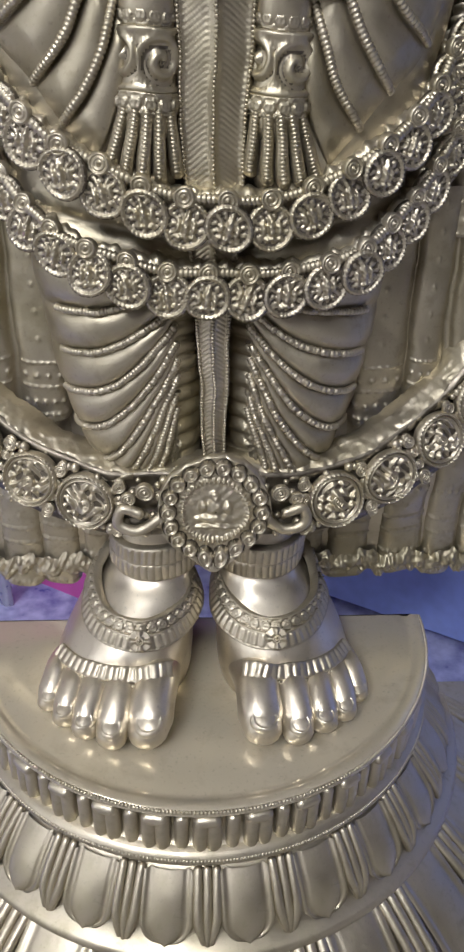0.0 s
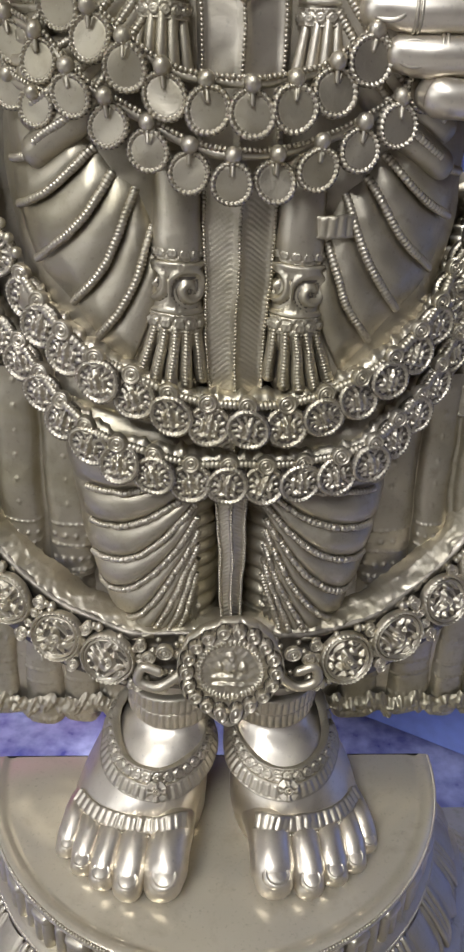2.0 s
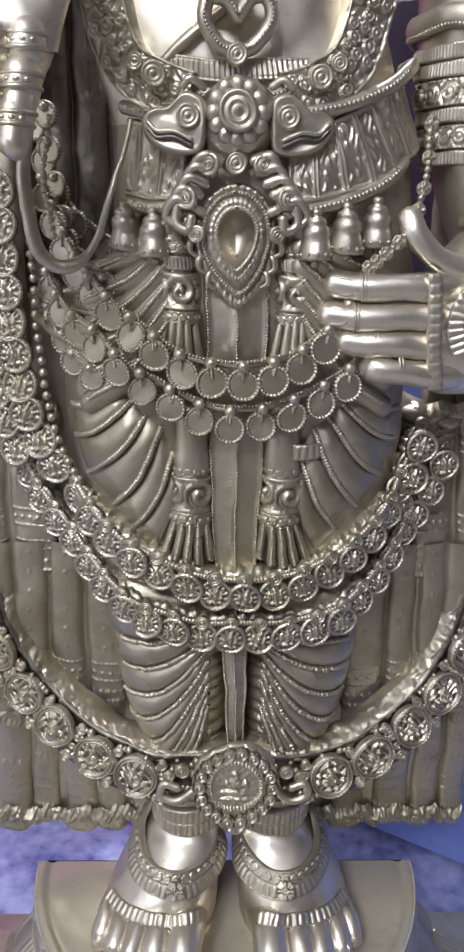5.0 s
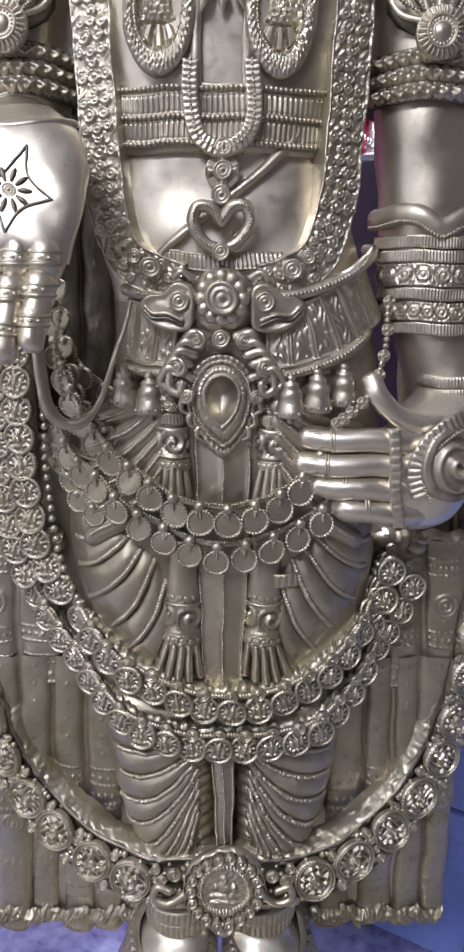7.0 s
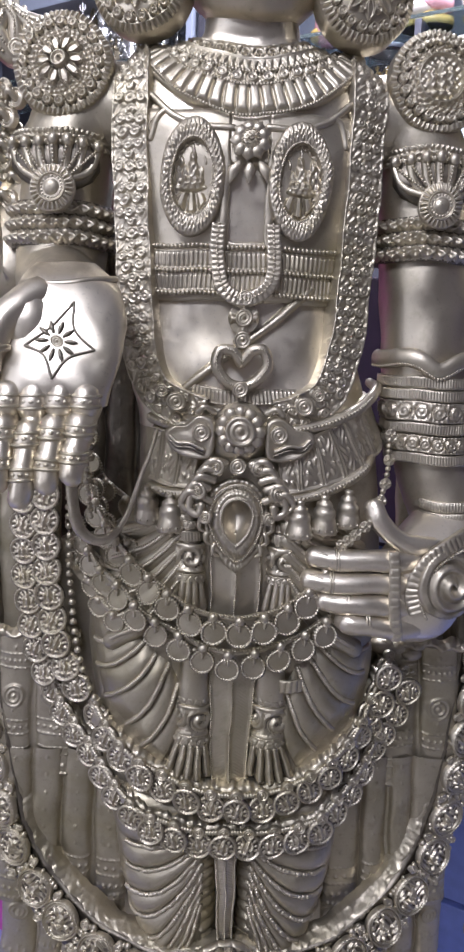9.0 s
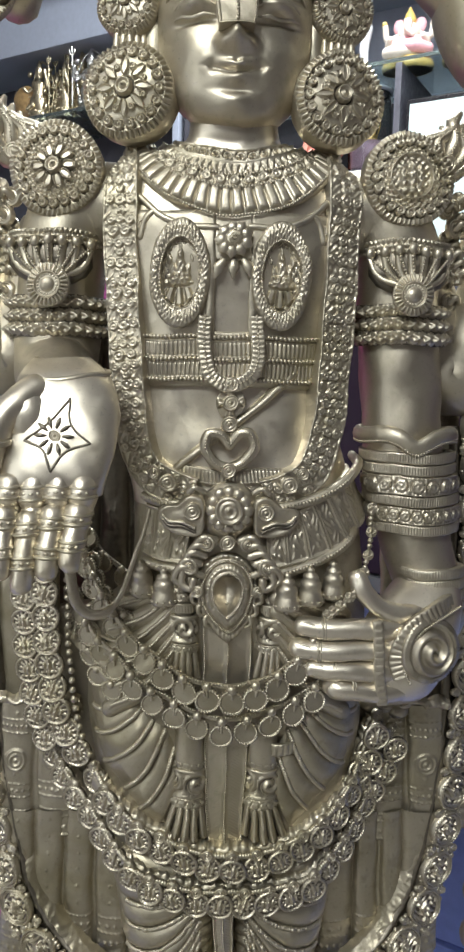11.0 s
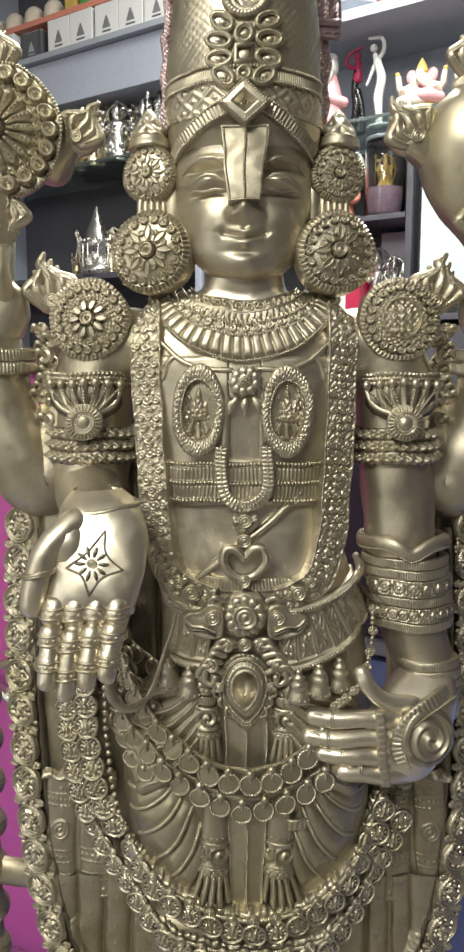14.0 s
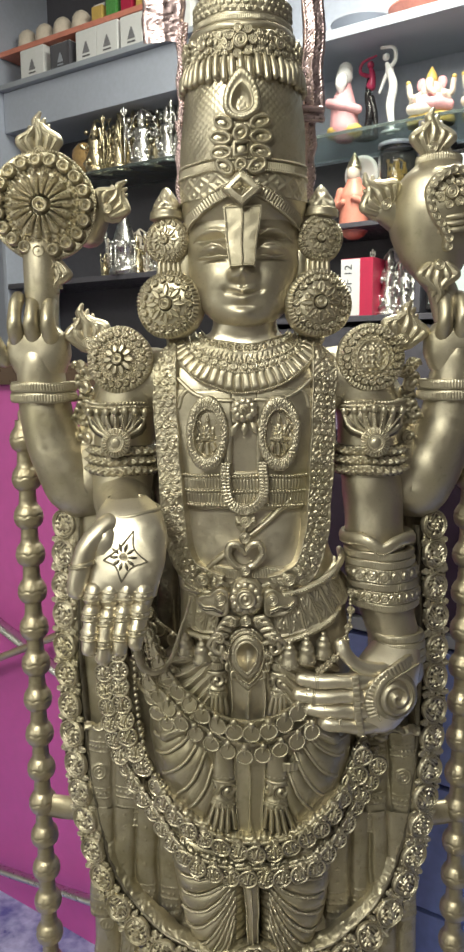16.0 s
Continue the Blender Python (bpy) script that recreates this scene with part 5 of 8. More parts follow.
tear((0, -0.053, 0.788), 0.0250, 0.0285, 0.0465, [(1.0, -0.012, 0), (1.0, -0.001, 0), (0.985, 0.0012, 1.2), (0.92, 0.0024, 2.0), (0.86, 0.0018, 1.6), (0.83, 0.0005, 0), (0.81, 0.0040, 0), (0.775, 0.0050, 0), (0.745, 0.0040, 0), (0.72, 0.0042, 0.6), (0.67, 0.0080, 1.2), (0.56, 0.0092, 1.2), (0.53, 0.0080, 0), (0.50, 0.0105, 0), (0.46, 0.0110, 0), (0.43, 0.0095, 0), (0.40, 0.0030, 0), (0.25, -0.0035, 0), (0.02, -0.005, 0)])
rope(body, [(0.0199 * math.sin(t) * (abs(math.sin(t)) ** (0.0 if math.cos(t) > 0 else 0.7)), -0.0585, 0.788 + math.cos(t) * (0.0223 if math.cos(t) > 0 else 0.0365)) for t in np.linspace(0, TAU, 80)], 0.0011, 1.8)
rope(body, [(0.0121 * math.sin(t) * (abs(math.sin(t)) ** (0.0 if math.cos(t) > 0 else 0.7)), -0.0642, 0.788 + math.cos(t) * (0.0136 if math.cos(t) > 0 else 0.0222)) for t in np.linspace(0, TAU, 60)], 0.0009, 1.9)
for s in (-1, 1):
    # leaves that curl round the shoulders of the pendant
    for x, z in ((0.0262, 0.804), (0.0275, 0.793), (0.0245, 0.781), (0.0200, 0.771), (0.0150, 0.762)):
        tube(body, spline([(s * (x - 0.004), -0.052, z + 0.004), (s * (x + 0.002), -0.054, z + 0.003), (s * (x + 0.003), -0.055, z - 0.003), (s * (x - 0.001), -0.055, z - 0.006)], 6), np.interp(np.linspace(0, 1, 19), [0, 0.4, 1], [0.0014, 0.0025, 0.0011]), 8)

# ---- chest ----
def patch(x0, x1, z0, z1, lift):
    """A thin plate laid on the body, with edges turned in."""
    xs, zs = np.linspace(x0, x1, 26), np.linspace(z0, z1, 30)
    g = np.array([[surf(x, z)[0] + [0, -lift, 0] for x in xs] for z in zs])
    g = np.concatenate([g[:1] + [0, 0.006, 0], g, g[-1:] + [0, 0.006, 0]])
    g = np.concatenate([g[:, :1] + [0, 0.006, 0], g, g[:, -1:] + [0, 0.006, 0]], 1)
    body.grid(g)


for s in (-1, 1):
    patch(min(s * 0.0135, s * 0.074), max(s * 0.0135, s * 0.074), 0.946, 1.078, 0.0045)
patch(-0.0135, 0.0135, 1.042, 1.078, 0.0045)
patch(-0.0135, 0.0135, 0.946, 0.986, 0.0045)
# straps down both sides that meet at the buckle
for s in (-1, 1):
    strap = [(s * 0.086, 1.120), (s * 0.086, 1.070), (s * 0.084, 1.01), (s * 0.081, 0.96), (s * 0.077, 0.915), (s * 0.066, 0.882), (s * 0.046, 0.868), (s * 0.028, 0.862)]
    path = drape(strap, 0.0085, 20)
    ribbon(path, 0.0138, blossoms(3.2) if s > 0 else blossoms(3.4), nor=(s * 0.30, -1, 0), edge=0.018, nu=35, step=0.0007)
    rope(body, path + [-s * 0.0142, 0.003, 0], 0.0013, 1.8)


def arc(xk, zb, ztop=1.136, n=33):
    a = np.linspace(-1.25, 1.25, n)
    return [(xk * math.sin(t) / math.sin(1.25), ztop - (ztop - zb) * (math.cos(t) - math.cos(1.25)) / (1 - math.cos(1.25))) for t in a]


for xk, zb, hw, pat, lift in ((0.052, 1.121, 0.0060, scrolls(1.6), 0.004), (0.060, 1.111, 0.0055, teeth(1.0), 0.005), (0.069, 1.101, 0.0054, bosses(2.0, 0.74), 0.006), (0.080, 1.0855, 0.0105, petals(0.84), 0.005)):
    ribbon(drape(arc(xk, zb), lift, 6), hw, pat, nu=21)
for xk, zb in ((0.0645, 1.1055), (0.074, 1.0955), (0.086, 1.074)):
    rope(body, drape(arc(xk, zb), 0.008, 6), 0.0014, 1.7)
for s in (-1, 1):
    path = drape([(s * 0.072, 1.088), (s * 0.055, 1.074), (s * 0.034, 1.066), (s * 0.012, 1.066)], 0.004, 10)
    tube(body, path, 0.0026, 8)
    stamp(body, TARGET, on(s * 0.066, 1.066, 0.003)[0], (0, -1, 0), 0.006)
    tube(body, drape([(s * 0.060, 1.078), (s * 0.066, 1.072), (s * 0.070, 1.058)], 0.004), 0.0025, 8)
    # oval plaques with a seated figure as a plain mass on a fan
    c, n = on(s * 0.0375 - 0.0015, 1.031, 0.005)
    n = unit(n * [0.35, 1, 0.0])

    def plaque(r, a):
        x, y = r * np.cos(a), r * np.sin(a)
        ax = np.abs(x)
        fig = 0.20 * soft(np.hypot(x / 0.17, (y - 0.10) / 0.22)) + 0.15 * soft(np.hypot((ax - 0.20) / 0.17, (y + 0.06) / 0.07)) + 0.17 * soft(np.hypot(x / 0.11, (y - 0.36) / 0.09)) + 0.12 * soft(np.hypot(x / 0.06, (y - 0.50) / 0.06)) + 0.14 * soft(np.hypot((ax - 0.25) / 0.08, (y - 0.08) / 0.13)) + 0.12 * soft(np.hypot((ax - 0.36) / 0.07, (y - 0.28) / 0.10)) + 0.17 * soft(np.hypot(x / 0.44, (y + 0.16) / 0.07))
        fig = fig + 0.02 * np.sin(x * 34) * np.sin(y * 31) + 0.10 * bump1(r - 0.58 - 0.02 * np.cos(a * 16), 0.03) * (y > -0.1)
        fan = 0.17 * np.clip(np.abs(np.cos(np.arctan2(x, -(y - 0.15)) * 6.0)) * 1.5 - 0.3, 0, 1) * (y < -0.26) * (r < 0.58)
        frame_h = 0.08 + 0.19 * np.sqrt(np.clip(1 - ((r - 0.82) / 0.19) ** 2, 0, 1)) + 0.028 * np.cos(a * 46) * np.cos((r - 0.82) * 34) * bump1(r - 0.82, 0.12) + 0.02 * lumps(x * 2, y * 2, s)
        return np.where(r < 0.635, np.maximum(fig, fan) - 0.06, frame_h) + 0.10 * bump1(r - 0.645, 0.025) * (0.7 + 0.3 * np.cos(a * 70))
    stamp(body, disc_template(plaque, 320, 90, 0.3, -0.0595), c, n, 0.0405, sx=0.57, deep=0.62)
    # bodice ties
    rope(body, drape([(s * 0.019, 1.045), (s * 0.0185, 0.985)], 0.004), 0.0016, 1.8)
for s in (-1, 1):
    ribbon(drape([(s * 0.0165, 1.044), (s * 0.0165, 1.02), (s * 0.0165, 0.985)], 0.0055), 0.0034, smooth_strip, nu=9, edge=0.003)
ribbon(drape([(-0.016, 0.9865), (0, 0.9865), (0.016, 0.9865)], 0.004), 0.0022, smooth_strip, nu=7)
# centre flower
for k in range(9):
    a = TAU * (k + 0.5) / 9
    hub, tip = on(0, 1.056, 0.007)[0], np.array([0.0140 * math.cos(a), -0.002, 0.0130 * math.sin(a)])
    tube(body, [hub + tip * 0.25, hub + tip * 0.6 + [0, -0.0025, 0], hub + tip * 0.85 + [0, -0.001, 0], hub + tip], [0.0030, 0.0052, 0.0042, 0.0012], 12, 0.6, up=(0, 1, 0))
stamp(body, ROSETTE, on(0, 1.056, 0.011)[0], (0, -1, 0), 0.0085)
for x, turn in ((-0.0075, -0.004), (0, 0.0), (0.0075, 0.004)):
    q = on(x, 1.042, 0.006)[0]
    tube(body, [q, q + [turn, -0.002, -0.006], q + [turn * 1.5, 0, -0.013]], [0.0022, 0.0046, 0.0010], 12, 0.6, up=(0, 1, 0))
# ribbed bodice bands
for z, hw in ((0.9755, 0.0070), (0.9595, 0.0070)):
    ribbon(drape([(-0.070, z), (-0.03, z), (0.03, z), (0.070, z)], 0.005), hw, flutes(0.5))
for z in (0.9845, 0.9675, 0.9515):
    path = drape([(-0.071, z), (-0.03, z), (0.03, z), (0.071, z)], 0.008)
    rope(body, path, 0.0019, 1.7)
# hanging loop and its pendants
loop = drape([(-0.0195, 1.000), (-0.0205, 0.975), (-0.016, 0.956), (0.0, 0.9475), (0.016, 0.956), (0.0205, 0.975), (0.0195, 1.000)], 0.011, 16)
ribbon(loop, 0.0052, flutes(0.7), nor=(0, -1, 0), nu=13)
rope(body, loop + [0, -0.001, 0], 0.0012, 2.2)
stamp(body, TARGET, on(0, 0.9485, 0.013)[0], (0, -1, 0), 0.0060)
stamp(body, FLOWER, on(0, 0.934, 0.008)[0], (0, -1, 0), 0.0115)
stamp(body, TARGET, on(0, 0.934, 0.011)[0], (0, -1, 0), 0.0065)
# sacred thread across the belly
thread = drape([(0.050, 0.958), (0.022, 0.932), (-0.012, 0.906), (-0.048, 0.876)], 0.002, 12)
tube(body, thread, 0.0050, 12, 0.7)
rope(body, thread + [0, -0.0036, 0.001], 0.0012, 2.0)
# heart-shaped clasp
for s in (-1, 1):
    heart = spline([(0, -0.055, 0.884), (s * 0.010, -0.056, 0.888), (s * 0.0185, -0.057, 0.900), (s * 0.0160, -0.057, 0.911), (s * 0.007, -0.057, 0.9105), (0, -0.056, 0.902)], 8)
    tube(body, heart, 0.0042, 12)
    rope(body, heart + [0, -0.0042, 0], 0.0011, 1.9)
stamp(body, TARGET, (0, -0.058, 0.9180), (0, -1, 0), 0.0065)
stamp(body, TARGET, (0, -0.060, 0.8825), (0, -1, 0), 0.0060)
ribbon(drape([(-0.042, 0.8785), (0, 0.8765), (0.042, 0.8785)], 0.004), 0.0060, flutes(0.5))

# ---- arms ----
for s in (-1, 1):
    # shoulder rosette and the hooded armlet
    stamp(body, SHOULDER if s < 0 else EMBLEM, (s * 0.137, -0.022, 1.110), (s * 0.12, -1, 0.12), 0.0365)
    bead(body, (s * 0.137, 0.004, 1.108), 0.036, (1.0, 0.7, 1.0), True)
    for k in range(7):
        t = (k - 3) / 3
        top = np.array([s * 0.140 + 0.031 * t, -0.034 + 0.010 * t * t, 1.050 + 0.002 * (1 - abs(t))])
        base = np.array([s * 0.140 + 0.008 * t, -0.038, 1.026])
        tube(body, spline([base, (base + top) / 2 + [0.005 * t, 0.002, -0.003], top], 6), np.linspace(0.0022, 0.0034, 13), 8)
        rope(body, np.linspace(base, top, 8) + [0, -0.0032, 0], 0.0013, 2.0)
        bead(body, top + [0, -0.002, 0.003], 0.0040, (1, 1, 1.2), True)
    band(s * 0.140, 0.006, 0.0365, 0.0385, 1.052, 1.064, florals(1.0), 140, 13)
    # plate behind the ribs, coloured dark for the shaded hollow of the hood
    bead(body, (s * 0.140, -0.026, 1.040), 1.0, (0.033, 0.008, 0.020), True)
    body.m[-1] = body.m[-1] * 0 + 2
    stamp(body, ARM_DISC, (s * 0.140, -0.043, 1.020), (0, -1, 0), 0.0160)
    for k, z in enumerate((1.004, 0.9935, 0.983)):
        band(s * 0.1405, 0.006, 0.0385 + 0.001 * k, 0.0385 + 0.001 * k, z - 0.001, z + 0.0105, braid, 200, 13)
    # flame behind the shoulder
    flame((s * 0.176, 0.016, 1.128), 0.045, s * 12)
    # curling leaves between the arms
    rnd = random.Random(3)
    for k in range(14):
        p = np.array([s * (0.176 + rnd.uniform(-0.004, 0.016)), 0.016 + rnd.uniform(-0.006, 0.006), 1.005 + 0.0075 * k])
        stamp(body, FLOWER if k % 2 else TARGET, p, (s * 0.5, -1, 0), 0.008)
        tube(body, spline([p, p + [s * 0.005, -0.003, 0.004], p + [s * 0.008, 0, 0.0]], 5), np.linspace(0.0032, 0.0024, 11), 7)
    # rear wrists: two bangles
    for z in (1.062, 1.074):
        band(s * 0.2345, 0.024, 0.037, 0.034, z, z + 0.011, flutes(0.55), 150, 11)
# cuff on the resting arm
a = np.linspace(0, TAU, 140)
lip_z = 0.9085 - 0.0075 * np.exp(-(((a - 1.5 * math.pi) / 0.30) ** 2)) + 0.0025 * np.exp(-(((np.abs(a - 1.5 * math.pi) - 0.75) / 0.4) ** 2))
tube(body, np.stack([0.1500 + 0.0385 * np.cos(a), 0.0385 * np.sin(a), lip_z], 1), 0.0048, 12, 1.5, caps=False)
rope(body, np.stack([0.1500 + 0.0415 * np.cos(a), 0.0415 * np.sin(a), lip_z - 0.0052], 1), 0.0013, 1.8)
for z, r, pat, hh in ((0.892, 0.0385, flutes(0.5), 0.0085), (0.8825, 0.0390, flutes(0.5), 0.0085), (0.8665, 0.0395, bosses(1.7, 0.62), 0.0150), (0.857, 0.0395, flutes(0.5), 0.0085), (0.8425, 0.0385, bosses(1.4, 0.60), 0.0130), (0.833, 0.0380, flutes(0.5), 0.0085)):
    zz_ = z - 0.004
    cx = float(np.interp(zz_, [0.83, 0.885, 0.91], [0.1590, 0.1520, 0.1500]))
    band(cx, -0.002, r, r * 0.95, zz_, zz_ + hh, pat, 170, 13)
for z, x in ((0.795, 0.1720), (0.786, 0.1735), (0.777, 0.1745), (0.768, 0.1755)):
    band(x, -0.012, 0.029, 0.027, z - 0.003, z + 0.0055, flutes(0.5), 130, 9)
# spiral on the back of the resting hand, ring lines and nails on its fingers
stamp(body, SPIRAL, (0.162, -0.064, 0.742), (0.35, -1, 0.05), 0.0275, sx=0.95)
hook = spline([(0.184, -0.045, 0.777), (0.169, -0.060, 0.774), (0.148, -0.068, 0.763), (0.136, -0.069, 0.748), (0.134, -0.068, 0.734), (0.139, -0.067, 0.720)], 8)
ribbon(hook, 0.0062, flutes(0.75), nor=(-0.25, -1, 0), nu=13)
rope(body, hook + [0.006, -0.002, -0.004], 0.0013, 1.8)
knuckles = spline([(0.1185, -0.0685, 0.7675), (0.1195, -0.0700, 0.745), (0.1215, -0.0695, 0.720), (0.1240, -0.0660, 0.697)], 8)
ribbon(knuckles, 0.0042, flutes(1.4), nor=(0, -1, 0), nu=11)
# chain of small flowers from the elbow cuff to the thumb
chain = spline([(0.117, -0.036, 0.852), (0.113, -0.046, 0.815), (0.104, -0.058, 0.792), (0.090, -0.060, 0.778), (0.080, -0.060, 0.770)], 8)
rope(body, chain, 0.0024, 1.9)
for q in chain[::4]:
    stamp(body, FLOWER, q + [0, -0.002, 0], (0, -1, 0), 0.0044)
nail = disc_template(lambda r_, a_: 0.16 * bump1(r_ - 0.9, 0.12) + 0.14 * (1 - r_ ** 2), 24, 8, 0.3)
for z0, x1 in ((0.7585, 0.060), (0.7405, 0.056), (0.7245, 0.069), (0.7095, 0.085)):
    stamp(body, nail, (x1 + 0.004, -0.0655, z0), (-0.25, -1, 0.05), 0.0060, sx=1.4, deep=0.45)
    for x in (x1 + 0.0155, x1 + 0.0175):
        a = np.linspace(0, TAU, 24)
        tube(body, np.stack([np.full(24, x), -0.0600 + 0.0088 * np.cos(a), z0 + 0.0088 * np.sin(a)], 1), 0.0009, 6, caps=False)
# blessing hand: rings on the fingers and a sun in a lozenge on the palm
for x0, x1, z1 in ((-0.152, -0.157, 0.823), (-0.135, -0.1425, 0.813), (-0.118, -0.1260, 0.822), (-0.102, -0.1095, 0.829)):
    def along(tt):
        return np.array([x0 + (x1 - x0) * tt, -0.1160 - 0.0220 * tt + 0.003 * tt * tt, 0.882 + (z1 - 0.882) * tt])
    for t0, t1 in ((0.06, 0.18), (0.40, 0.51), (0.73, 0.83)):
        r = 0.0096 * (1 - 0.20 * t0)
        tube(body, [along(t0), along(t1)], r * 1.08, 22)
        body.m[-1] = body.m[-1] * 0 + 4
        for tt in (t0, t1):
            a = np.linspace(0, TAU, 28)
            tube(body, along(tt) + np.stack([r * 1.08 * np.cos(a), r * 1.08 * np.sin(a), 0 * a], 1), 0.0014, 6, caps=False)
        for dx in (-0.0045, 0.0, 0.0045):
            bead(body, along((t0 + t1) / 2) + [dx, -r * 1.08 + abs(dx) * 0.25, 0], 0.0017, (1.2, 0.7, 0.8))
a = np.linspace(0, TAU, 60)
tube(body, np.array([-0.1210, -0.0785, 0.9530]) + np.stack([0.0318 * np.cos(a), 0.0205 * np.sin(a), 0.003 * np.cos(a) + 0.002 * np.sin(a)], 1), 0.0022, 12, caps=False)
for tt in (0.3, 0.36):
    a = np.linspace(0, TAU, 26)
    tube(body, np.array([-0.1655, -0.1145, 0.905 + 0.03 * (0.33 - tt)]) + np.stack([0.0125 * np.cos(a), 0.0125 * np.sin(a), 0.003 * np.cos(a)], 1), 0.0016, 6, caps=False)


def palm(x, z):
    hit, n, _, _ = PALM_TREE.ray_cast((float(x), -1.0, float(z)), (0, 1, 0))
    return np.array(hit) + [0, -0.0004, 0]


PC = np.array([-0.122, 0.9125])
corners = [PC + d for d in (np.array([0.009, 0.026]), np.array([0.024, -0.004]), np.array([-0.002, -0.0235]), np.array([-0.0205, -0.003]))]
for k in range(4):
    a, b = corners[k], corners[(k + 1) % 4]
    m = (a + b) / 2 * 0.72 + PC * 0.28
    line = spline([(a[0], 0, a[1]), (m[0], 0, m[1]), (b[0], 0, b[1])], 10)
    # raised line coloured dark, for the shade of an engraved groove
    tube(body, np.array([palm(q[0], q[2]) for q in line]), 0.0009, 6)
    body.m[-1] = body.m[-1] * 0 + 2
for k in range(10):
    a = TAU * k / 10
    d = np.array([math.cos(a), math.sin(a)])
    line = [PC + d * t for t in np.linspace(0.0058, 0.0128, 5)]
    # petal grooves as raised strokes, their shade given by dark colour
    tube(body, np.array([palm(*q) for q in line]), [0.0009, 0.0014, 0.0017, 0.0015, 0.0009], 6)
    body.m[-1] = body.m[-1] * 0 + 2
stamp(body, TARGET, palm(*PC), (0, -1, 0.15), 0.0042)

# ---- raised wheel and conch ----
wc = np.array([-0.2235, 0.018, 1.2785])
th = np.linspace(0, math.pi / 2, 14)[:, None]
ph = np.linspace(0, TAU, 96, endpoint=False)[None, :]
body.grid(np.stack([wc[0] + 0.0555 * np.cos(th) * np.cos(ph), wc[1] + 0.045 * np.sin(th) + 0 * ph, wc[2] - 0.004 * np.sin(th) + 0.0555 * np.cos(th) * np.sin(ph)], -1), False, True)
stamp(body, WHEEL, wc + [0, -0.006, 0], (0.05, -1, 0.03), 0.0585)
rope(body, wc + [0, -0.004, 0] + np.stack([0.0590 * np.cos(ph[0]), 0 * ph[0], 0.0590 * np.sin(ph[0])], 1), 0.0018, 1.8)
flame(wc + [-0.002, 0.006, 0.057], 0.044, 0)
flame(wc + [0.071, 0.008, -0.004], 0.038, 30)
flame(wc + [-0.062, 0.008, 0.004], 0.040, -66)
flame(wc + [0.006, 0.000, -0.061], 0.040, 180)
tube(body, [wc + [0.045, 0.02, -0.02], wc + [0.062, 0.016, -0.004]], [0.022, 0.012], 16)
tube(body, [(-0.232, 0.022, 1.14), (-0.230, 0.022, 1.23)], [0.018, 0.021], 20)

cc = np.array([0.222, 0.026, 1.282])
FIRST_CONCH = len(body.v)
loft(body, [(1.185, cc[0] + 0.004, 0.024, 0.006, 0.006), (1.20, cc[0] + 0.002, 0.024, 0.016, 0.016), (1.225, cc[0] - 0.002, 0.024, 0.034, 0.030), (1.255, cc[0], 0.024, 0.050, 0.040), (1.285, cc[0] + 0.002, 0.024, 0.056, 0.044), (1.31, cc[0] + 0.002, 0.024, 0.046, 0.040),
            (1.325, cc[0], 0.024, 0.030, 0.028), (1.337, cc[0], 0.024, 0.017, 0.017), (1.345, cc[0], 0.024, 0.013, 0.013)], 64, 2.0, 60)
band(cc[0], 0.024, 0.024, 0.022, 1.328, 1.338, flutes(0.5), 96, 9)
curl = spline([(cc[0] + 0.030, -0.012, 1.312), (cc[0] + 0.002, -0.020, 1.314), (cc[0] - 0.016, -0.020, 1.297), (cc[0] - 0.014, -0.020, 1.274), (cc[0] + 0.002, -0.018, 1.252), (cc[0] + 0.004, -0.014, 1.238)], 12)
pts, _, _ = spaced(curl, 0.0085)
tube(body, curl, 0.0055, 12)
for p in pts:
    stamp(body, TARGET, p + [0, -0.005, 0], (0, -1, 0), 0.0048)
for k in range(7):
    a = TAU * k / 7
    stamp(body, TARGET, (cc[0] + 0.006 + 0.0125 * math.cos(a), -0.020, 1.293 + 0.0125 * math.sin(a)), (0, -1, 0), 0.0050)
stamp(body, TARGET, (cc[0] + 0.006, -0.022, 1.293), (0, -1, 0), 0.0075)
for z in (1.268, 1.261, 1.254):
    tube(body, spline([(cc[0] - 0.004, -0.014, z), (cc[0] + 0.016, -0.018, z + 0.001), (cc[0] + 0.036, -0.010, z + 0.003)], 6), 0.0034, 8)
flame((cc[0] - 0.010, 0.014, 1.342), 0.042, 0)
flame((cc[0] - 0.058, 0.012, 1.284), 0.042, -34)
flame((cc[0] + 0.066, 0.016, 1.282), 0.042, 70)
flame((cc[0] - 0.002, 0.000, 1.222), 0.040, 180)
tube(body, [cc + [-0.034, 0.0, -0.006], cc + [-0.060, -0.008, 0.0]], [0.024, 0.014], 16)
for part_v in body.v[FIRST_CONCH:]:
    part_v += [-0.009, 0, -0.0125]
tube(body, [(0.236, 0.022, 1.14), (0.218, 0.022, 1.19)], [0.020, 0.016], 20)

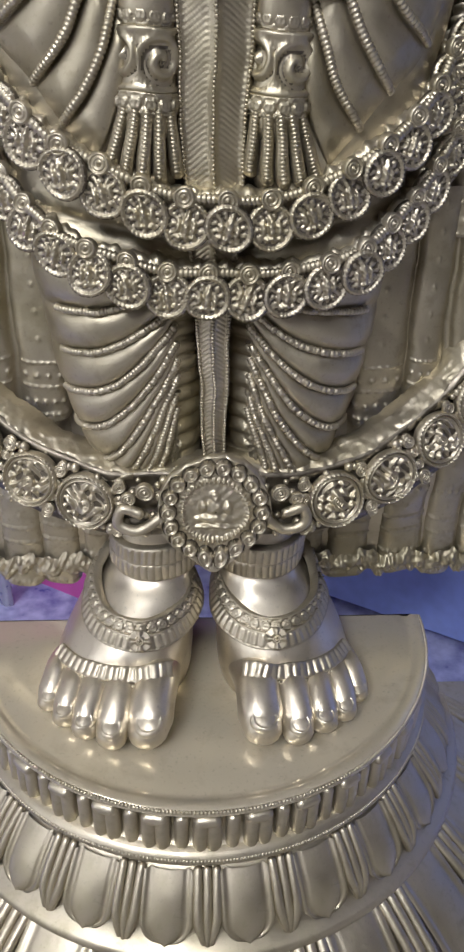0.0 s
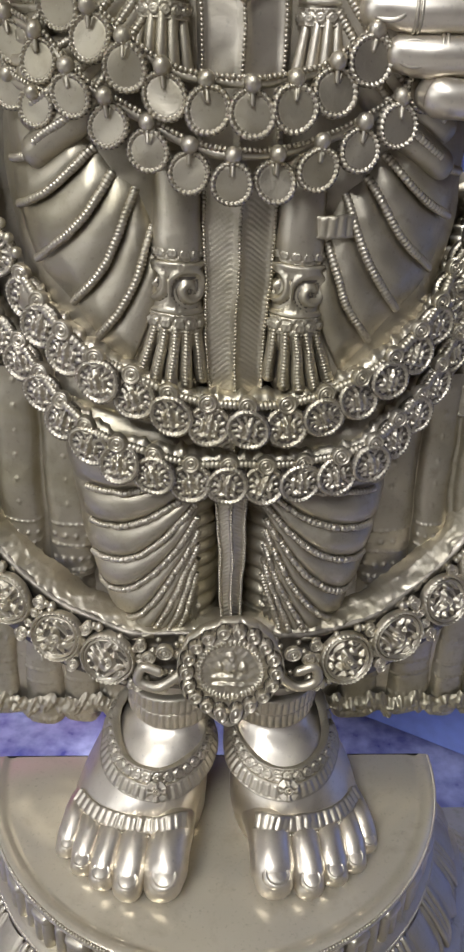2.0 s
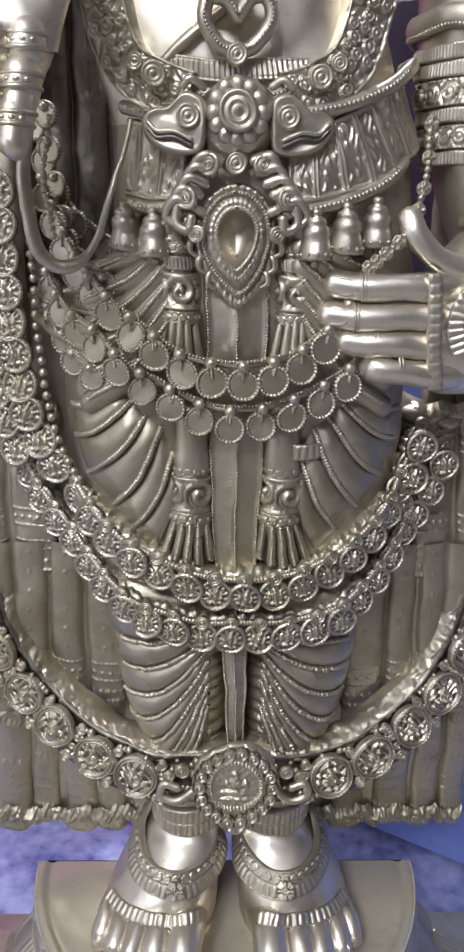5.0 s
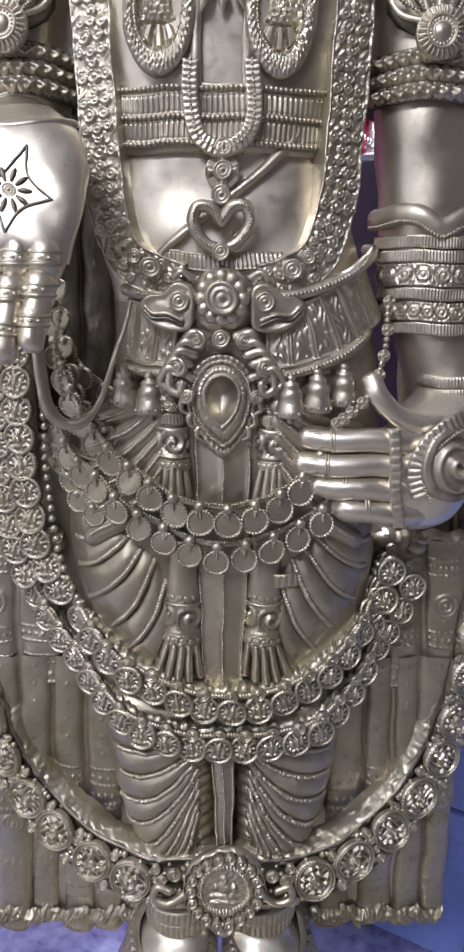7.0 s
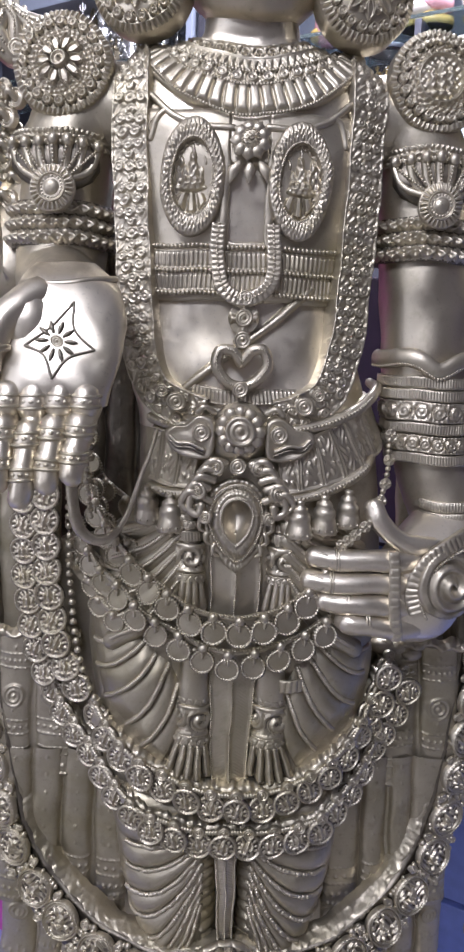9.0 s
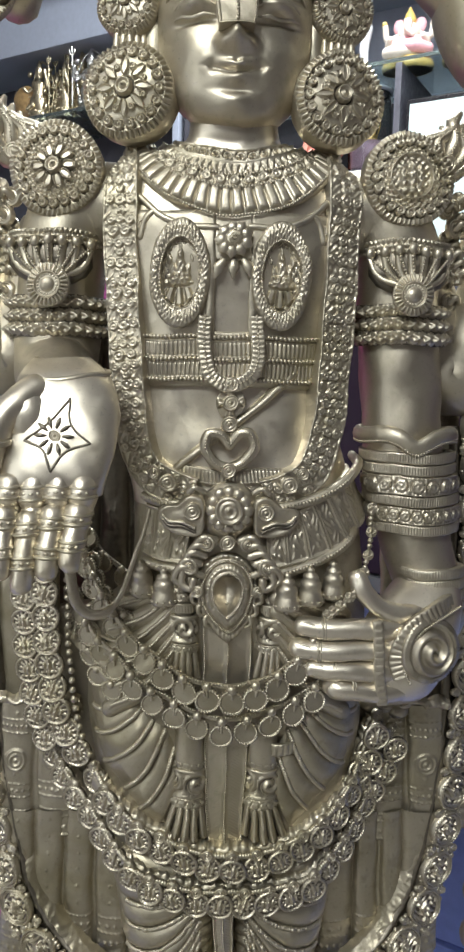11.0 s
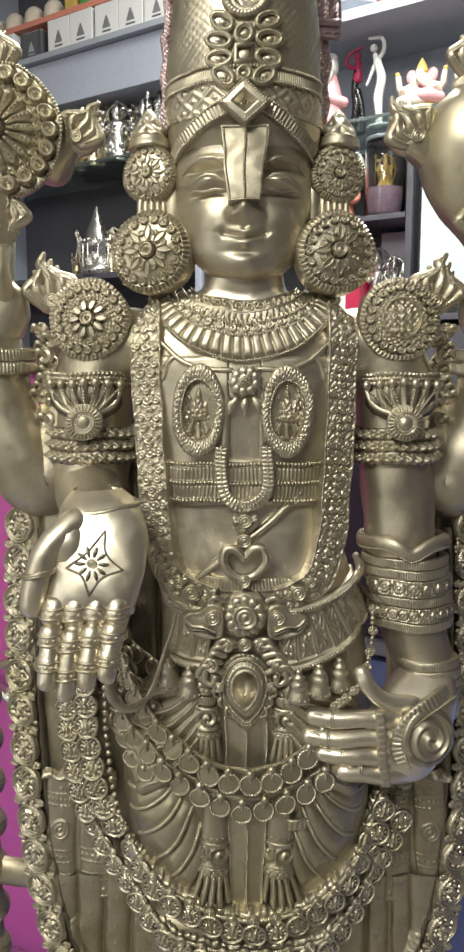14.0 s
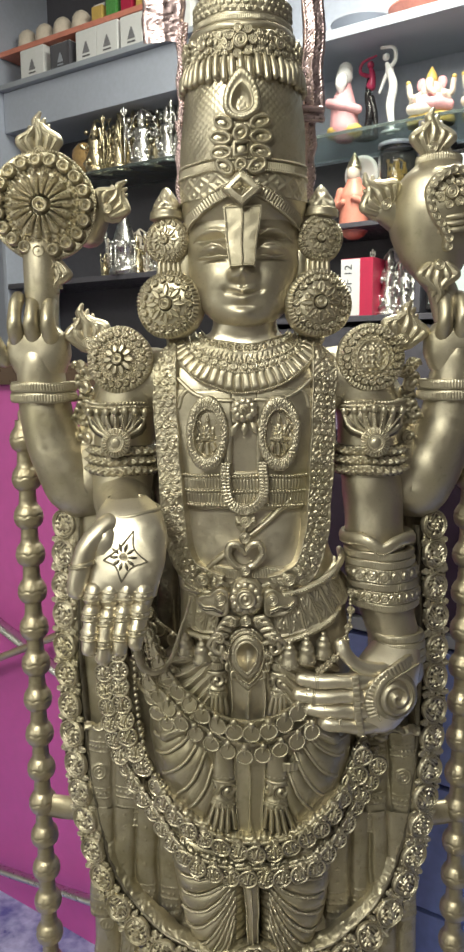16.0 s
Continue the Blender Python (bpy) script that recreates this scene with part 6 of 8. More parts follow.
# ---- head ornaments ----
for s in (-1, 1):
    stamp(body, ROSETTE, (s * 0.081, -0.016, 1.168), (s * 0.22, -1, 0.06), 0.0362)
    stamp(body, ROSETTE, (s * 0.083, -0.002, 1.237), (s * 0.25, -1, 0.06), 0.0252)
    bead(body, (s * 0.081, 0.006, 1.168), 0.032, (1.0, 0.7, 1.0), True)
    bead(body, (s * 0.083, 0.010, 1.237), 0.023, (1.0, 0.7, 1.0), True)
    for k in range(5):
        tube(body, [(s * (0.071 + 0.005 * k), -0.004 + 0.001 * abs(k - 2), 1.218), (s * (0.070 + 0.0055 * k), -0.006 + 0.001 * abs(k - 2), 1.196)], 0.0030, 8)
    c = np.array([s * 0.084, 0.008, 0])
    prof = np.array([(0.0, 1.296), (0.003, 1.294), (0.008, 1.287), (0.0135, 1.277), (0.0165, 1.270), (0.0185, 1.2685), (0.019, 1.264), (0.0185, 1.2605), (0.010, 1.258), (0.006, 1.25)])
    prof = spline(np.c_[prof, 0 * prof[:, :1]], 7)[:, :2]
    aa = np.linspace(0, TAU, 96, endpoint=False)
    rr = prof[:, :1] * (1 + 0.09 * np.maximum(np.sin(aa * 5 + prof[:, 1:2] * 420), np.sin(aa * 5 - prof[:, 1:2] * 420)) * ((prof[:, 1:2] > 1.269) & (prof[:, 1:2] < 1.293)))
    body.grid(np.stack([c[0] + rr * np.cos(aa), c[1] + rr * np.sin(aa), np.repeat(prof[:, 1:2], 96, 1)], -1), False, True)
    # ear and hair behind
    bead(body, (s * 0.062, 0.014, 1.21), 0.026, (0.6, 0.8, 1.9), True)
# mark on the brow: a tall tapering plate with a rim and a middle bar
hv = np.linspace(0, 1, 120)[:, None]
uu = np.linspace(-1, 1, 161)[None, :]
wid = 0.0130 + (0.0198 - 0.0130) * hv
px_, pz_ = uu * wid, 1.2035 + 0.0600 * hv + 0 * uu
py_ = np.interp(hv, [0, 0.5, 1], [-0.0590, -0.0560, -0.0530]) + 0.0006 * uu ** 2 - 0.0013 * ((np.abs(uu) > 0.92) | (np.abs(uu) < 0.055) | (hv > 0.975) | (hv < 0.025))
plate = np.stack([px_, py_, pz_], -1)
wall = np.concatenate([plate[0], plate[:, -1], plate[-1, ::-1], plate[::-1, 0]])
body.grid(plate)
body.m[-1] = body.m[-1] * 0 + 3
body.grid(np.stack([wall, wall + [0, 0.016, 0]]), False, True)
rope(body, plate[4:-4, 80] + [0, -0.0006, 0], 0.0013, 1.8)
for col in (6, 154):
    rope(body, plate[3:-3, col] + [0, -0.0002, 0], 0.0009, 1.8)
for s in (-1, 1):
    # brows, lids and nose wings
    tube(body, np.array([surf(s * x, z)[0] + [0, -0.0002, 0] for x, z in ((0.018, 1.2375), (0.026, 1.2410), (0.036, 1.2425), (0.046, 1.2390), (0.053, 1.2325))]), [0.0012, 0.0019, 0.0021, 0.0017, 0.0008], 8)
    for zz_, b in ((1.2235, 0.004), (1.2175, -0.0025)):
        line = [(0.0165, zz_ - 0.002), (0.024, zz_ + b * 0.7), (0.032, zz_ + b), (0.040, zz_ + b * 0.5), (0.046, zz_ - 0.001)]
        tube(body, np.array([surf(s * x, z)[0] for x, z in line]), [0.0009, 0.0019, 0.0022, 0.0017, 0.0008], 8)
    # crown rim that arches over the brow
    rim = drape([(s * 0.066, 1.246), (s * 0.056, 1.256), (s * 0.040, 1.266), (s * 0.020, 1.277), (0.0, 1.286)], 0.004, 12)
    ribbon(rim, 0.0065, flutes(0.55), edge=0.012)
    rope(body, rim + [0, -0.003, -0.006], 0.0016, 1.7)
    rope(body, rim + [0, -0.003, 0.006], 0.0013, 1.7)


def lattice(s, u):
    return 0.22 * np.maximum(np.sin(s * 4.2 + u * 5.2), np.sin(s * 4.2 - u * 5.2)) ** 2 + 0.25 * bump1(np.abs(u) - 0.96, 0.06)


band(0, 0.006, 0.0675, 0.0560, 1.274, 1.300, lattice, 320, 25)
band(0, 0.006, 0.0675, 0.0570, 1.2990, 1.3085, flutes(0.42), 320, 13)
for z, r in ((1.2985, 0.0688), (1.3095, 0.0684), (1.4100, 0.0618), (1.4335, 0.0560)):
    a = np.linspace(0, TAU, 120)
    rope(body, np.stack([r * np.cos(a), 0.006 + (r - 0.009) * np.sin(a), np.full(120, z)], 1), 0.0016, 1.7)
# lappets that hang round the top of the drum, each a rounded tongue
for k in range(46):
    a = TAU * (k + 0.5) / 46
    r0, r1 = 0.0600 + 0.0012 * math.sin(k * 2.3), 0.0645
    low = 1.3885 + 0.0015 * math.sin(k * 3.7)
    tube(body, [(r0 * math.cos(a), 0.006 + (r0 - 0.008) * math.sin(a), 1.4085), ((r1 - 0.001) * math.cos(a), 0.006 + (r1 - 0.009) * math.sin(a), 1.400), (r1 * math.cos(a), 0.006 + (r1 - 0.008) * math.sin(a), low)], [0.0032, 0.0037, 0.0040], 10)
band(0, 0.006, 0.0600, 0.0525, 1.4105, 1.4325, florals(1.3), 280, 25)
for a0, r_ in ((-90, 0.0125), (-52, 0.0095), (-128, 0.0095), (-20, 0.0085), (-160, 0.0085)):
    a = radians(a0)
    hub = np.array([0.0615 * math.cos(a), 0.006 + 0.0545 * math.sin(a), 1.4215])
    out = np.array([math.cos(a), math.sin(a), 0.0])
    stamp(body, TARGET, hub + out * 0.003, out, r_ * 0.62)
    for m in range(7):
        t = TAU * m / 7
        stamp(body, TARGET, hub + out * 0.0015 + np.array([-math.sin(a) * math.cos(t), math.cos(a) * math.cos(t), math.sin(t)]) * r_, out, r_ * 0.36)
band(0, 0.006, 0.0550, 0.0485, 1.436, 1.4425, smooth_strip, 200, 9)
band(0, 0.006, 0.0520, 0.0455, 1.4445, 1.4510, flutes(0.6), 200, 11)
band(0, 0.006, 0.0495, 0.0435, 1.4535, 1.4720, florals(1.2), 200, 19)


def lozenge(c, w, h, ridge):
    ks = [(1.0, -0.006), (1.0, 0.004), (0.86, 0.0062), (0.66, 0.0050), (0.60, 0.0058), (0.44, 0.0046), (0.40, 0.001), (0.02, -0.002)]
    t = np.linspace(0, 4, 49)[:-1]
    k = np.floor(t).astype(int) % 4
    fr = (t - np.floor(t))[:, None]
    crn = np.array([(w, 0), (0, h), (-w, 0), (0, -h)], float)
    o = crn[k] * (1 - fr) + crn[(k + 1) % 4] * fr
    rows = [np.stack([c[0] + q * o[:, 0], np.full(48, c[1] - d), c[2] + q * o[:, 1]], 1) for q, d in ks]
    body.grid(np.array(rows), False, True)


lozenge((0, -0.058, 1.2790), 0.0212, 0.0178, 0)
rope(body, [(0.0190 * math.cos(t), -0.064, 1.2790 + 0.0160 * math.sin(t)) for t in (0, math.pi / 2, math.pi, 1.5 * math.pi, TAU)], 0.0011, 2.0)


def oval_ring(x, z, rx, rz, turn=0.0, r=0.0023):
    a = np.linspace(0, TAU, 29)
    dx, dz = rx * np.cos(a), rz * np.sin(a)
    c, s = math.cos(turn), math.sin(turn)
    p = surf(x, z)[0]
    y = p[1] - 0.003
    ring = np.stack([x + dx * c - dz * s, np.full(29, y), z + dx * s + dz * c], 1)
    ring[:, 1] += (ring[:, 0] - x) * x * 12
    tube(body, ring, r, 8, caps=False)
    rope(body, ring + [0, -r, 0], 0.0008, 2.2)
    bead(body, (x, p[1] - 0.0006, z), 1.0, (rx * 0.95, 0.0016, rz * 0.95), True)
    bead(body, (x, p[1] - 0.0020, z), min(rx, rz) * 0.42, (1.5, 0.5, 1), True)


for s in (-1, 1):
    for x, z, rx, turn in ((0.0185, 1.3440, 0.0092, 0.45), (0.0205, 1.3300, 0.0098, 0.10), (0.0200, 1.3155, 0.0098, -0.10), (0.0165, 1.3020, 0.0090, 0.60)):
        oval_ring(s * x, z, rx, 0.0056, s * turn, 0.0024)
oval_ring(0, 1.3335, 0.0066, 0.0064, 0.0, 0.0026)
oval_ring(0, 1.3035, 0.0050, 0.0050, 0.0, 0.0022)
sq = spline([(-0.0068, 0, -0.0062), (-0.0068, 0, 0.0062), (0.0068, 0, 0.0062), (0.0068, 0, -0.0062), (-0.0068, 0, -0.0062)], 1)
tube(body, sq + [0, surf(0, 1.3185)[0][1] - 0.003, 1.3185], 0.0027, 8)
bead(body, surf(0, 1.3185)[0], 0.0065, (1, 0.35, 1), True)
tear((0, surf(0, 1.362)[0][1] - 0.001, 1.3620), 0.0190, 0.0335, 0.0165, [(1.0, -0.006, 0), (1.0, 0.0040, 0), (0.92, 0.0058, 1), (0.74, 0.0060, 1), (0.66, 0.0040, 0), (0.60, 0.0052, 0), (0.52, 0.0048, 0), (0.46, 0.0005, 0), (0.20, -0.002, 0), (0.02, -0.002, 0)], True)

# ---- ribbons of the crown that hang behind it, with a coppery tone ----
FIRST_COPPER = sum(len(f) for f in body.f)


def crumpled_ribbon(x, w, z0, z1, y, seed):
    """A thin hanging ribbon of beaten copper with a wavy face."""
    tz, tu = np.meshgrid(np.linspace(0, 1, 150), np.linspace(-1, 1, 25), indexing="ij")
    px_, pz_ = x + w * tu + 0.0012 * np.sin(tz * 17 + seed), z0 + (z1 - z0) * tz
    rough = np.array([[noise.noise(Vector((a_ * 150, b_ * 150, seed))) + 0.6 * noise.noise(Vector((a_ * 400, b_ * 400, seed))) for a_, b_ in zip(r1, r2)] for r1, r2 in zip(px_, pz_)])
    g = np.stack([px_, y - 0.0008 * rough + 0.003 * tu ** 2 - 0.0012 * bump1(np.abs(tu) - 0.82, 0.10) - 0.0010 * bump1(tu, 0.12) - 0.0007 * np.sin(px_ * 1500) * np.sin(pz_ * 1500), pz_], -1)
    body.grid(np.concatenate([g[:, :1] + [0, 0.006, 0], g, g[:, -1:] + [0, 0.006, 0]], 1))


for s in (-1, 1):
    if s > 0:
        crumpled_ribbon(0.0725, 0.0088, 1.288, 1.380, 0.052, 2.7)
        crumpled_ribbon(0.0780, 0.0125, 1.372, 1.550, 0.055, 5.1)
    else:
        crumpled_ribbon(-0.0715, 0.0062, 1.282, 1.376, 0.050, 0.7)
        crumpled_ribbon(-0.0690, 0.0060, 1.372, 1.480, 0.052, 3.9)
        crumpled_ribbon(-0.0900, 0.0240, 1.462, 1.570, 0.058, 7.3)
# fringed clasp between the two lengths
for z in (1.384, 1.374):
    tube(body, [(0.063, 0.046, z), (0.087, 0.046, z)], 0.0040, 10)

# the casting sways a little from side to side
for part_v in body.v:
    part_v[:, 0] += np.interp(part_v[:, 2], [0.25, 0.30, 0.38, 0.45, 0.55, 0.70, 0.80, 1.2, 1.4], [0.0, 0.002, 0.005, 0.0045, 0.003, 0.002, 0.0, -0.002, -0.002])
for part_v in body.v:
    q = part_v * 1.0
    for axis, (a_, b_, c_) in enumerate(((0, 1, 2), (1, 2, 0), (2, 0, 1))):
        part_v[:, axis] += 0.0006 * np.sin(q[:, b_] * 120 + 2.2 * np.sin(q[:, c_] * 61)) + 0.00012 * np.sin(q[:, c_] * 330 + 3.1 * np.sin(q[:, b_] * 133 + q[:, a_] * 90))
statue = new("statue", body.mesh("statue"))
for mat in (BRASS, COPPER, OXIDE_SHADE, SATIN, BRIGHT_BRASS):
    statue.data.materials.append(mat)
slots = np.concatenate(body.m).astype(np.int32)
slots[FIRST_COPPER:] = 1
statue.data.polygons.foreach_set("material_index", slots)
statue.location = (STATUE_X, STATUE_Y, 0)
tagged(statue, "tall brass standing deity statue with garlands and high crown", "statue")


# ---- parts of things ----
def part(name, me, mat, parent, label="", m=None):
    ob = new(name, me)
    if not me.materials:
        me.materials.append(mat)
    ob.parent = parent
    if m is not None:
        ob.matrix_basis = m
    if label:
        ob["label"] = label
    return ob


def holder(name, at, label, category, group="", turn=0.0):
    ob = new(name)
    ob.empty_display_size = 0.05
    ob.matrix_basis = pose(*at, 0, 0, turn)
    return tagged(ob, label, category, group)


def box_mesh(name, x0, x1, y0, y1, z0, z1, bevel=0.002):
    bm = bmesh.new()
    bmesh.ops.create_cube(bm, size=1)
    for v in bm.verts:
        v.co = ((x0 + x1) / 2 + v.co.x * (x1 - x0), (y0 + y1) / 2 + v.co.y * (y1 - y0), (z0 + z1) / 2 + v.co.z * (z1 - z0))
    if bevel:
        bmesh.ops.bevel(bm, geom=bm.edges[:], offset=bevel, segments=2, affect="EDGES", profile=0.6)
    me = bpy.data.meshes.new(name)
    bm.to_mesh(me)
    bm.free()
    return me


# ---- lotus pedestal, a half round with a straight back ----
BACK = 0.008


def half_round(clay, profile, n=120, back=BACK, r0=0.0):
    """A half-round turning: profile of radius and height, front at -y, closed by a flat back."""
    a = np.linspace(math.pi, TAU, n)
    pr = np.asarray(profile, float)
    p = np.stack([np.outer(pr[:, 0], np.cos(a)), back + np.outer(pr[:, 0], np.sin(a)), np.repeat(pr[:, 1:2], n, 1)], -1)
    clay.grid(p)
    q = np.stack([p[:, 0], p[:, -1]], 1)
    clay.grid(q[:, ::-1])


pedestal = holder("lotus_pedestal", (STATUE_X, STATUE_Y, 0.0), "half-round brass lotus pedestal with ribbed band on the floor", "pedestal")
c = Clay()
half_round(c, [(0.0, 0.2468), (0.151, 0.2468), (0.154, 0.2455), (0.158, 0.2455), (0.160, 0.2475), (0.166, 0.247), (0.168, 0.244), (0.166, 0.2415)])
top_plate = part("top_plate", c.mesh("top_plate"), PLATE, pedestal, "smooth satin brass top plate")
c = Clay()
half_round(c, [(0.166, 0.2425), (0.160, 0.240), (0.161, 0.214), (0.168, 0.212)])
drum = part("drum", c.mesh("drum"), BRASS, pedestal)
c = Clay()
half_round(c, [(0.159, 0.2135), (0.1665, 0.2128), (0.1710, 0.2100), (0.1722, 0.2060), (0.1700, 0.2020), (0.1670, 0.1990)])
flange = part("flange", c.mesh("flange"), BRASS, pedestal)
c = Clay()
half_round(c, [(0.165, 0.200), (0.170, 0.197), (0.180, 0.182), (0.188, 0.170), (0.188, 0.162), (0.200, 0.161), (0.203, 0.157), (0.200, 0.151), (0.203, 0.143), (0.222, 0.125), (0.240, 0.095), (0.25, 0.08)])
core = part("core", c.mesh("core"), BRASS, pedestal)
c = Clay()
half_round(c, [(0.0, 0.082), (0.29, 0.082), (0.30, 0.076), (0.302, 0.01), (0.298, 0.0)], back=0.10)
part("base_block", c.mesh("base_block"), BRASS, pedestal)


def rope_mesh(r, z, size, count):
    c = Clay()
    for k in range(count):
        a = math.pi + math.pi * (k + 0.5) / count
        bead(c, (r * math.cos(a), BACK + r * math.sin(a), z), size, (1, 1, 1))
    return c.mesh("beading")


tagged(part("beading", rope_mesh(0.1668, 0.2460, 0.0014, 240), BRASS, top_plate), kind="stuff")
tagged(part("beading", rope_mesh(0.1712, 0.2078, 0.0014, 250), BRASS, flange), kind="stuff")
# ribs round the drum: broad and narrow in turn
rib_c = Clay()
for dx in (-0.0040, 0.0040):
    tube(rib_c, [(dx, -0.001, -0.0140), (dx, -0.001, -0.004), (dx, -0.001, 0.004), (dx, -0.001, 0.0085)], [0.0046, 0.0048, 0.0048, 0.0046], 14)
tube(rib_c, [(-0.0042, -0.003, 0.0100), (0.0042, -0.003, 0.0100)], 0.0042, 12)
RIB = rib_c.mesh("rib")
thin_c = Clay()
tube(thin_c, [(0, 0, -0.0130), (0, 0, 0.0085)], [0.0042, 0.0044], 10)
THIN = thin_c.mesh("rib")
for k in range(17):
    a = math.pi + math.pi * (k + 0.5) / 17
    part("rib", RIB, BRASS, drum, "", pose(0.1625 * math.cos(a), BACK + 0.1625 * math.sin(a), 0.2275, 0, 0, math.degrees(a) + 90))
    a += math.pi / 34
    part("rib", THIN, BRASS, drum, "", pose(0.1630 * math.cos(a), BACK + 0.1630 * math.sin(a), 0.2270))


def petal_mesh(w, h, bulge, out):
    """A lotus petal hanging down: broad rounded leaf with a turned rim and a middle swell."""
    c = Clay()
    v = np.linspace(0, 1, 20)[:, None]
    u = np.linspace(-1, 1, 21)[None, :]
    half = w * np.where(v < 0.62, 1.0 - 0.10 * (1 - v), 0.96 * np.sqrt(np.clip(1 - (np.clip(v - 0.62, 0, 1) / 0.38) ** 2.2, 0.0, 1)))
    x = u * half
    z = -h * v + 0 * u
    y = -(bulge * np.sin(np.clip(v, 0, 1) * math.pi * 0.75) + out * v + 0.30 * w * (1 - u ** 2) * (0.5 + v * 0.5) + 0.0028 * np.exp(-((np.abs(u) - 0.90) / 0.10) ** 2) - 0.0015 * np.exp(-((np.abs(u) - 0.72) / 0.07) ** 2))
    c.grid(np.stack([x, y, z], -1))
    return c.mesh("petal")


def between_mesh(w, h, bulge, out):
    """Three slim flutes that end in a small pointed leaf."""
    c = Clay()
    v = np.linspace(0, 1, 12)
    for m in (-1, 0, 1):
        k = 1 - 0.55 * np.clip((v - 0.6) / 0.4, 0, 1)
        x = m * w * 0.62 * k
        y = -(bulge * np.sin(v * math.pi * 0.75) + out * v) - 0.0015
        tube(c, np.stack([x, y, -h * v * (1 - 0.04 * abs(m))], 1), w * np.interp(v, [0, 0.7, 1], [0.30, 0.36, 0.22]), 8)
    return c.mesh("petal")


P1, P1B = petal_mesh(0.0172, 0.038, 0.006, 0.0175), between_mesh(0.0090, 0.037, 0.006, 0.0185)
for k in range(12):
    a = math.pi + math.pi * (k + 0.5) / 12
    part("petal", P1, BRASS, core, "", pose(0.1695 * math.cos(a), BACK + 0.1695 * math.sin(a), 0.200, 0, 0, math.degrees(a) + 90))
    a += math.pi / 24
    part("petal", P1B, BRASS, core, "", pose(0.1695 * math.cos(a), BACK + 0.1695 * math.sin(a), 0.1995, 0, 0, math.degrees(a) + 90))
P2, P2B = petal_mesh(0.0235, 0.068, 0.016, 0.052), between_mesh(0.0120, 0.065, 0.014, 0.054)
for k in range(10):
    a = math.pi + math.pi * (k + 0.5) / 10
    part("petal", P2, BRASS, core, "", pose(0.198 * math.cos(a), BACK + 0.198 * math.sin(a), 0.154, 0, 0, math.degrees(a) + 90))
    a += math.pi / 20
    part("petal", P2B, BRASS, core, "", pose(0.198 * math.cos(a), BACK + 0.198 * math.sin(a), 0.153, 0, 0, math.degrees(a) + 90))

# ---- beaded posts beside the statue ----
def post_bead():
    c = Clay()
    prof = [(0.0106, -0.0240), (0.0102, -0.0190), (0.0108, -0.0135), (0.0138, -0.0115), (0.0165, -0.0075), (0.0180, -0.0010), (0.0174, 0.0055), (0.0146, 0.0115), (0.0118, 0.0155), (0.0107, 0.0200), (0.0106, 0.0240)]
    pr = spline(np.c_[np.asarray(prof), np.zeros(len(prof))], 7)[:, :2]
    a = np.linspace(0, TAU, 64, endpoint=False)
    carve = -np.exp(-((pr[:, 1:2] - 0.001 - 0.003 * np.abs(np.sin(a[None, :] * 4))) / 0.0011) ** 2) - 0.7 * np.exp(-(np.sin(a[None, :] * 4) / 0.16) ** 2) * ((pr[:, 1:2] > 0.003) & (pr[:, 1:2] < 0.010))
    r = pr[:, :1] * (1 + 0.055 * carve)
    c.grid(np.stack([r * np.cos(a), r * np.sin(a), np.repeat(pr[:, 1:2], 64, 1)], -1), False, True)
    return c.mesh("bead")


POST_BEAD = post_bead()
for s, x in ((-1, -0.270), (1, 0.266)):
    post = holder("bead_post", (STATUE_X + x, STATUE_Y + 0.05, 0.082), "slender brass post of turned beads on the pedestal base", "post", "bead posts")
    for k in range(20):
        part("bead", POST_BEAD, BRASS_B, post, "", pose(0, 0, 0.031 + 0.0475 * k - 0.001, 0, 0, 37 * k))
    c = Clay()
    tube(c, [(0, 0, 0), (0, 0, 0.5), (0, 0, 0.965)], 0.007, 12)
    part("rod", c.mesh("rod"), BRASS_B, post)
    c = Clay()
    tube(c, spline([(0, 0, 0.455), (-s * 0.03, -0.004, 0.452), (-s * 0.065, -0.015, 0.458)], 6), 0.010, 12, 1.6)
    part("bracket", c.mesh("bracket"), BRASS_B, post)

# ---- the shop: floor, walls, ceiling ----
def slab(name, x0, x1, y0, y1, z0, z1, mat, label, m=None):
    ob = new(name, box_mesh(name, x0, x1, y0, y1, z0, z1, 0))
    ob.data.materials.append(mat)
    if m is not None:
        ob.matrix_basis = m
    return tagged(ob, label, "", "", "structure")


slab("floor", -3.4, 3.2, -2.9, 5.5, -0.1, 0, FLOOR, "plain grey beige tiled floor")
slab("ceiling", -3.4, 3.2, -2.9, 5.5, 2.9, 3.0, WHITEWALL, "plain white ceiling")
# Unseen walls; the dark brown ones are added to reflect dark in the brass.
slab("wall_south", -3.4, 3.2, -3.0, -2.9, 0, 2.9, DARKWALL, "unseen dark brown wall behind the camera")
slab("wall_west", -3.5, -3.4, -2.9, 5.5, 0, 2.9, WHITEWALL, "plain white wall")
slab("wall_east", 3.2, 3.3, -2.9, 5.5, 0, 2.9, DARKWALL, "unseen dark brown side wall")
sheet = Clay()
gx, gy = np.meshgrid(np.linspace(-1.3, 1.5, 70), np.linspace(0.20, 1.75, 60), indexing="ij")
gz = np.array([[0.005 + 0.004 * max(0.0, noise.noise(Vector((x * 5, y * 5, 0)))) for x, y in zip(a, b)] for a, b in zip(gx, gy)])
sheet.grid(np.stack([gx, gy, gz], -1))
sheet.grid(np.stack([gx, gy, gz - 0.004], -1)[:, ::-1])
ground_sheet = new("ground_sheet", sheet.mesh("ground_sheet"))
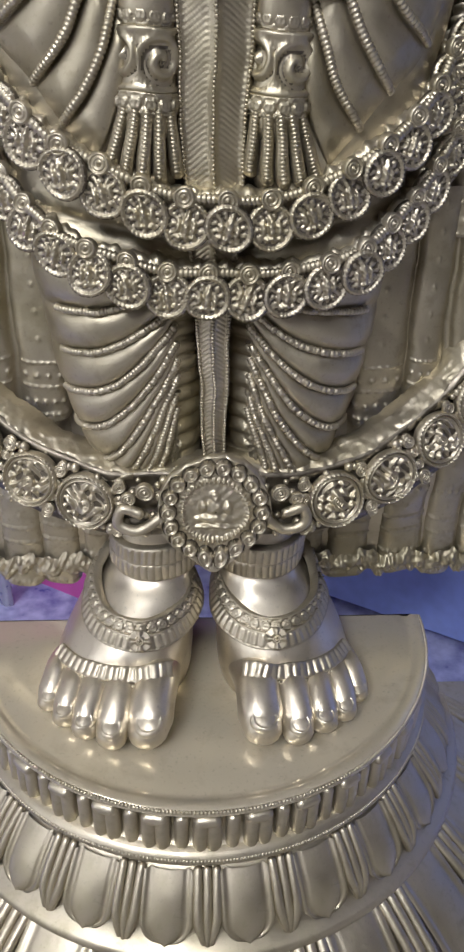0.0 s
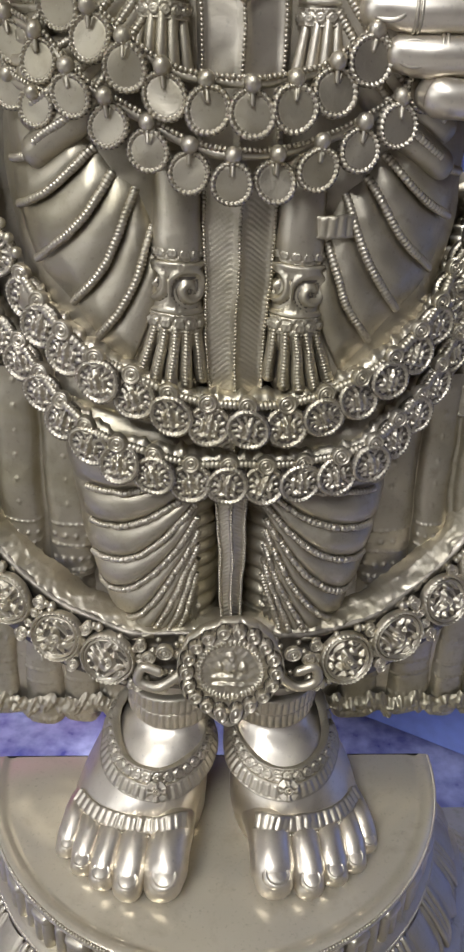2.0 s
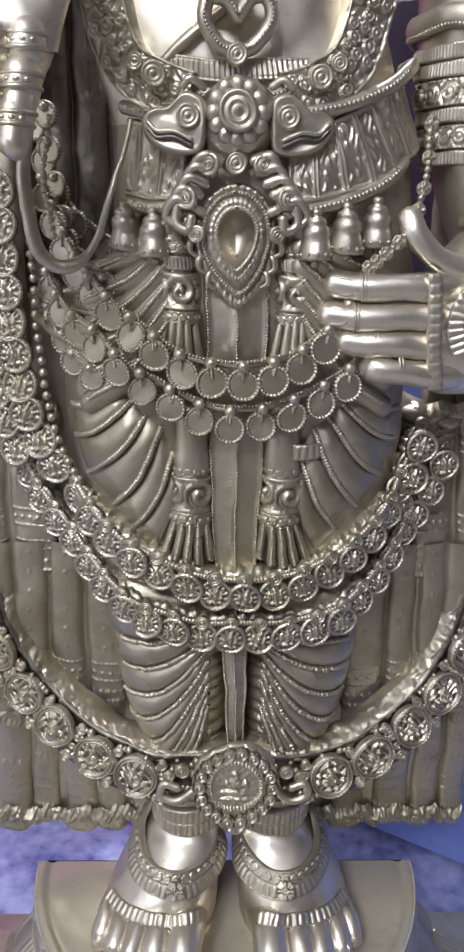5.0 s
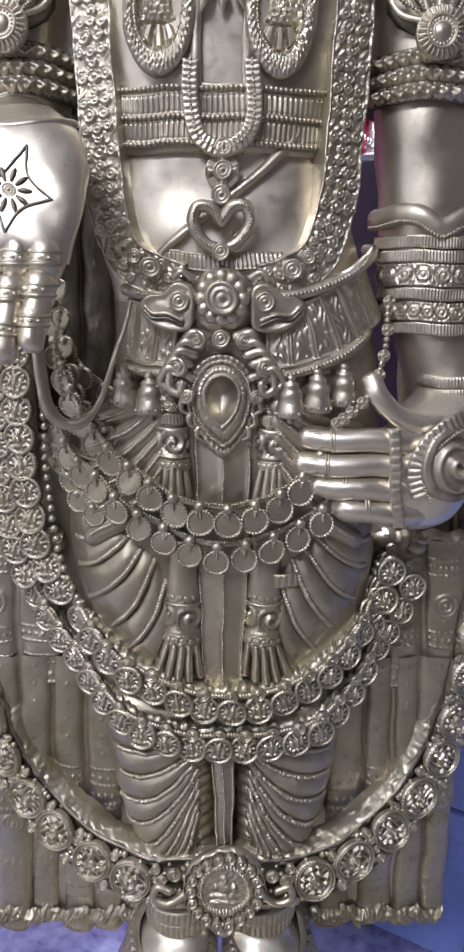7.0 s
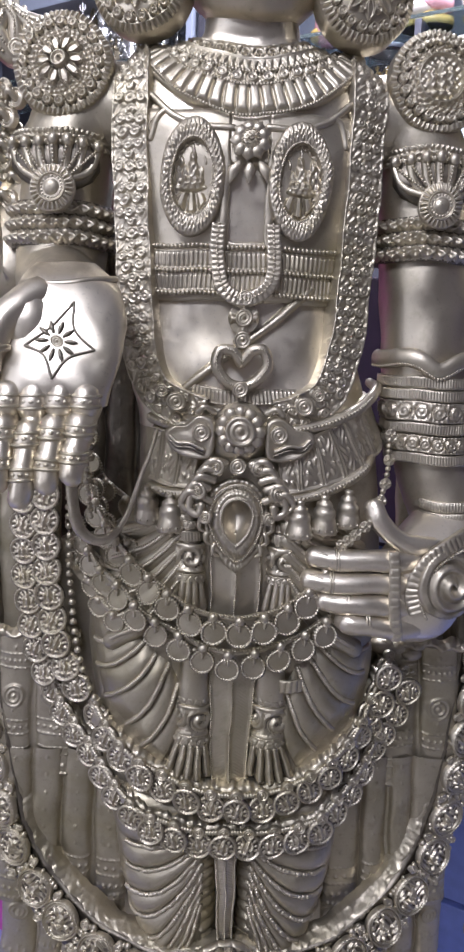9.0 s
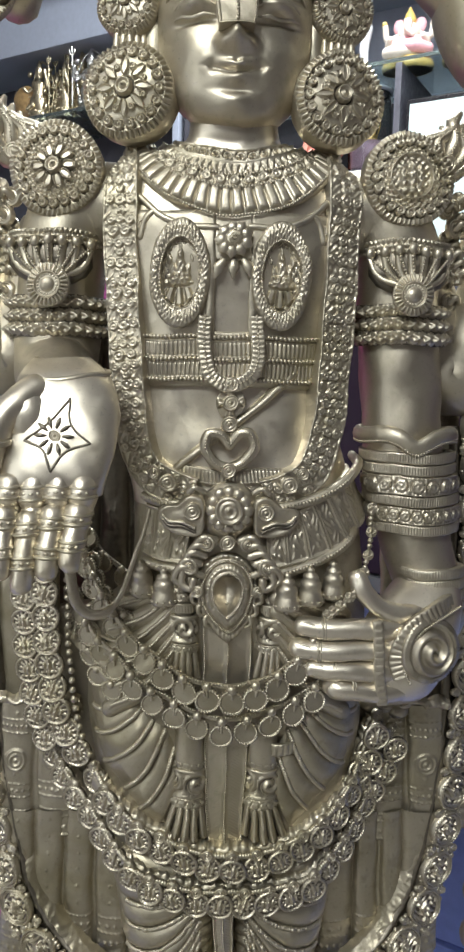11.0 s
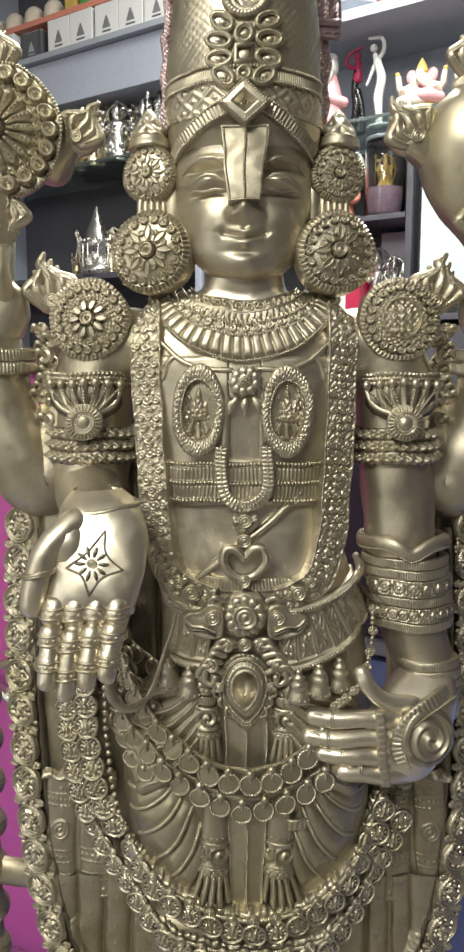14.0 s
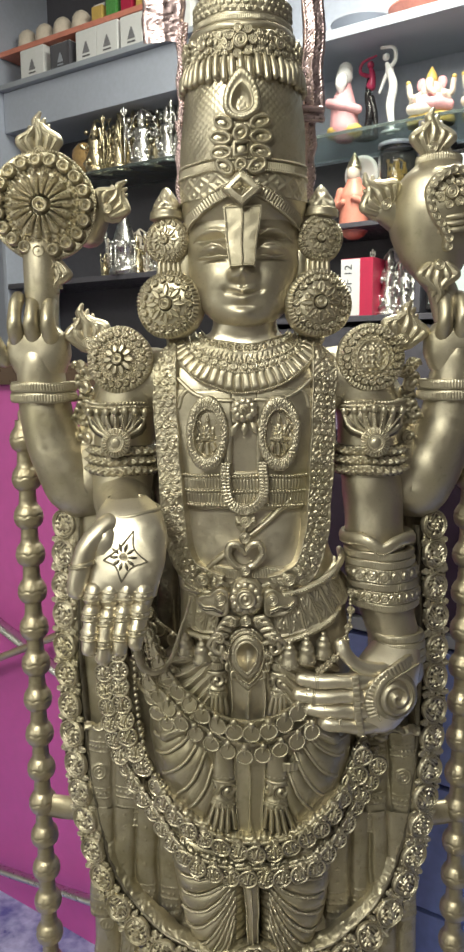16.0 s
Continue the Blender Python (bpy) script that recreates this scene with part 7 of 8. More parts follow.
ground_sheet.data.materials.append(SHEET)
tagged(ground_sheet, "blue and white mottled plastic sheet spread on the floor", "sheet")
# back wall set at an angle: local x runs along it, local y into it
WALL_TURN = -32.0
SHELF = pose(0.33, 2.31, 0, 0, 0, WALL_TURN)
slab("wall_north", -4.6, 3.4, 0.34, 0.44, 0, 2.9, WALL, "grey blue laminated wall behind the shelves", SHELF)


def on_shelf(x, y, z, turn=0.0):
    return SHELF @ pose(x, y, z, 0, 0, turn)


def fixed(name, m, label, category, group=""):
    ob = new(name)
    ob.empty_display_size = 0.05
    ob.matrix_basis = m
    return tagged(ob, label, category, group)


# ---- shelving ----
unit_l = fixed("display_rack", on_shelf(-1.16, 0, 0), "dark laminated display rack with glass shelves against the wall", "rack")
part("back_panel", box_mesh("back_panel", -0.62, 0.60, 0.325, 0.338, 1.05, 2.88), SHELFDARK, unit_l, "dark lining board")
part("side_panel", box_mesh("side_panel", -0.64, -0.615, 0.0, 0.336, 0.0, 2.88), WALL, unit_l)
part("side_panel", box_mesh("side_panel", 0.60, 0.625, 0.0, 0.336, 0.0, 2.88), WALL, unit_l)
for z, mat in ((2.485, RED), (2.338, PALEGREY), (1.893, GLASS), (1.460, SHELFDARK), (1.06, SHELFDARK)):
    thick = 0.022 if mat is not GLASS else 0.010
    part("shelf", box_mesh("shelf", -0.612, 0.598, 0.0 if mat is not RED else 0.02, 0.323, z - thick, z, 0.0015), mat if mat is not RED else CORAL, unit_l)
part("deep_shelf", box_mesh("deep_shelf", -0.612, 0.598, 0.03, 0.32, 2.14, 2.314, 0.004), WALL, unit_l, "grey blue box under the carton shelf")
part("lower_door", box_mesh("lower_door", -0.61, -0.01, 0.005, 0.03, 0.06, 1.03), SHELFDARK, unit_l)
part("lower_door", box_mesh("lower_door", 0.0, 0.596, 0.005, 0.03, 0.06, 1.03), SHELFDARK, unit_l)

unit_r = fixed("wall_rack", on_shelf(0.5, 0, 0), "grey blue open wall rack with a glass shelf", "rack")
part("side_panel", box_mesh("side_panel", -1.01, -0.985, 0.0, 0.336, 0.0, 2.88), SHELFDARK, unit_r)
part("side_panel", box_mesh("side_panel", 0.98, 1.005, 0.0, 0.336, 0.0, 2.88), WALL, unit_r)
part("ledge", box_mesh("ledge", -0.983, 0.978, -0.02, 0.334, 2.150, 2.182), PALEGREY, unit_r, "pale grey ledge board")
part("glass_shelf", box_mesh("glass_shelf", -0.983, 0.978, 0.0, 0.334, 1.853, 1.864, 0.001), GLASS, unit_r, "green edged glass shelf")
part("shelf", box_mesh("shelf", -0.983, -0.268, 0.0, 0.321, 1.545, 1.562), SHELFDARK, unit_r)
part("divider", box_mesh("divider", -0.266, -0.246, 0.0, 0.321, 1.250, 1.851), SHELFDARK, unit_r)
part("shelf", box_mesh("shelf", -0.983, 0.978, 0.0, 0.334, 1.228, 1.248), SHELFDARK, unit_r)
part("dark_lining", box_mesh("dark_lining", -0.983, 0.978, 0.322, 0.337, 0.05, 1.845), SHELFDARK, unit_r)
part("lower_door", box_mesh("lower_door", -0.98, 0.97, 0.01, 0.035, 0.06, 1.21), SHELFDARK, unit_r)

# ---- counter behind the statue, parallel to the racks ----
COUNTER = pose(-0.476, 0.985, 0, 0, 0, WALL_TURN)
counter = fixed("shop_counter", COUNTER, "magenta painted shop counter with a brown top", "counter")
part("front_panel", box_mesh("front_panel", -2.3, 0.455, 0.0, 0.02, 0.0, 1.065), PINK, counter, "magenta painted front panel")
part("counter_top", box_mesh("counter_top", -2.3, 0.455, -0.02, 0.42, 1.066, 1.10), material("brown_laminate", (0.10, 0.06, 0.04), 0.35, 0.0, 0.2, 5, 60, 0.04), counter, "brown laminate top")
part("end_panel", box_mesh("end_panel", 0.435, 0.455, 0.021, 0.40, 0.0, 1.065), PINK, counter)
cab = fixed("low_cabinet", COUNTER @ pose(0.462, 0.15, 0), "low cabinet with dark purple upper doors and blue drawers", "cabinet")
BLUE = material("blue_laminate", (0.25, 0.33, 0.74), 0.4, 0.0, 0.15, 4, 60, 0.04)
part("carcass", box_mesh("carcass", 0.0, 1.5, 0.022, 0.30, 0.0, 1.0), PURPLE, cab)
part("upper_door", box_mesh("upper_door", 0.0, 0.74, 0.0, 0.02, 0.705, 1.0), PURPLE, cab)
part("upper_door", box_mesh("upper_door", 0.745, 1.5, 0.0, 0.02, 0.705, 1.0), PURPLE, cab)
part("trim_bar", box_mesh("trim_bar", 0.0, 1.5, -0.008, 0.012, 0.683, 0.703), PALEGREY, cab, "pale grey trim bar")
for k in range(3):
    part("drawer", box_mesh("drawer", 0.0, 0.74, 0.0, 0.02, 0.02 + 0.22 * k, 0.232 + 0.22 * k), BLUE, cab)
    part("drawer", box_mesh("drawer", 0.745, 1.5, 0.0, 0.02, 0.02 + 0.22 * k, 0.232 + 0.22 * k), BLUE, cab)
# a folded stand leans on the counter
stand = fixed("folding_stand", COUNTER @ pose(0, -0.03, 0), "folded metal stand with crossed struts leaning on the counter", "stand")


def strut(a, b, r, mat):
    c = Clay()
    tube(c, [a, (np.array(a) + b) / 2, b], r, 10, 0.6)
    part("strut", c.mesh("strut"), mat, stand)


strut((-0.55, -0.004, 0.83), (0.30, -0.004, 0.52), 0.013, CHROME)
strut((-0.50, -0.018, 0.30), (0.34, -0.018, 0.70), 0.012, BRASS_B)
strut((-0.60, -0.004, 0.000), (0.36, -0.004, 0.152), 0.011, CHROME)
strut((-0.58, -0.020, 0.0), (-0.52, -0.020, 0.85), 0.011, CHROME)
strut((0.33, -0.022, 0.0), (0.31, -0.022, 0.74), 0.011, CHROME)


# ---- goods on the racks ----
def turned(name, prof, n=20, wob=0.0, seed=0):
    c = Clay()
    pr = np.asarray(prof, float)
    a = np.linspace(0, TAU, n, endpoint=False)
    r = pr[:, :1] * (1 + wob * np.sin(a * 5 + seed + pr[:, 1:2] * 60))
    c.grid(np.stack([r * np.cos(a), r * np.sin(a), np.repeat(pr[:, 1:2], n, 1)], -1), False, True)
    return c


def idol_mesh(h, seed):
    """A small standing idol as one plain mass: plinth, body, raised arms, head, tall crown, small arch."""
    rnd = random.Random(seed)
    w = h * rnd.uniform(0.17, 0.22)
    c = turned("idol", [(0.0, 0), (w * 1.1, 0), (w * 1.1, h * 0.05), (w * 0.8, h * 0.08), (w * 0.95, h * 0.12), (w * 0.75, h * 0.18), (w * 0.85, h * 0.32), (w * 0.55, h * 0.46), (w * 0.75, h * 0.58), (w * 0.62, h * 0.64), (w * 0.24, h * 0.67),
                        (w * 0.36, h * 0.72), (w * 0.34, h * 0.77), (w * 0.40, h * 0.79), (w * 0.26, h * 0.88), (w * 0.12, h * 0.96), (0.0, h)], 18, 0.10, seed)
    for s in (-1, 1):
        tube(c, spline([(s * w * 0.6, 0, h * 0.60), (s * w * 1.2, -w * 0.2, h * 0.50), (s * w * rnd.uniform(1.0, 1.5), -w * 0.5, h * rnd.uniform(0.55, 0.78))], 5), w * 0.17, 8)
        bead(c, (s * w * 1.15, 0, h * 0.80), w * 0.26)
        tube(c, spline([(s * w * 0.9, w * 0.4, h * 0.08), (s * w * 1.35, w * 0.4, h * 0.5), (s * w * 0.8, w * 0.4, h * 0.86), (0, w * 0.4, h * 1.0)], 6), w * 0.09, 6)
    for k in range(10):
        a = TAU * k / 10
        bead(c, (w * 0.9 * math.cos(a), w * 0.9 * math.sin(a), h * 0.135), w * 0.16)
    for k in range(16):
        a, zz_ = rnd.uniform(0, TAU), rnd.uniform(0.15, 0.62)
        r_ = w * rnd.uniform(0.8, 1.15)
        bead(c, (r_ * math.cos(a), r_ * math.sin(a), h * zz_), w * rnd.uniform(0.12, 0.24), (1, 1, rnd.uniform(0.8, 2.0)))
    sx_ = rnd.choice((-1, 1)) * w * 1.45
    tube(c, [(sx_, -w * 0.3, h * 0.1), (sx_ * 0.98, -w * 0.3, h * 0.88)], w * 0.055, 6)
    for d in (-1, 0, 1):
        tube(c, [(sx_ * 0.98, -w * 0.3, h * 0.86), (sx_ + d * w * 0.22, -w * 0.3, h * 0.92), (sx_ + d * w * 0.2, -w * 0.3, h * (1.0 - 0.03 * abs(d)))], w * 0.06, 6)
    return c.mesh("idol")


def idol(x, y, z, h, seed, mat, label):
    ob = new("small_idol", idol_mesh(h, seed))
    ob.data.materials.append(mat)
    ob.matrix_basis = on_shelf(x, y, z, random.Random(seed).uniform(-25, 25))
    return tagged(ob, label, "idol", "small idols on the racks")


for k in range(13):
    x = -1.245 + 0.044 * k
    gold = k < 5 or k == 7
    idol(x, 0.07 + 0.05 * (k % 3), 1.893, 1.15 * (0.20, 0.17, 0.23, 0.18, 0.22, 0.25, 0.20, 0.17, 0.24, 0.19, 0.22, 0.21, 0.18)[k], 40 + k, GOLD if gold else SILVER,
         "small bright gilt idol on a glass shelf" if gold else "small silver plated idol on a glass shelf")
for k in range(9):
    x = -1.22 + 0.060 * k
    idol(x, 0.22, 1.893, 0.26 + 0.05 * (k % 3), 70 + k, SILVER if k % 3 else GOLD, "small metal idol at the back of a glass shelf")
for k in range(17):
    x = -1.22 + 0.031 * k
    idol(x, 0.08 + 0.05 * (k % 2), 1.460, 0.105 + 0.032 * ((k * 7) % 4), 100 + k, (GOLD, SILVER, CREAM)[k % 3], "small metal idol on a dark shelf")
for k in range(3):
    idol(-1.86 + 0.05 * k, 0.12, 1.893, 0.20, 130 + k, GOLD, "small gilt idol on a side shelf")
side_shelf = new("side_shelf", box_mesh("side_shelf", -0.2, 0.2, 0, 0.3, -0.02, 0))
side_shelf.data.materials.append(SHELFDARK)
side_shelf.matrix_basis = on_shelf(-2.01, 0.035, 1.893)
tagged(side_shelf, "dark narrow shelf fixed to the wall", "shelf")
# silver temple among them
c = turned("t", [(0, 0), (0.045, 0), (0.045, 0.02), (0.038, 0.025), (0.036, 0.07), (0.042, 0.075), (0.034, 0.10), (0.024, 0.13), (0.012, 0.16), (0.003, 0.185), (0, 0.19)], 8)
for k in range(8):
    a = TAU * k / 8
    tube(c, [(0.04 * math.cos(a), 0.04 * math.sin(a), 0.0), (0.04 * math.cos(a), 0.04 * math.sin(a), 0.08)], 0.004, 6)
    bead(c, (0.036 * math.cos(a), 0.036 * math.sin(a), 0.092), 0.007)
temple = new("miniature_temple", c.mesh("miniature_temple"))
temple.data.materials.append(SILVER)
temple.matrix_basis = on_shelf(-1.075, 0.05, 1.460) @ Matrix.Scale(1.45, 4)
tagged(temple, "miniature silver temple on a dark shelf", "ornament")
# wrapped parcel
c = Clay()
g = [(math.cos(a) * (1 + 0.2 * math.sin(3 * a + b * 3)) * math.cos(b), math.sin(a) * math.cos(b) * 0.7, math.sin(b)) for b in np.linspace(-1.5, 1.5, 12) for a in np.linspace(0, TAU, 20, endpoint=False)]
c.grid(np.array(g).reshape(12, 20, 3) * [0.065, 0.05, 0.075] + [0, 0, 0.075], False, True)
parcel = new("wrapped_parcel", c.mesh("wrapped_parcel"))
parcel.data.materials.append(material("amber_cellophane", (0.42, 0.27, 0.12), 0.15, 0.0, 0.25, 20, 80, 0.3, coat=0.6))
parcel.matrix_basis = on_shelf(-1.33, 0.08, 1.893)
tagged(parcel, "crumpled amber cellophane parcel on a glass shelf", "parcel")


def carton(x0, x1, z, h, prints, depth=0.12, dark=False):
    w = x1 - x0
    th = fixed("carton", on_shelf((x0 + x1) / 2, 0.012, z), "dark framed picture carton on the shelf" if dark else "white cardboard carton with grey printed motif", "carton", "cartons on the shelf")
    card = part("body", box_mesh("body", -w / 2, w / 2, 0, depth, 0, h, 0.0015), CARTON if not dark else INK, th)
    part("flap", box_mesh("flap", -w / 2 + 0.003, w / 2 - 0.003, 0.004, depth - 0.004, h + 0.0005, h + 0.003, 0.0008), CARTON, card)
    for k in range(prints):
        cx = (k + 0.5) / prints * w - w / 2
        c = Clay()
        prof = np.array([(0.0, 0.62), (0.04, 0.60), (0.05, 0.54), (0.09, 0.48), (0.12, 0.38), (0.16, 0.30), (0.17, 0.24), (0.0, 0.24)]) * h
        pts = np.concatenate([prof * [1, 1], prof[::-1] * [-1, 1]])
        n = len(prof)
        c.grid(np.stack([np.stack([cx + prof[:, 0], np.full(n, -0.0012), prof[:, 1]], 1), np.stack([cx - prof[:, 0], np.full(n, -0.0012), prof[:, 1]], 1)]))
        part("print", c.mesh("print", False), PALEGREY if dark else material("grey_ink", (0.22, 0.22, 0.25), 0.7, 0, 0.2, 60, 200, 0), card)
        part("print", box_mesh("print", cx - 0.18 * h, cx + 0.18 * h, -0.0014, -0.0004, 0.12 * h, 0.17 * h, 0), INK if not dark else PALEGREY, card)
    if dark:
        for x in (-w / 2, w / 2 - 0.008):
            part("frame_bar", box_mesh("frame_bar", x, x + 0.008, -0.004, 0.0, 0, h, 0.001), SHELFDARK, card)


carton(-1.625, -1.478, 2.338, 0.118, 1)
carton(-1.432, -1.318, 2.338, 0.100, 1, dark=True)
carton(-1.280, -1.165, 2.338, 0.118, 1)
carton(-1.162, -1.047, 2.338, 0.118, 1)
carton(-1.030, -0.915, 2.338, 0.116, 1)
carton(-0.912, -0.798, 2.338, 0.116, 1)
carton(-0.790, -0.676, 2.338, 0.112, 1)
# domed pink stands and packets above
for k in range(4):
    x = -1.70 + 0.115 * k
    th = fixed("domed_stand", on_shelf(x, 0.13, 2.485), "cream domed ornament on a pink round stand", "ornament", "domed ornaments")
    part("stand", turned("s", [(0, 0), (0.052, 0), (0.054, 0.02), (0.050, 0.03), (0.0, 0.03)], 24).mesh("stand"), PINKRESIN, th)
    part("dome", turned("d", [(0.046, 0.03), (0.047, 0.05), (0.040, 0.085), (0.026, 0.105), (0.008, 0.115), (0.0, 0.118)], 24, 0.04).mesh("dome"), CREAM, th)
for k in range(7):
    mat = (YELLOW, material("green_packet", (0.10, 0.36, 0.10), 0.3, 0, 0.1, 20, 90, 0.05, coat=0.4), RED, YELLOW, PINKRESIN, RED, YELLOW)[k]
    th = fixed("packet", on_shelf(-1.22 + 0.082 * k, 0.10, 2.485), "small glossy coloured packet standing on a shelf", "packet", "coloured packets")
    part("body", box_mesh("body", -0.030, 0.030, -0.02, 0.02, 0, 0.085 + 0.015 * (k % 3), 0.004), mat, th)
    part("seal", box_mesh("seal", -0.030, 0.030, -0.004, 0.004, 0.0855 + 0.015 * (k % 3), 0.097 + 0.015 * (k % 3), 0.001), CARTON, th)


def statue_of(name, parts, m, label, mats):
    """A painted figurine as one mesh with a colour for each mass."""
    c = Clay()
    idx = []
    for fn, slot in parts:
        a = sum(len(f) for f in c.f)
        fn(c)
        idx += [slot] * (sum(len(f) for f in c.f) - a)
    ob = new(name, c.mesh(name))
    for mt in mats:
        ob.data.materials.append(mt)
    if len(idx) == len(ob.data.polygons):
        ob.data.polygons.foreach_set("material_index", np.array(idx, np.int32))
    ob.matrix_basis = m
    return tagged(ob, label, "figurine")


def blob(at, r, sq=(1, 1, 1)):
    return lambda c: bead(c, at, r, sq, True)


def limb(pts, r):
    return lambda c: tube(c, spline(pts, 6), np.interp(np.linspace(0, 1, 6 * (len(pts) - 1) + 1), np.linspace(0, 1, len(r)), r), 12)


def seated(m, label, w=1.0):
    """A seated many-armed figurine, broad and rounded."""
    p = [(lambda c: c.grid(np.array([[(0.075 * k * math.cos(a), 0.05 * k * math.sin(a), z) for a in np.linspace(0, TAU, 24, endpoint=False)] for k, z in ((0.1, 0), (1, 0), (1.05, 0.012), (1, 0.024), (0.1, 0.026))]), False, True), 2),
         (blob((0, 0, 0.062), 0.046, (1.25, 0.9, 0.8)), 1), (blob((0, -0.004, 0.098), 0.036, (1.0, 0.9, 0.9)), 0), (limb([(-0.06, -0.02, 0.045), (-0.02, -0.045, 0.038), (0.03, -0.03, 0.045)], [0.018, 0.020, 0.016]), 0),
         (limb([(0.06, -0.02, 0.045), (0.02, -0.045, 0.05), (-0.03, -0.035, 0.05)], [0.018, 0.020, 0.016]), 1), (limb([(0.0, -0.035, 0.118), (0.004, -0.046, 0.095), (0.018, -0.046, 0.080)], [0.014, 0.010, 0.007]), 0),
         (blob((-0.032, 0, 0.122), 0.020, (0.9, 0.35, 1.1)), 1), (blob((0.032, 0, 0.122), 0.020, (0.9, 0.35, 1.1)), 1), (limb([(0, -0.004, 0.135), (0, -0.004, 0.150), (0, -0.004, 0.170)], [0.020, 0.015, 0.004]), 2)]
    for s in (-1, 1):
        p += [(limb([(s * 0.034, 0, 0.092), (s * 0.064, -0.006, 0.085), (s * 0.072, -0.012, 0.122)], [0.012, 0.010, 0.009]), 0), (limb([(s * 0.034, 0, 0.086), (s * 0.058, -0.02, 0.064), (s * 0.05, -0.04, 0.075)], [0.011, 0.010, 0.009]), 0), (blob((s * 0.074, -0.014, 0.130), 0.008), 2)]
    return statue_of("seated_figurine", p, m, label, (CREAM, PINKRESIN, YELLOW))


seated(on_shelf(0.238, 0.10, 1.864, 8), "cream and pink painted seated figurine on the glass shelf")
seated(on_shelf(0.420, 0.10, 1.864, -6), "pale pink and yellow seated figurine on the glass shelf")
# robed pink figurine on a yellow cushion
statue_of("robed_figurine", [(blob((0, 0, 0.028), 0.06, (1.1, 0.8, 0.45)), 2), (limb([(0, 0, 0.04), (0.0, -0.01, 0.11), (0, 0, 0.17)], [0.052, 0.044, 0.024]), 1), (limb([(-0.05, -0.02, 0.12), (0, -0.05, 0.10), (0.055, -0.02, 0.085)], [0.016, 0.018, 0.016]), 1),
                             (blob((0, -0.005, 0.205), 0.032, (0.9, 0.9, 1.1)), 0), (blob((0, 0.004, 0.228), 0.026), 0), (limb([(0, -0.03, 0.19), (0, -0.04, 0.165), (0, -0.036, 0.14)], [0.022, 0.020, 0.008]), 0)],
          on_shelf(-0.075, 0.10, 1.864, 5), "pink robed white-haired figurine on a yellow cushion", (WHITERESIN, PINKRESIN, YELLOW))
# slender pair of dancers
statue_of("dancer_figurine", [(blob((0, 0, 0.008), 0.035, (1.3, 0.8, 0.25)), 0), (limb([(-0.005, 0, 0.01), (0.010, 0, 0.08), (0.002, 0, 0.14), (0.012, 0, 0.19)], [0.010, 0.015, 0.012, 0.014]), 0), (limb([(0.012, 0, 0.13), (0.03, 0, 0.07), (0.034, 0, 0.012)], [0.014, 0.010, 0.007]), 0),
                              (limb([(0.012, 0, 0.17), (0.016, 0, 0.205), (0.012, 0, 0.225)], [0.017, 0.012, 0.008]), 1), (blob((0.010, 0, 0.240), 0.013), 1), (limb([(0.0, 0, 0.205), (-0.028, 0, 0.222), (-0.02, 0, 0.252), (0.03, 0, 0.265)], [0.008, 0.006, 0.005, 0.004]), 1)],
          on_shelf(-0.008, 0.14, 1.864, 0), "slender black and crimson dancer figurine with a raised arm", (BLACKRESIN, CRIMSON))
statue_of("dancer_figurine", [(blob((0.006, 0, 0.006), 0.030, (1.3, 0.8, 0.22)), 0), (limb([(0.012, 0, 0.008), (0.004, 0, 0.08), (0.014, 0, 0.14), (0.0, 0, 0.19)], [0.009, 0.015, 0.015, 0.013]), 0), (limb([(0.0, 0, 0.19), (-0.010, 0, 0.215)], [0.014, 0.008]), 0), (blob((-0.014, 0, 0.237), 0.0125), 0),
                              (limb([(0.0, 0, 0.20), (0.020, 0, 0.225), (0.012, 0, 0.262), (-0.03, 0, 0.270)], [0.008, 0.007, 0.006, 0.005]), 0), (limb([(-0.006, 0, 0.195), (-0.022, 0, 0.16), (-0.036, 0, 0.13)], [0.007, 0.006, 0.004]), 0)],
          on_shelf(0.090, 0.10, 1.864, 0), "slender glossy white dancer figurine with a raised arm", (WHITERESIN,))
# painted bust with a halo
statue_of("haloed_figurine", [(limb([(0, 0, 0.0), (0, 0, 0.05), (0, 0, 0.10), (0, 0, 0.145)], [0.052, 0.050, 0.050, 0.028]), 1), (limb([(-0.05, 0, 0.12), (-0.06, -0.01, 0.07), (-0.02, -0.045, 0.075)], [0.017, 0.015, 0.012]), 1), (limb([(0.05, 0, 0.12), (0.06, -0.01, 0.07), (0.02, -0.045, 0.085)], [0.017, 0.015, 0.012]), 1),
                              (blob((0, -0.008, 0.175), 0.028, (0.85, 0.9, 1.1)), 0), (limb([(0, -0.002, 0.195), (0, 0, 0.215), (0, 0, 0.243)], [0.026, 0.020, 0.004]), 2),
                              (lambda c: c.grid(np.array([[(0.012 + k * math.cos(a), 0.034 + dy, 0.178 + k * math.sin(a)) for a in np.linspace(0, TAU, 40, endpoint=False)] for k, dy in ((0.004, -0.004), (0.045, -0.004), (0.048, -0.008), (0.062, -0.008), (0.064, -0.002), (0.060, 0.006), (0.004, 0.006))]), False, True), 3)],
          on_shelf(-0.025, 0.08, 1.562, 0), "coral robed figurine with a gilt crown and white halo", (CREAM, CORAL, GOLD, WHITERESIN))
# glass jar with a gilt piece inside
jar = fixed("glass_jar", on_shelf(0.125, 0.10, 1.562) @ Matrix.Scale(1.08, 4), "clear glass jar with a lid on a dark shelf", "jar")
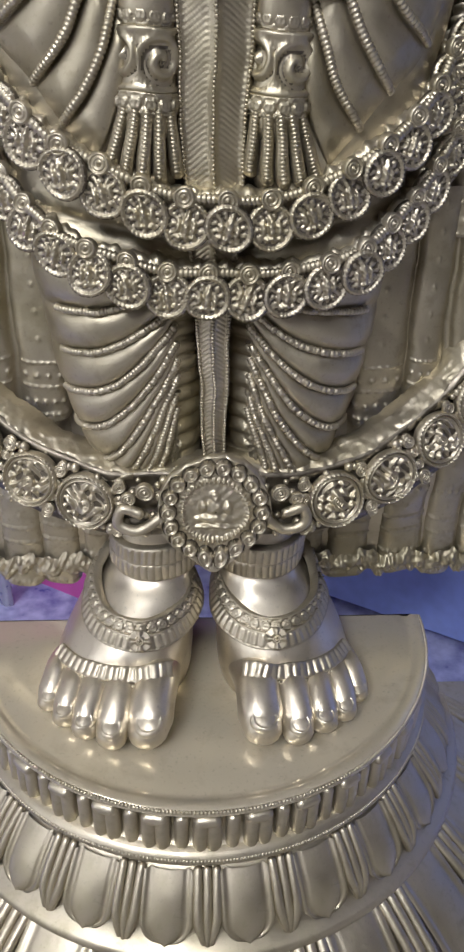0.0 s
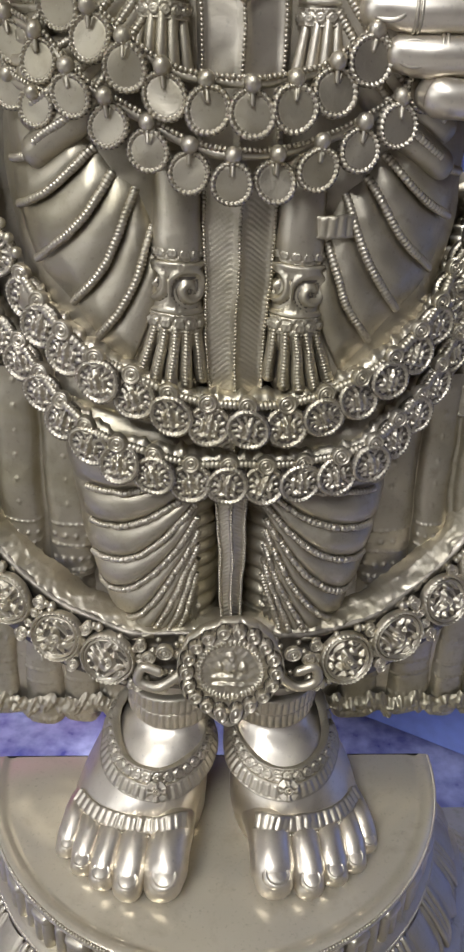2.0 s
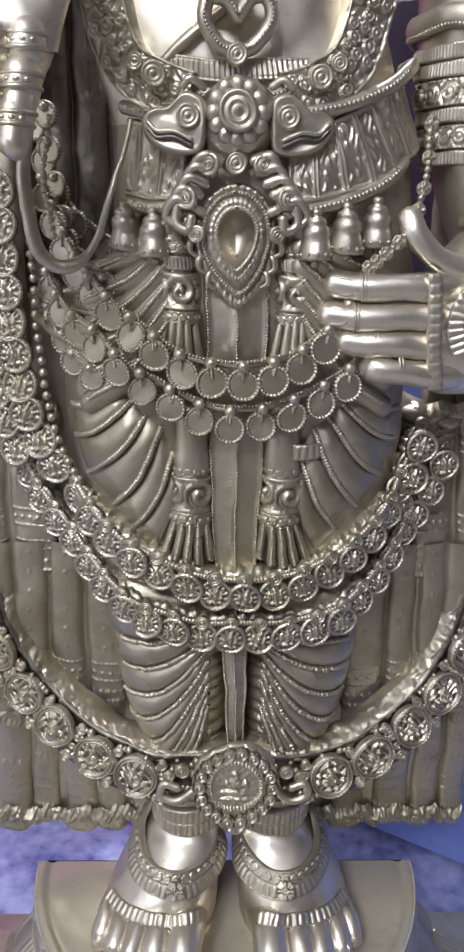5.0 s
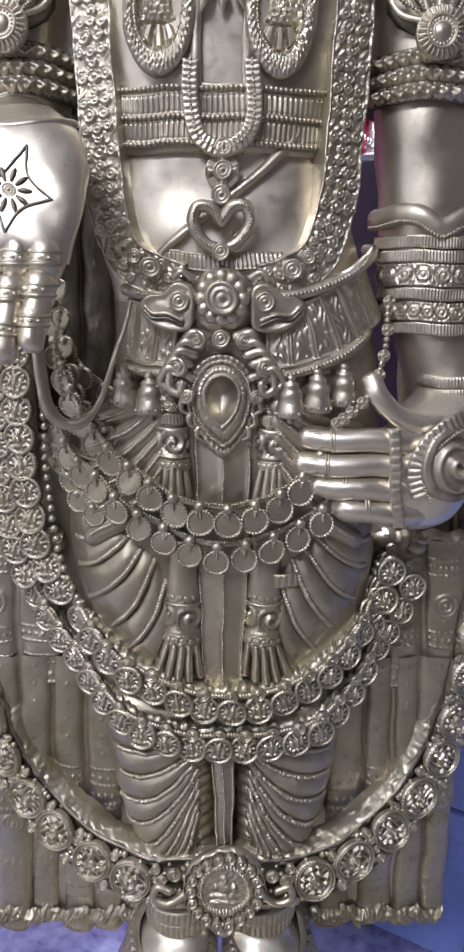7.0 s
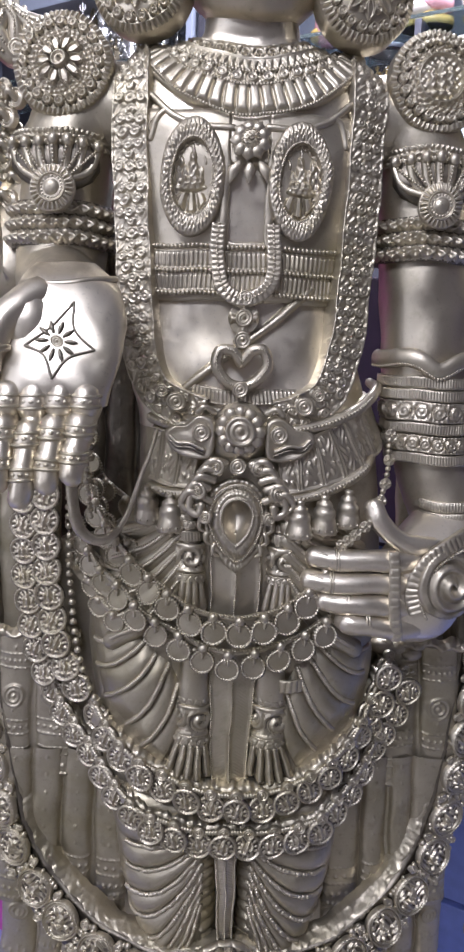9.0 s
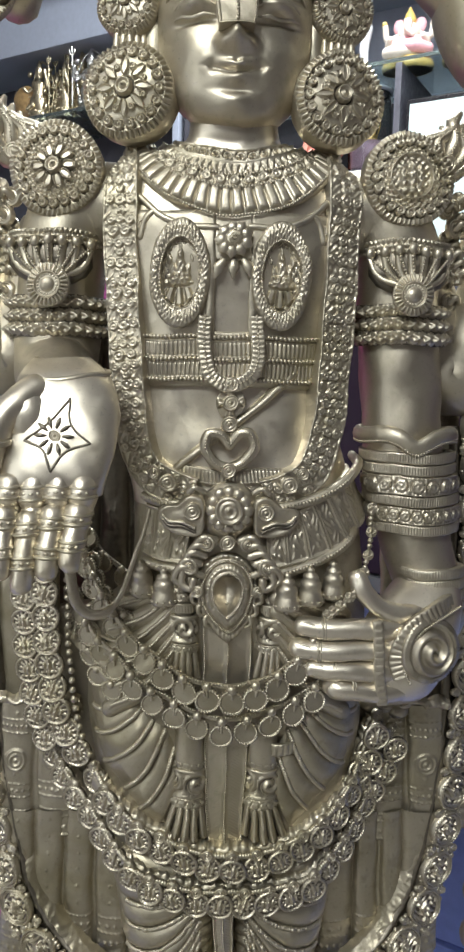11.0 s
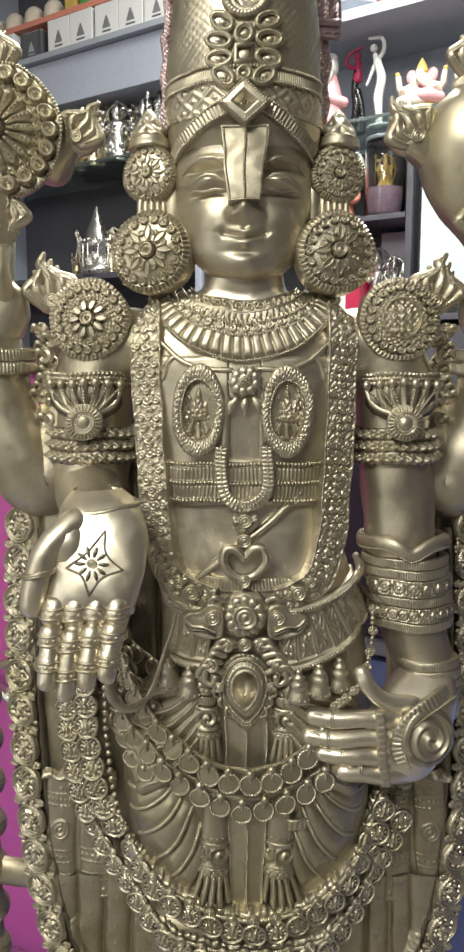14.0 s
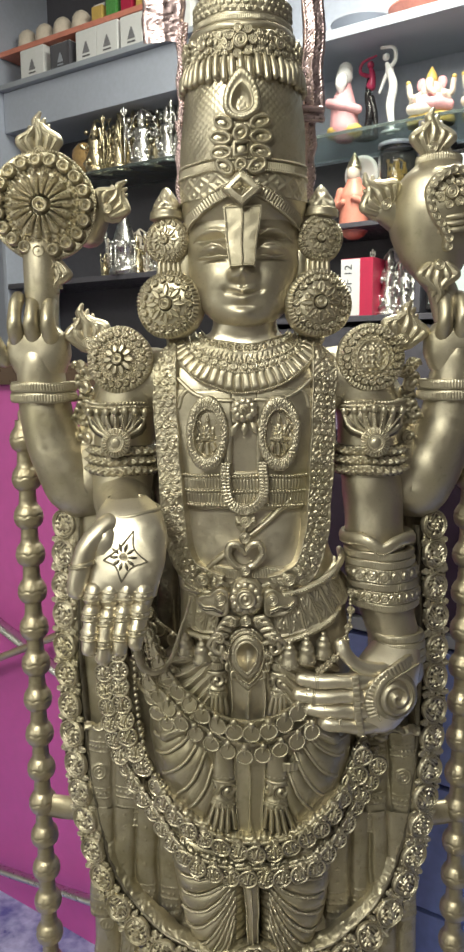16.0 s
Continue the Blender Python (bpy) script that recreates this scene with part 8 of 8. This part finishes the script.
part("glass", turned("g", [(0.0, 0.002), (0.056, 0.002), (0.060, 0.01), (0.060, 0.20), (0.055, 0.215), (0.057, 0.225), (0.054, 0.225), (0.052, 0.212), (0.056, 0.198), (0.056, 0.012), (0.0, 0.008)], 32).mesh("glass"), CLEAR, jar, "clear glass body")
part("lid", turned("l", [(0.0, 0.240), (0.050, 0.240), (0.060, 0.236), (0.061, 0.226), (0.0, 0.226)], 32).mesh("lid"), PALEGREY, jar, "pale grey lid")
part("contents", turned("c", [(0.0, 0.010), (0.052, 0.010), (0.053, 0.02), (0.053, 0.085), (0.048, 0.09), (0.0, 0.09)], 28).mesh("contents"), material("mauve_packing", (0.36, 0.24, 0.33), 0.6, 0, 0.25, 40, 150, 0.2), jar, "mauve packing in the lower half")
inner = new("small_idol", idol_mesh(0.11, 300))
inner.data.materials.append(YELLOW)
inner.matrix_basis = on_shelf(0.125, 0.10, 1.660)
tagged(inner, "small yellow idol inside a glass jar", "idol", "small idols on the racks")
# red and white incense carton
red = fixed("incense_carton", on_shelf(0.018, 0.02, 1.248), "red and white carton with black printing on the shelf", "carton")
red_body = part("body", box_mesh("body", -0.060, 0.060, 0, 0.10, 0, 0.196, 0.0015), RED, red, "red cardboard body")
panel_label = part("label", box_mesh("label", -0.0595, 0.012, -0.0016, -0.0002, 0.002, 0.194, 0.0004), CARTON, red_body, "white label panel")
fc = bpy.data.curves.new("writing", "FONT")
fc.body, fc.size, fc.align_x, fc.align_y, fc.extrude = "OF 12", 0.040, "CENTER", "CENTER", 0.0003
tmp = bpy.data.objects.new("writing", fc)
scene.collection.objects.link(tmp)
bpy.context.view_layer.update()
wm = bpy.data.meshes.new_from_object(tmp.evaluated_get(bpy.context.evaluated_depsgraph_get()))
bpy.data.objects.remove(tmp)
part("writing", wm, INK, panel_label, "black printed words", pose(-0.030, -0.0024, 0.125, 90, -90, 0))
# silver trinkets beside it
for k in range(4):
    idol(0.105 + 0.03 * k, 0.10, 1.248, (0.23, 0.16, 0.20, 0.18)[k], 400 + k, SILVER if k != 2 else CHROME, "small silver plated idol beside the carton")
# tall pale panel on the rack; part of its brightness is added emission
screen = fixed("pale_panel", on_shelf(0.262, 0.03, 1.248), "tall black framed pale panel standing on the rack", "screen")
GLOW = bpy.data.materials.new("glowing_panel")
GLOW.use_nodes = True
GLOW.node_tree.nodes["Principled BSDF"].inputs["Base Color"].default_value = (0.5, 0.6, 0.6, 1)
GLOW.node_tree.nodes["Principled BSDF"].inputs["Emission Color"].default_value = (0.72, 0.88, 0.90, 1)
GLOW.node_tree.nodes["Principled BSDF"].inputs["Emission Strength"].default_value = 0.13
bezel = part("bezel", box_mesh("bezel", 0.0, 0.40, 0.003, 0.03, 0.012, 0.505, 0.003), BLACKRESIN, screen)
part("panel", box_mesh("panel", 0.012, 0.388, 0.0, 0.0028, 0.03, 0.490, 0), GLOW, bezel, "pale blue panel with an added glow")
part("foot", box_mesh("foot", 0.08, 0.32, -0.02, 0.10, 0.0, 0.012, 0.003), BLACKRESIN, screen)
box = new("storage_box", box_mesh("storage_box", -0.058, 0.058, 0, 0.14, 0, 0.285, 0.003))
box.data.materials.append(material("lilac_grey_card", (0.42, 0.38, 0.46), 0.6, 0, 0.1, 6, 80, 0.05))
box.matrix_basis = on_shelf(0.150, 0.165, 1.248)
tagged(box, "tall lilac grey card box on the dark shelf", "box")
# dish on the ledge
for x in (-0.02, 0.19, 0.40):
    dish = new("shallow_dish", turned("dish", [(0.0, 0.008), (0.035, 0.006), (0.036, 0.0), (0.045, 0.0), (0.050, 0.010), (0.105, 0.045), (0.110, 0.050), (0.106, 0.052), (0.05, 0.018), (0.0, 0.014)], 40).mesh("shallow_dish"))
    dish.data.materials.append(PALEGREY if x < 0.1 else CORAL)
    dish.matrix_basis = on_shelf(x, 0.12, 2.182)
    tagged(dish, "shallow grey round dish on the ledge" if x < 0.1 else "shallow reddish round dish on the ledge", "dish", "dishes on the ledge")
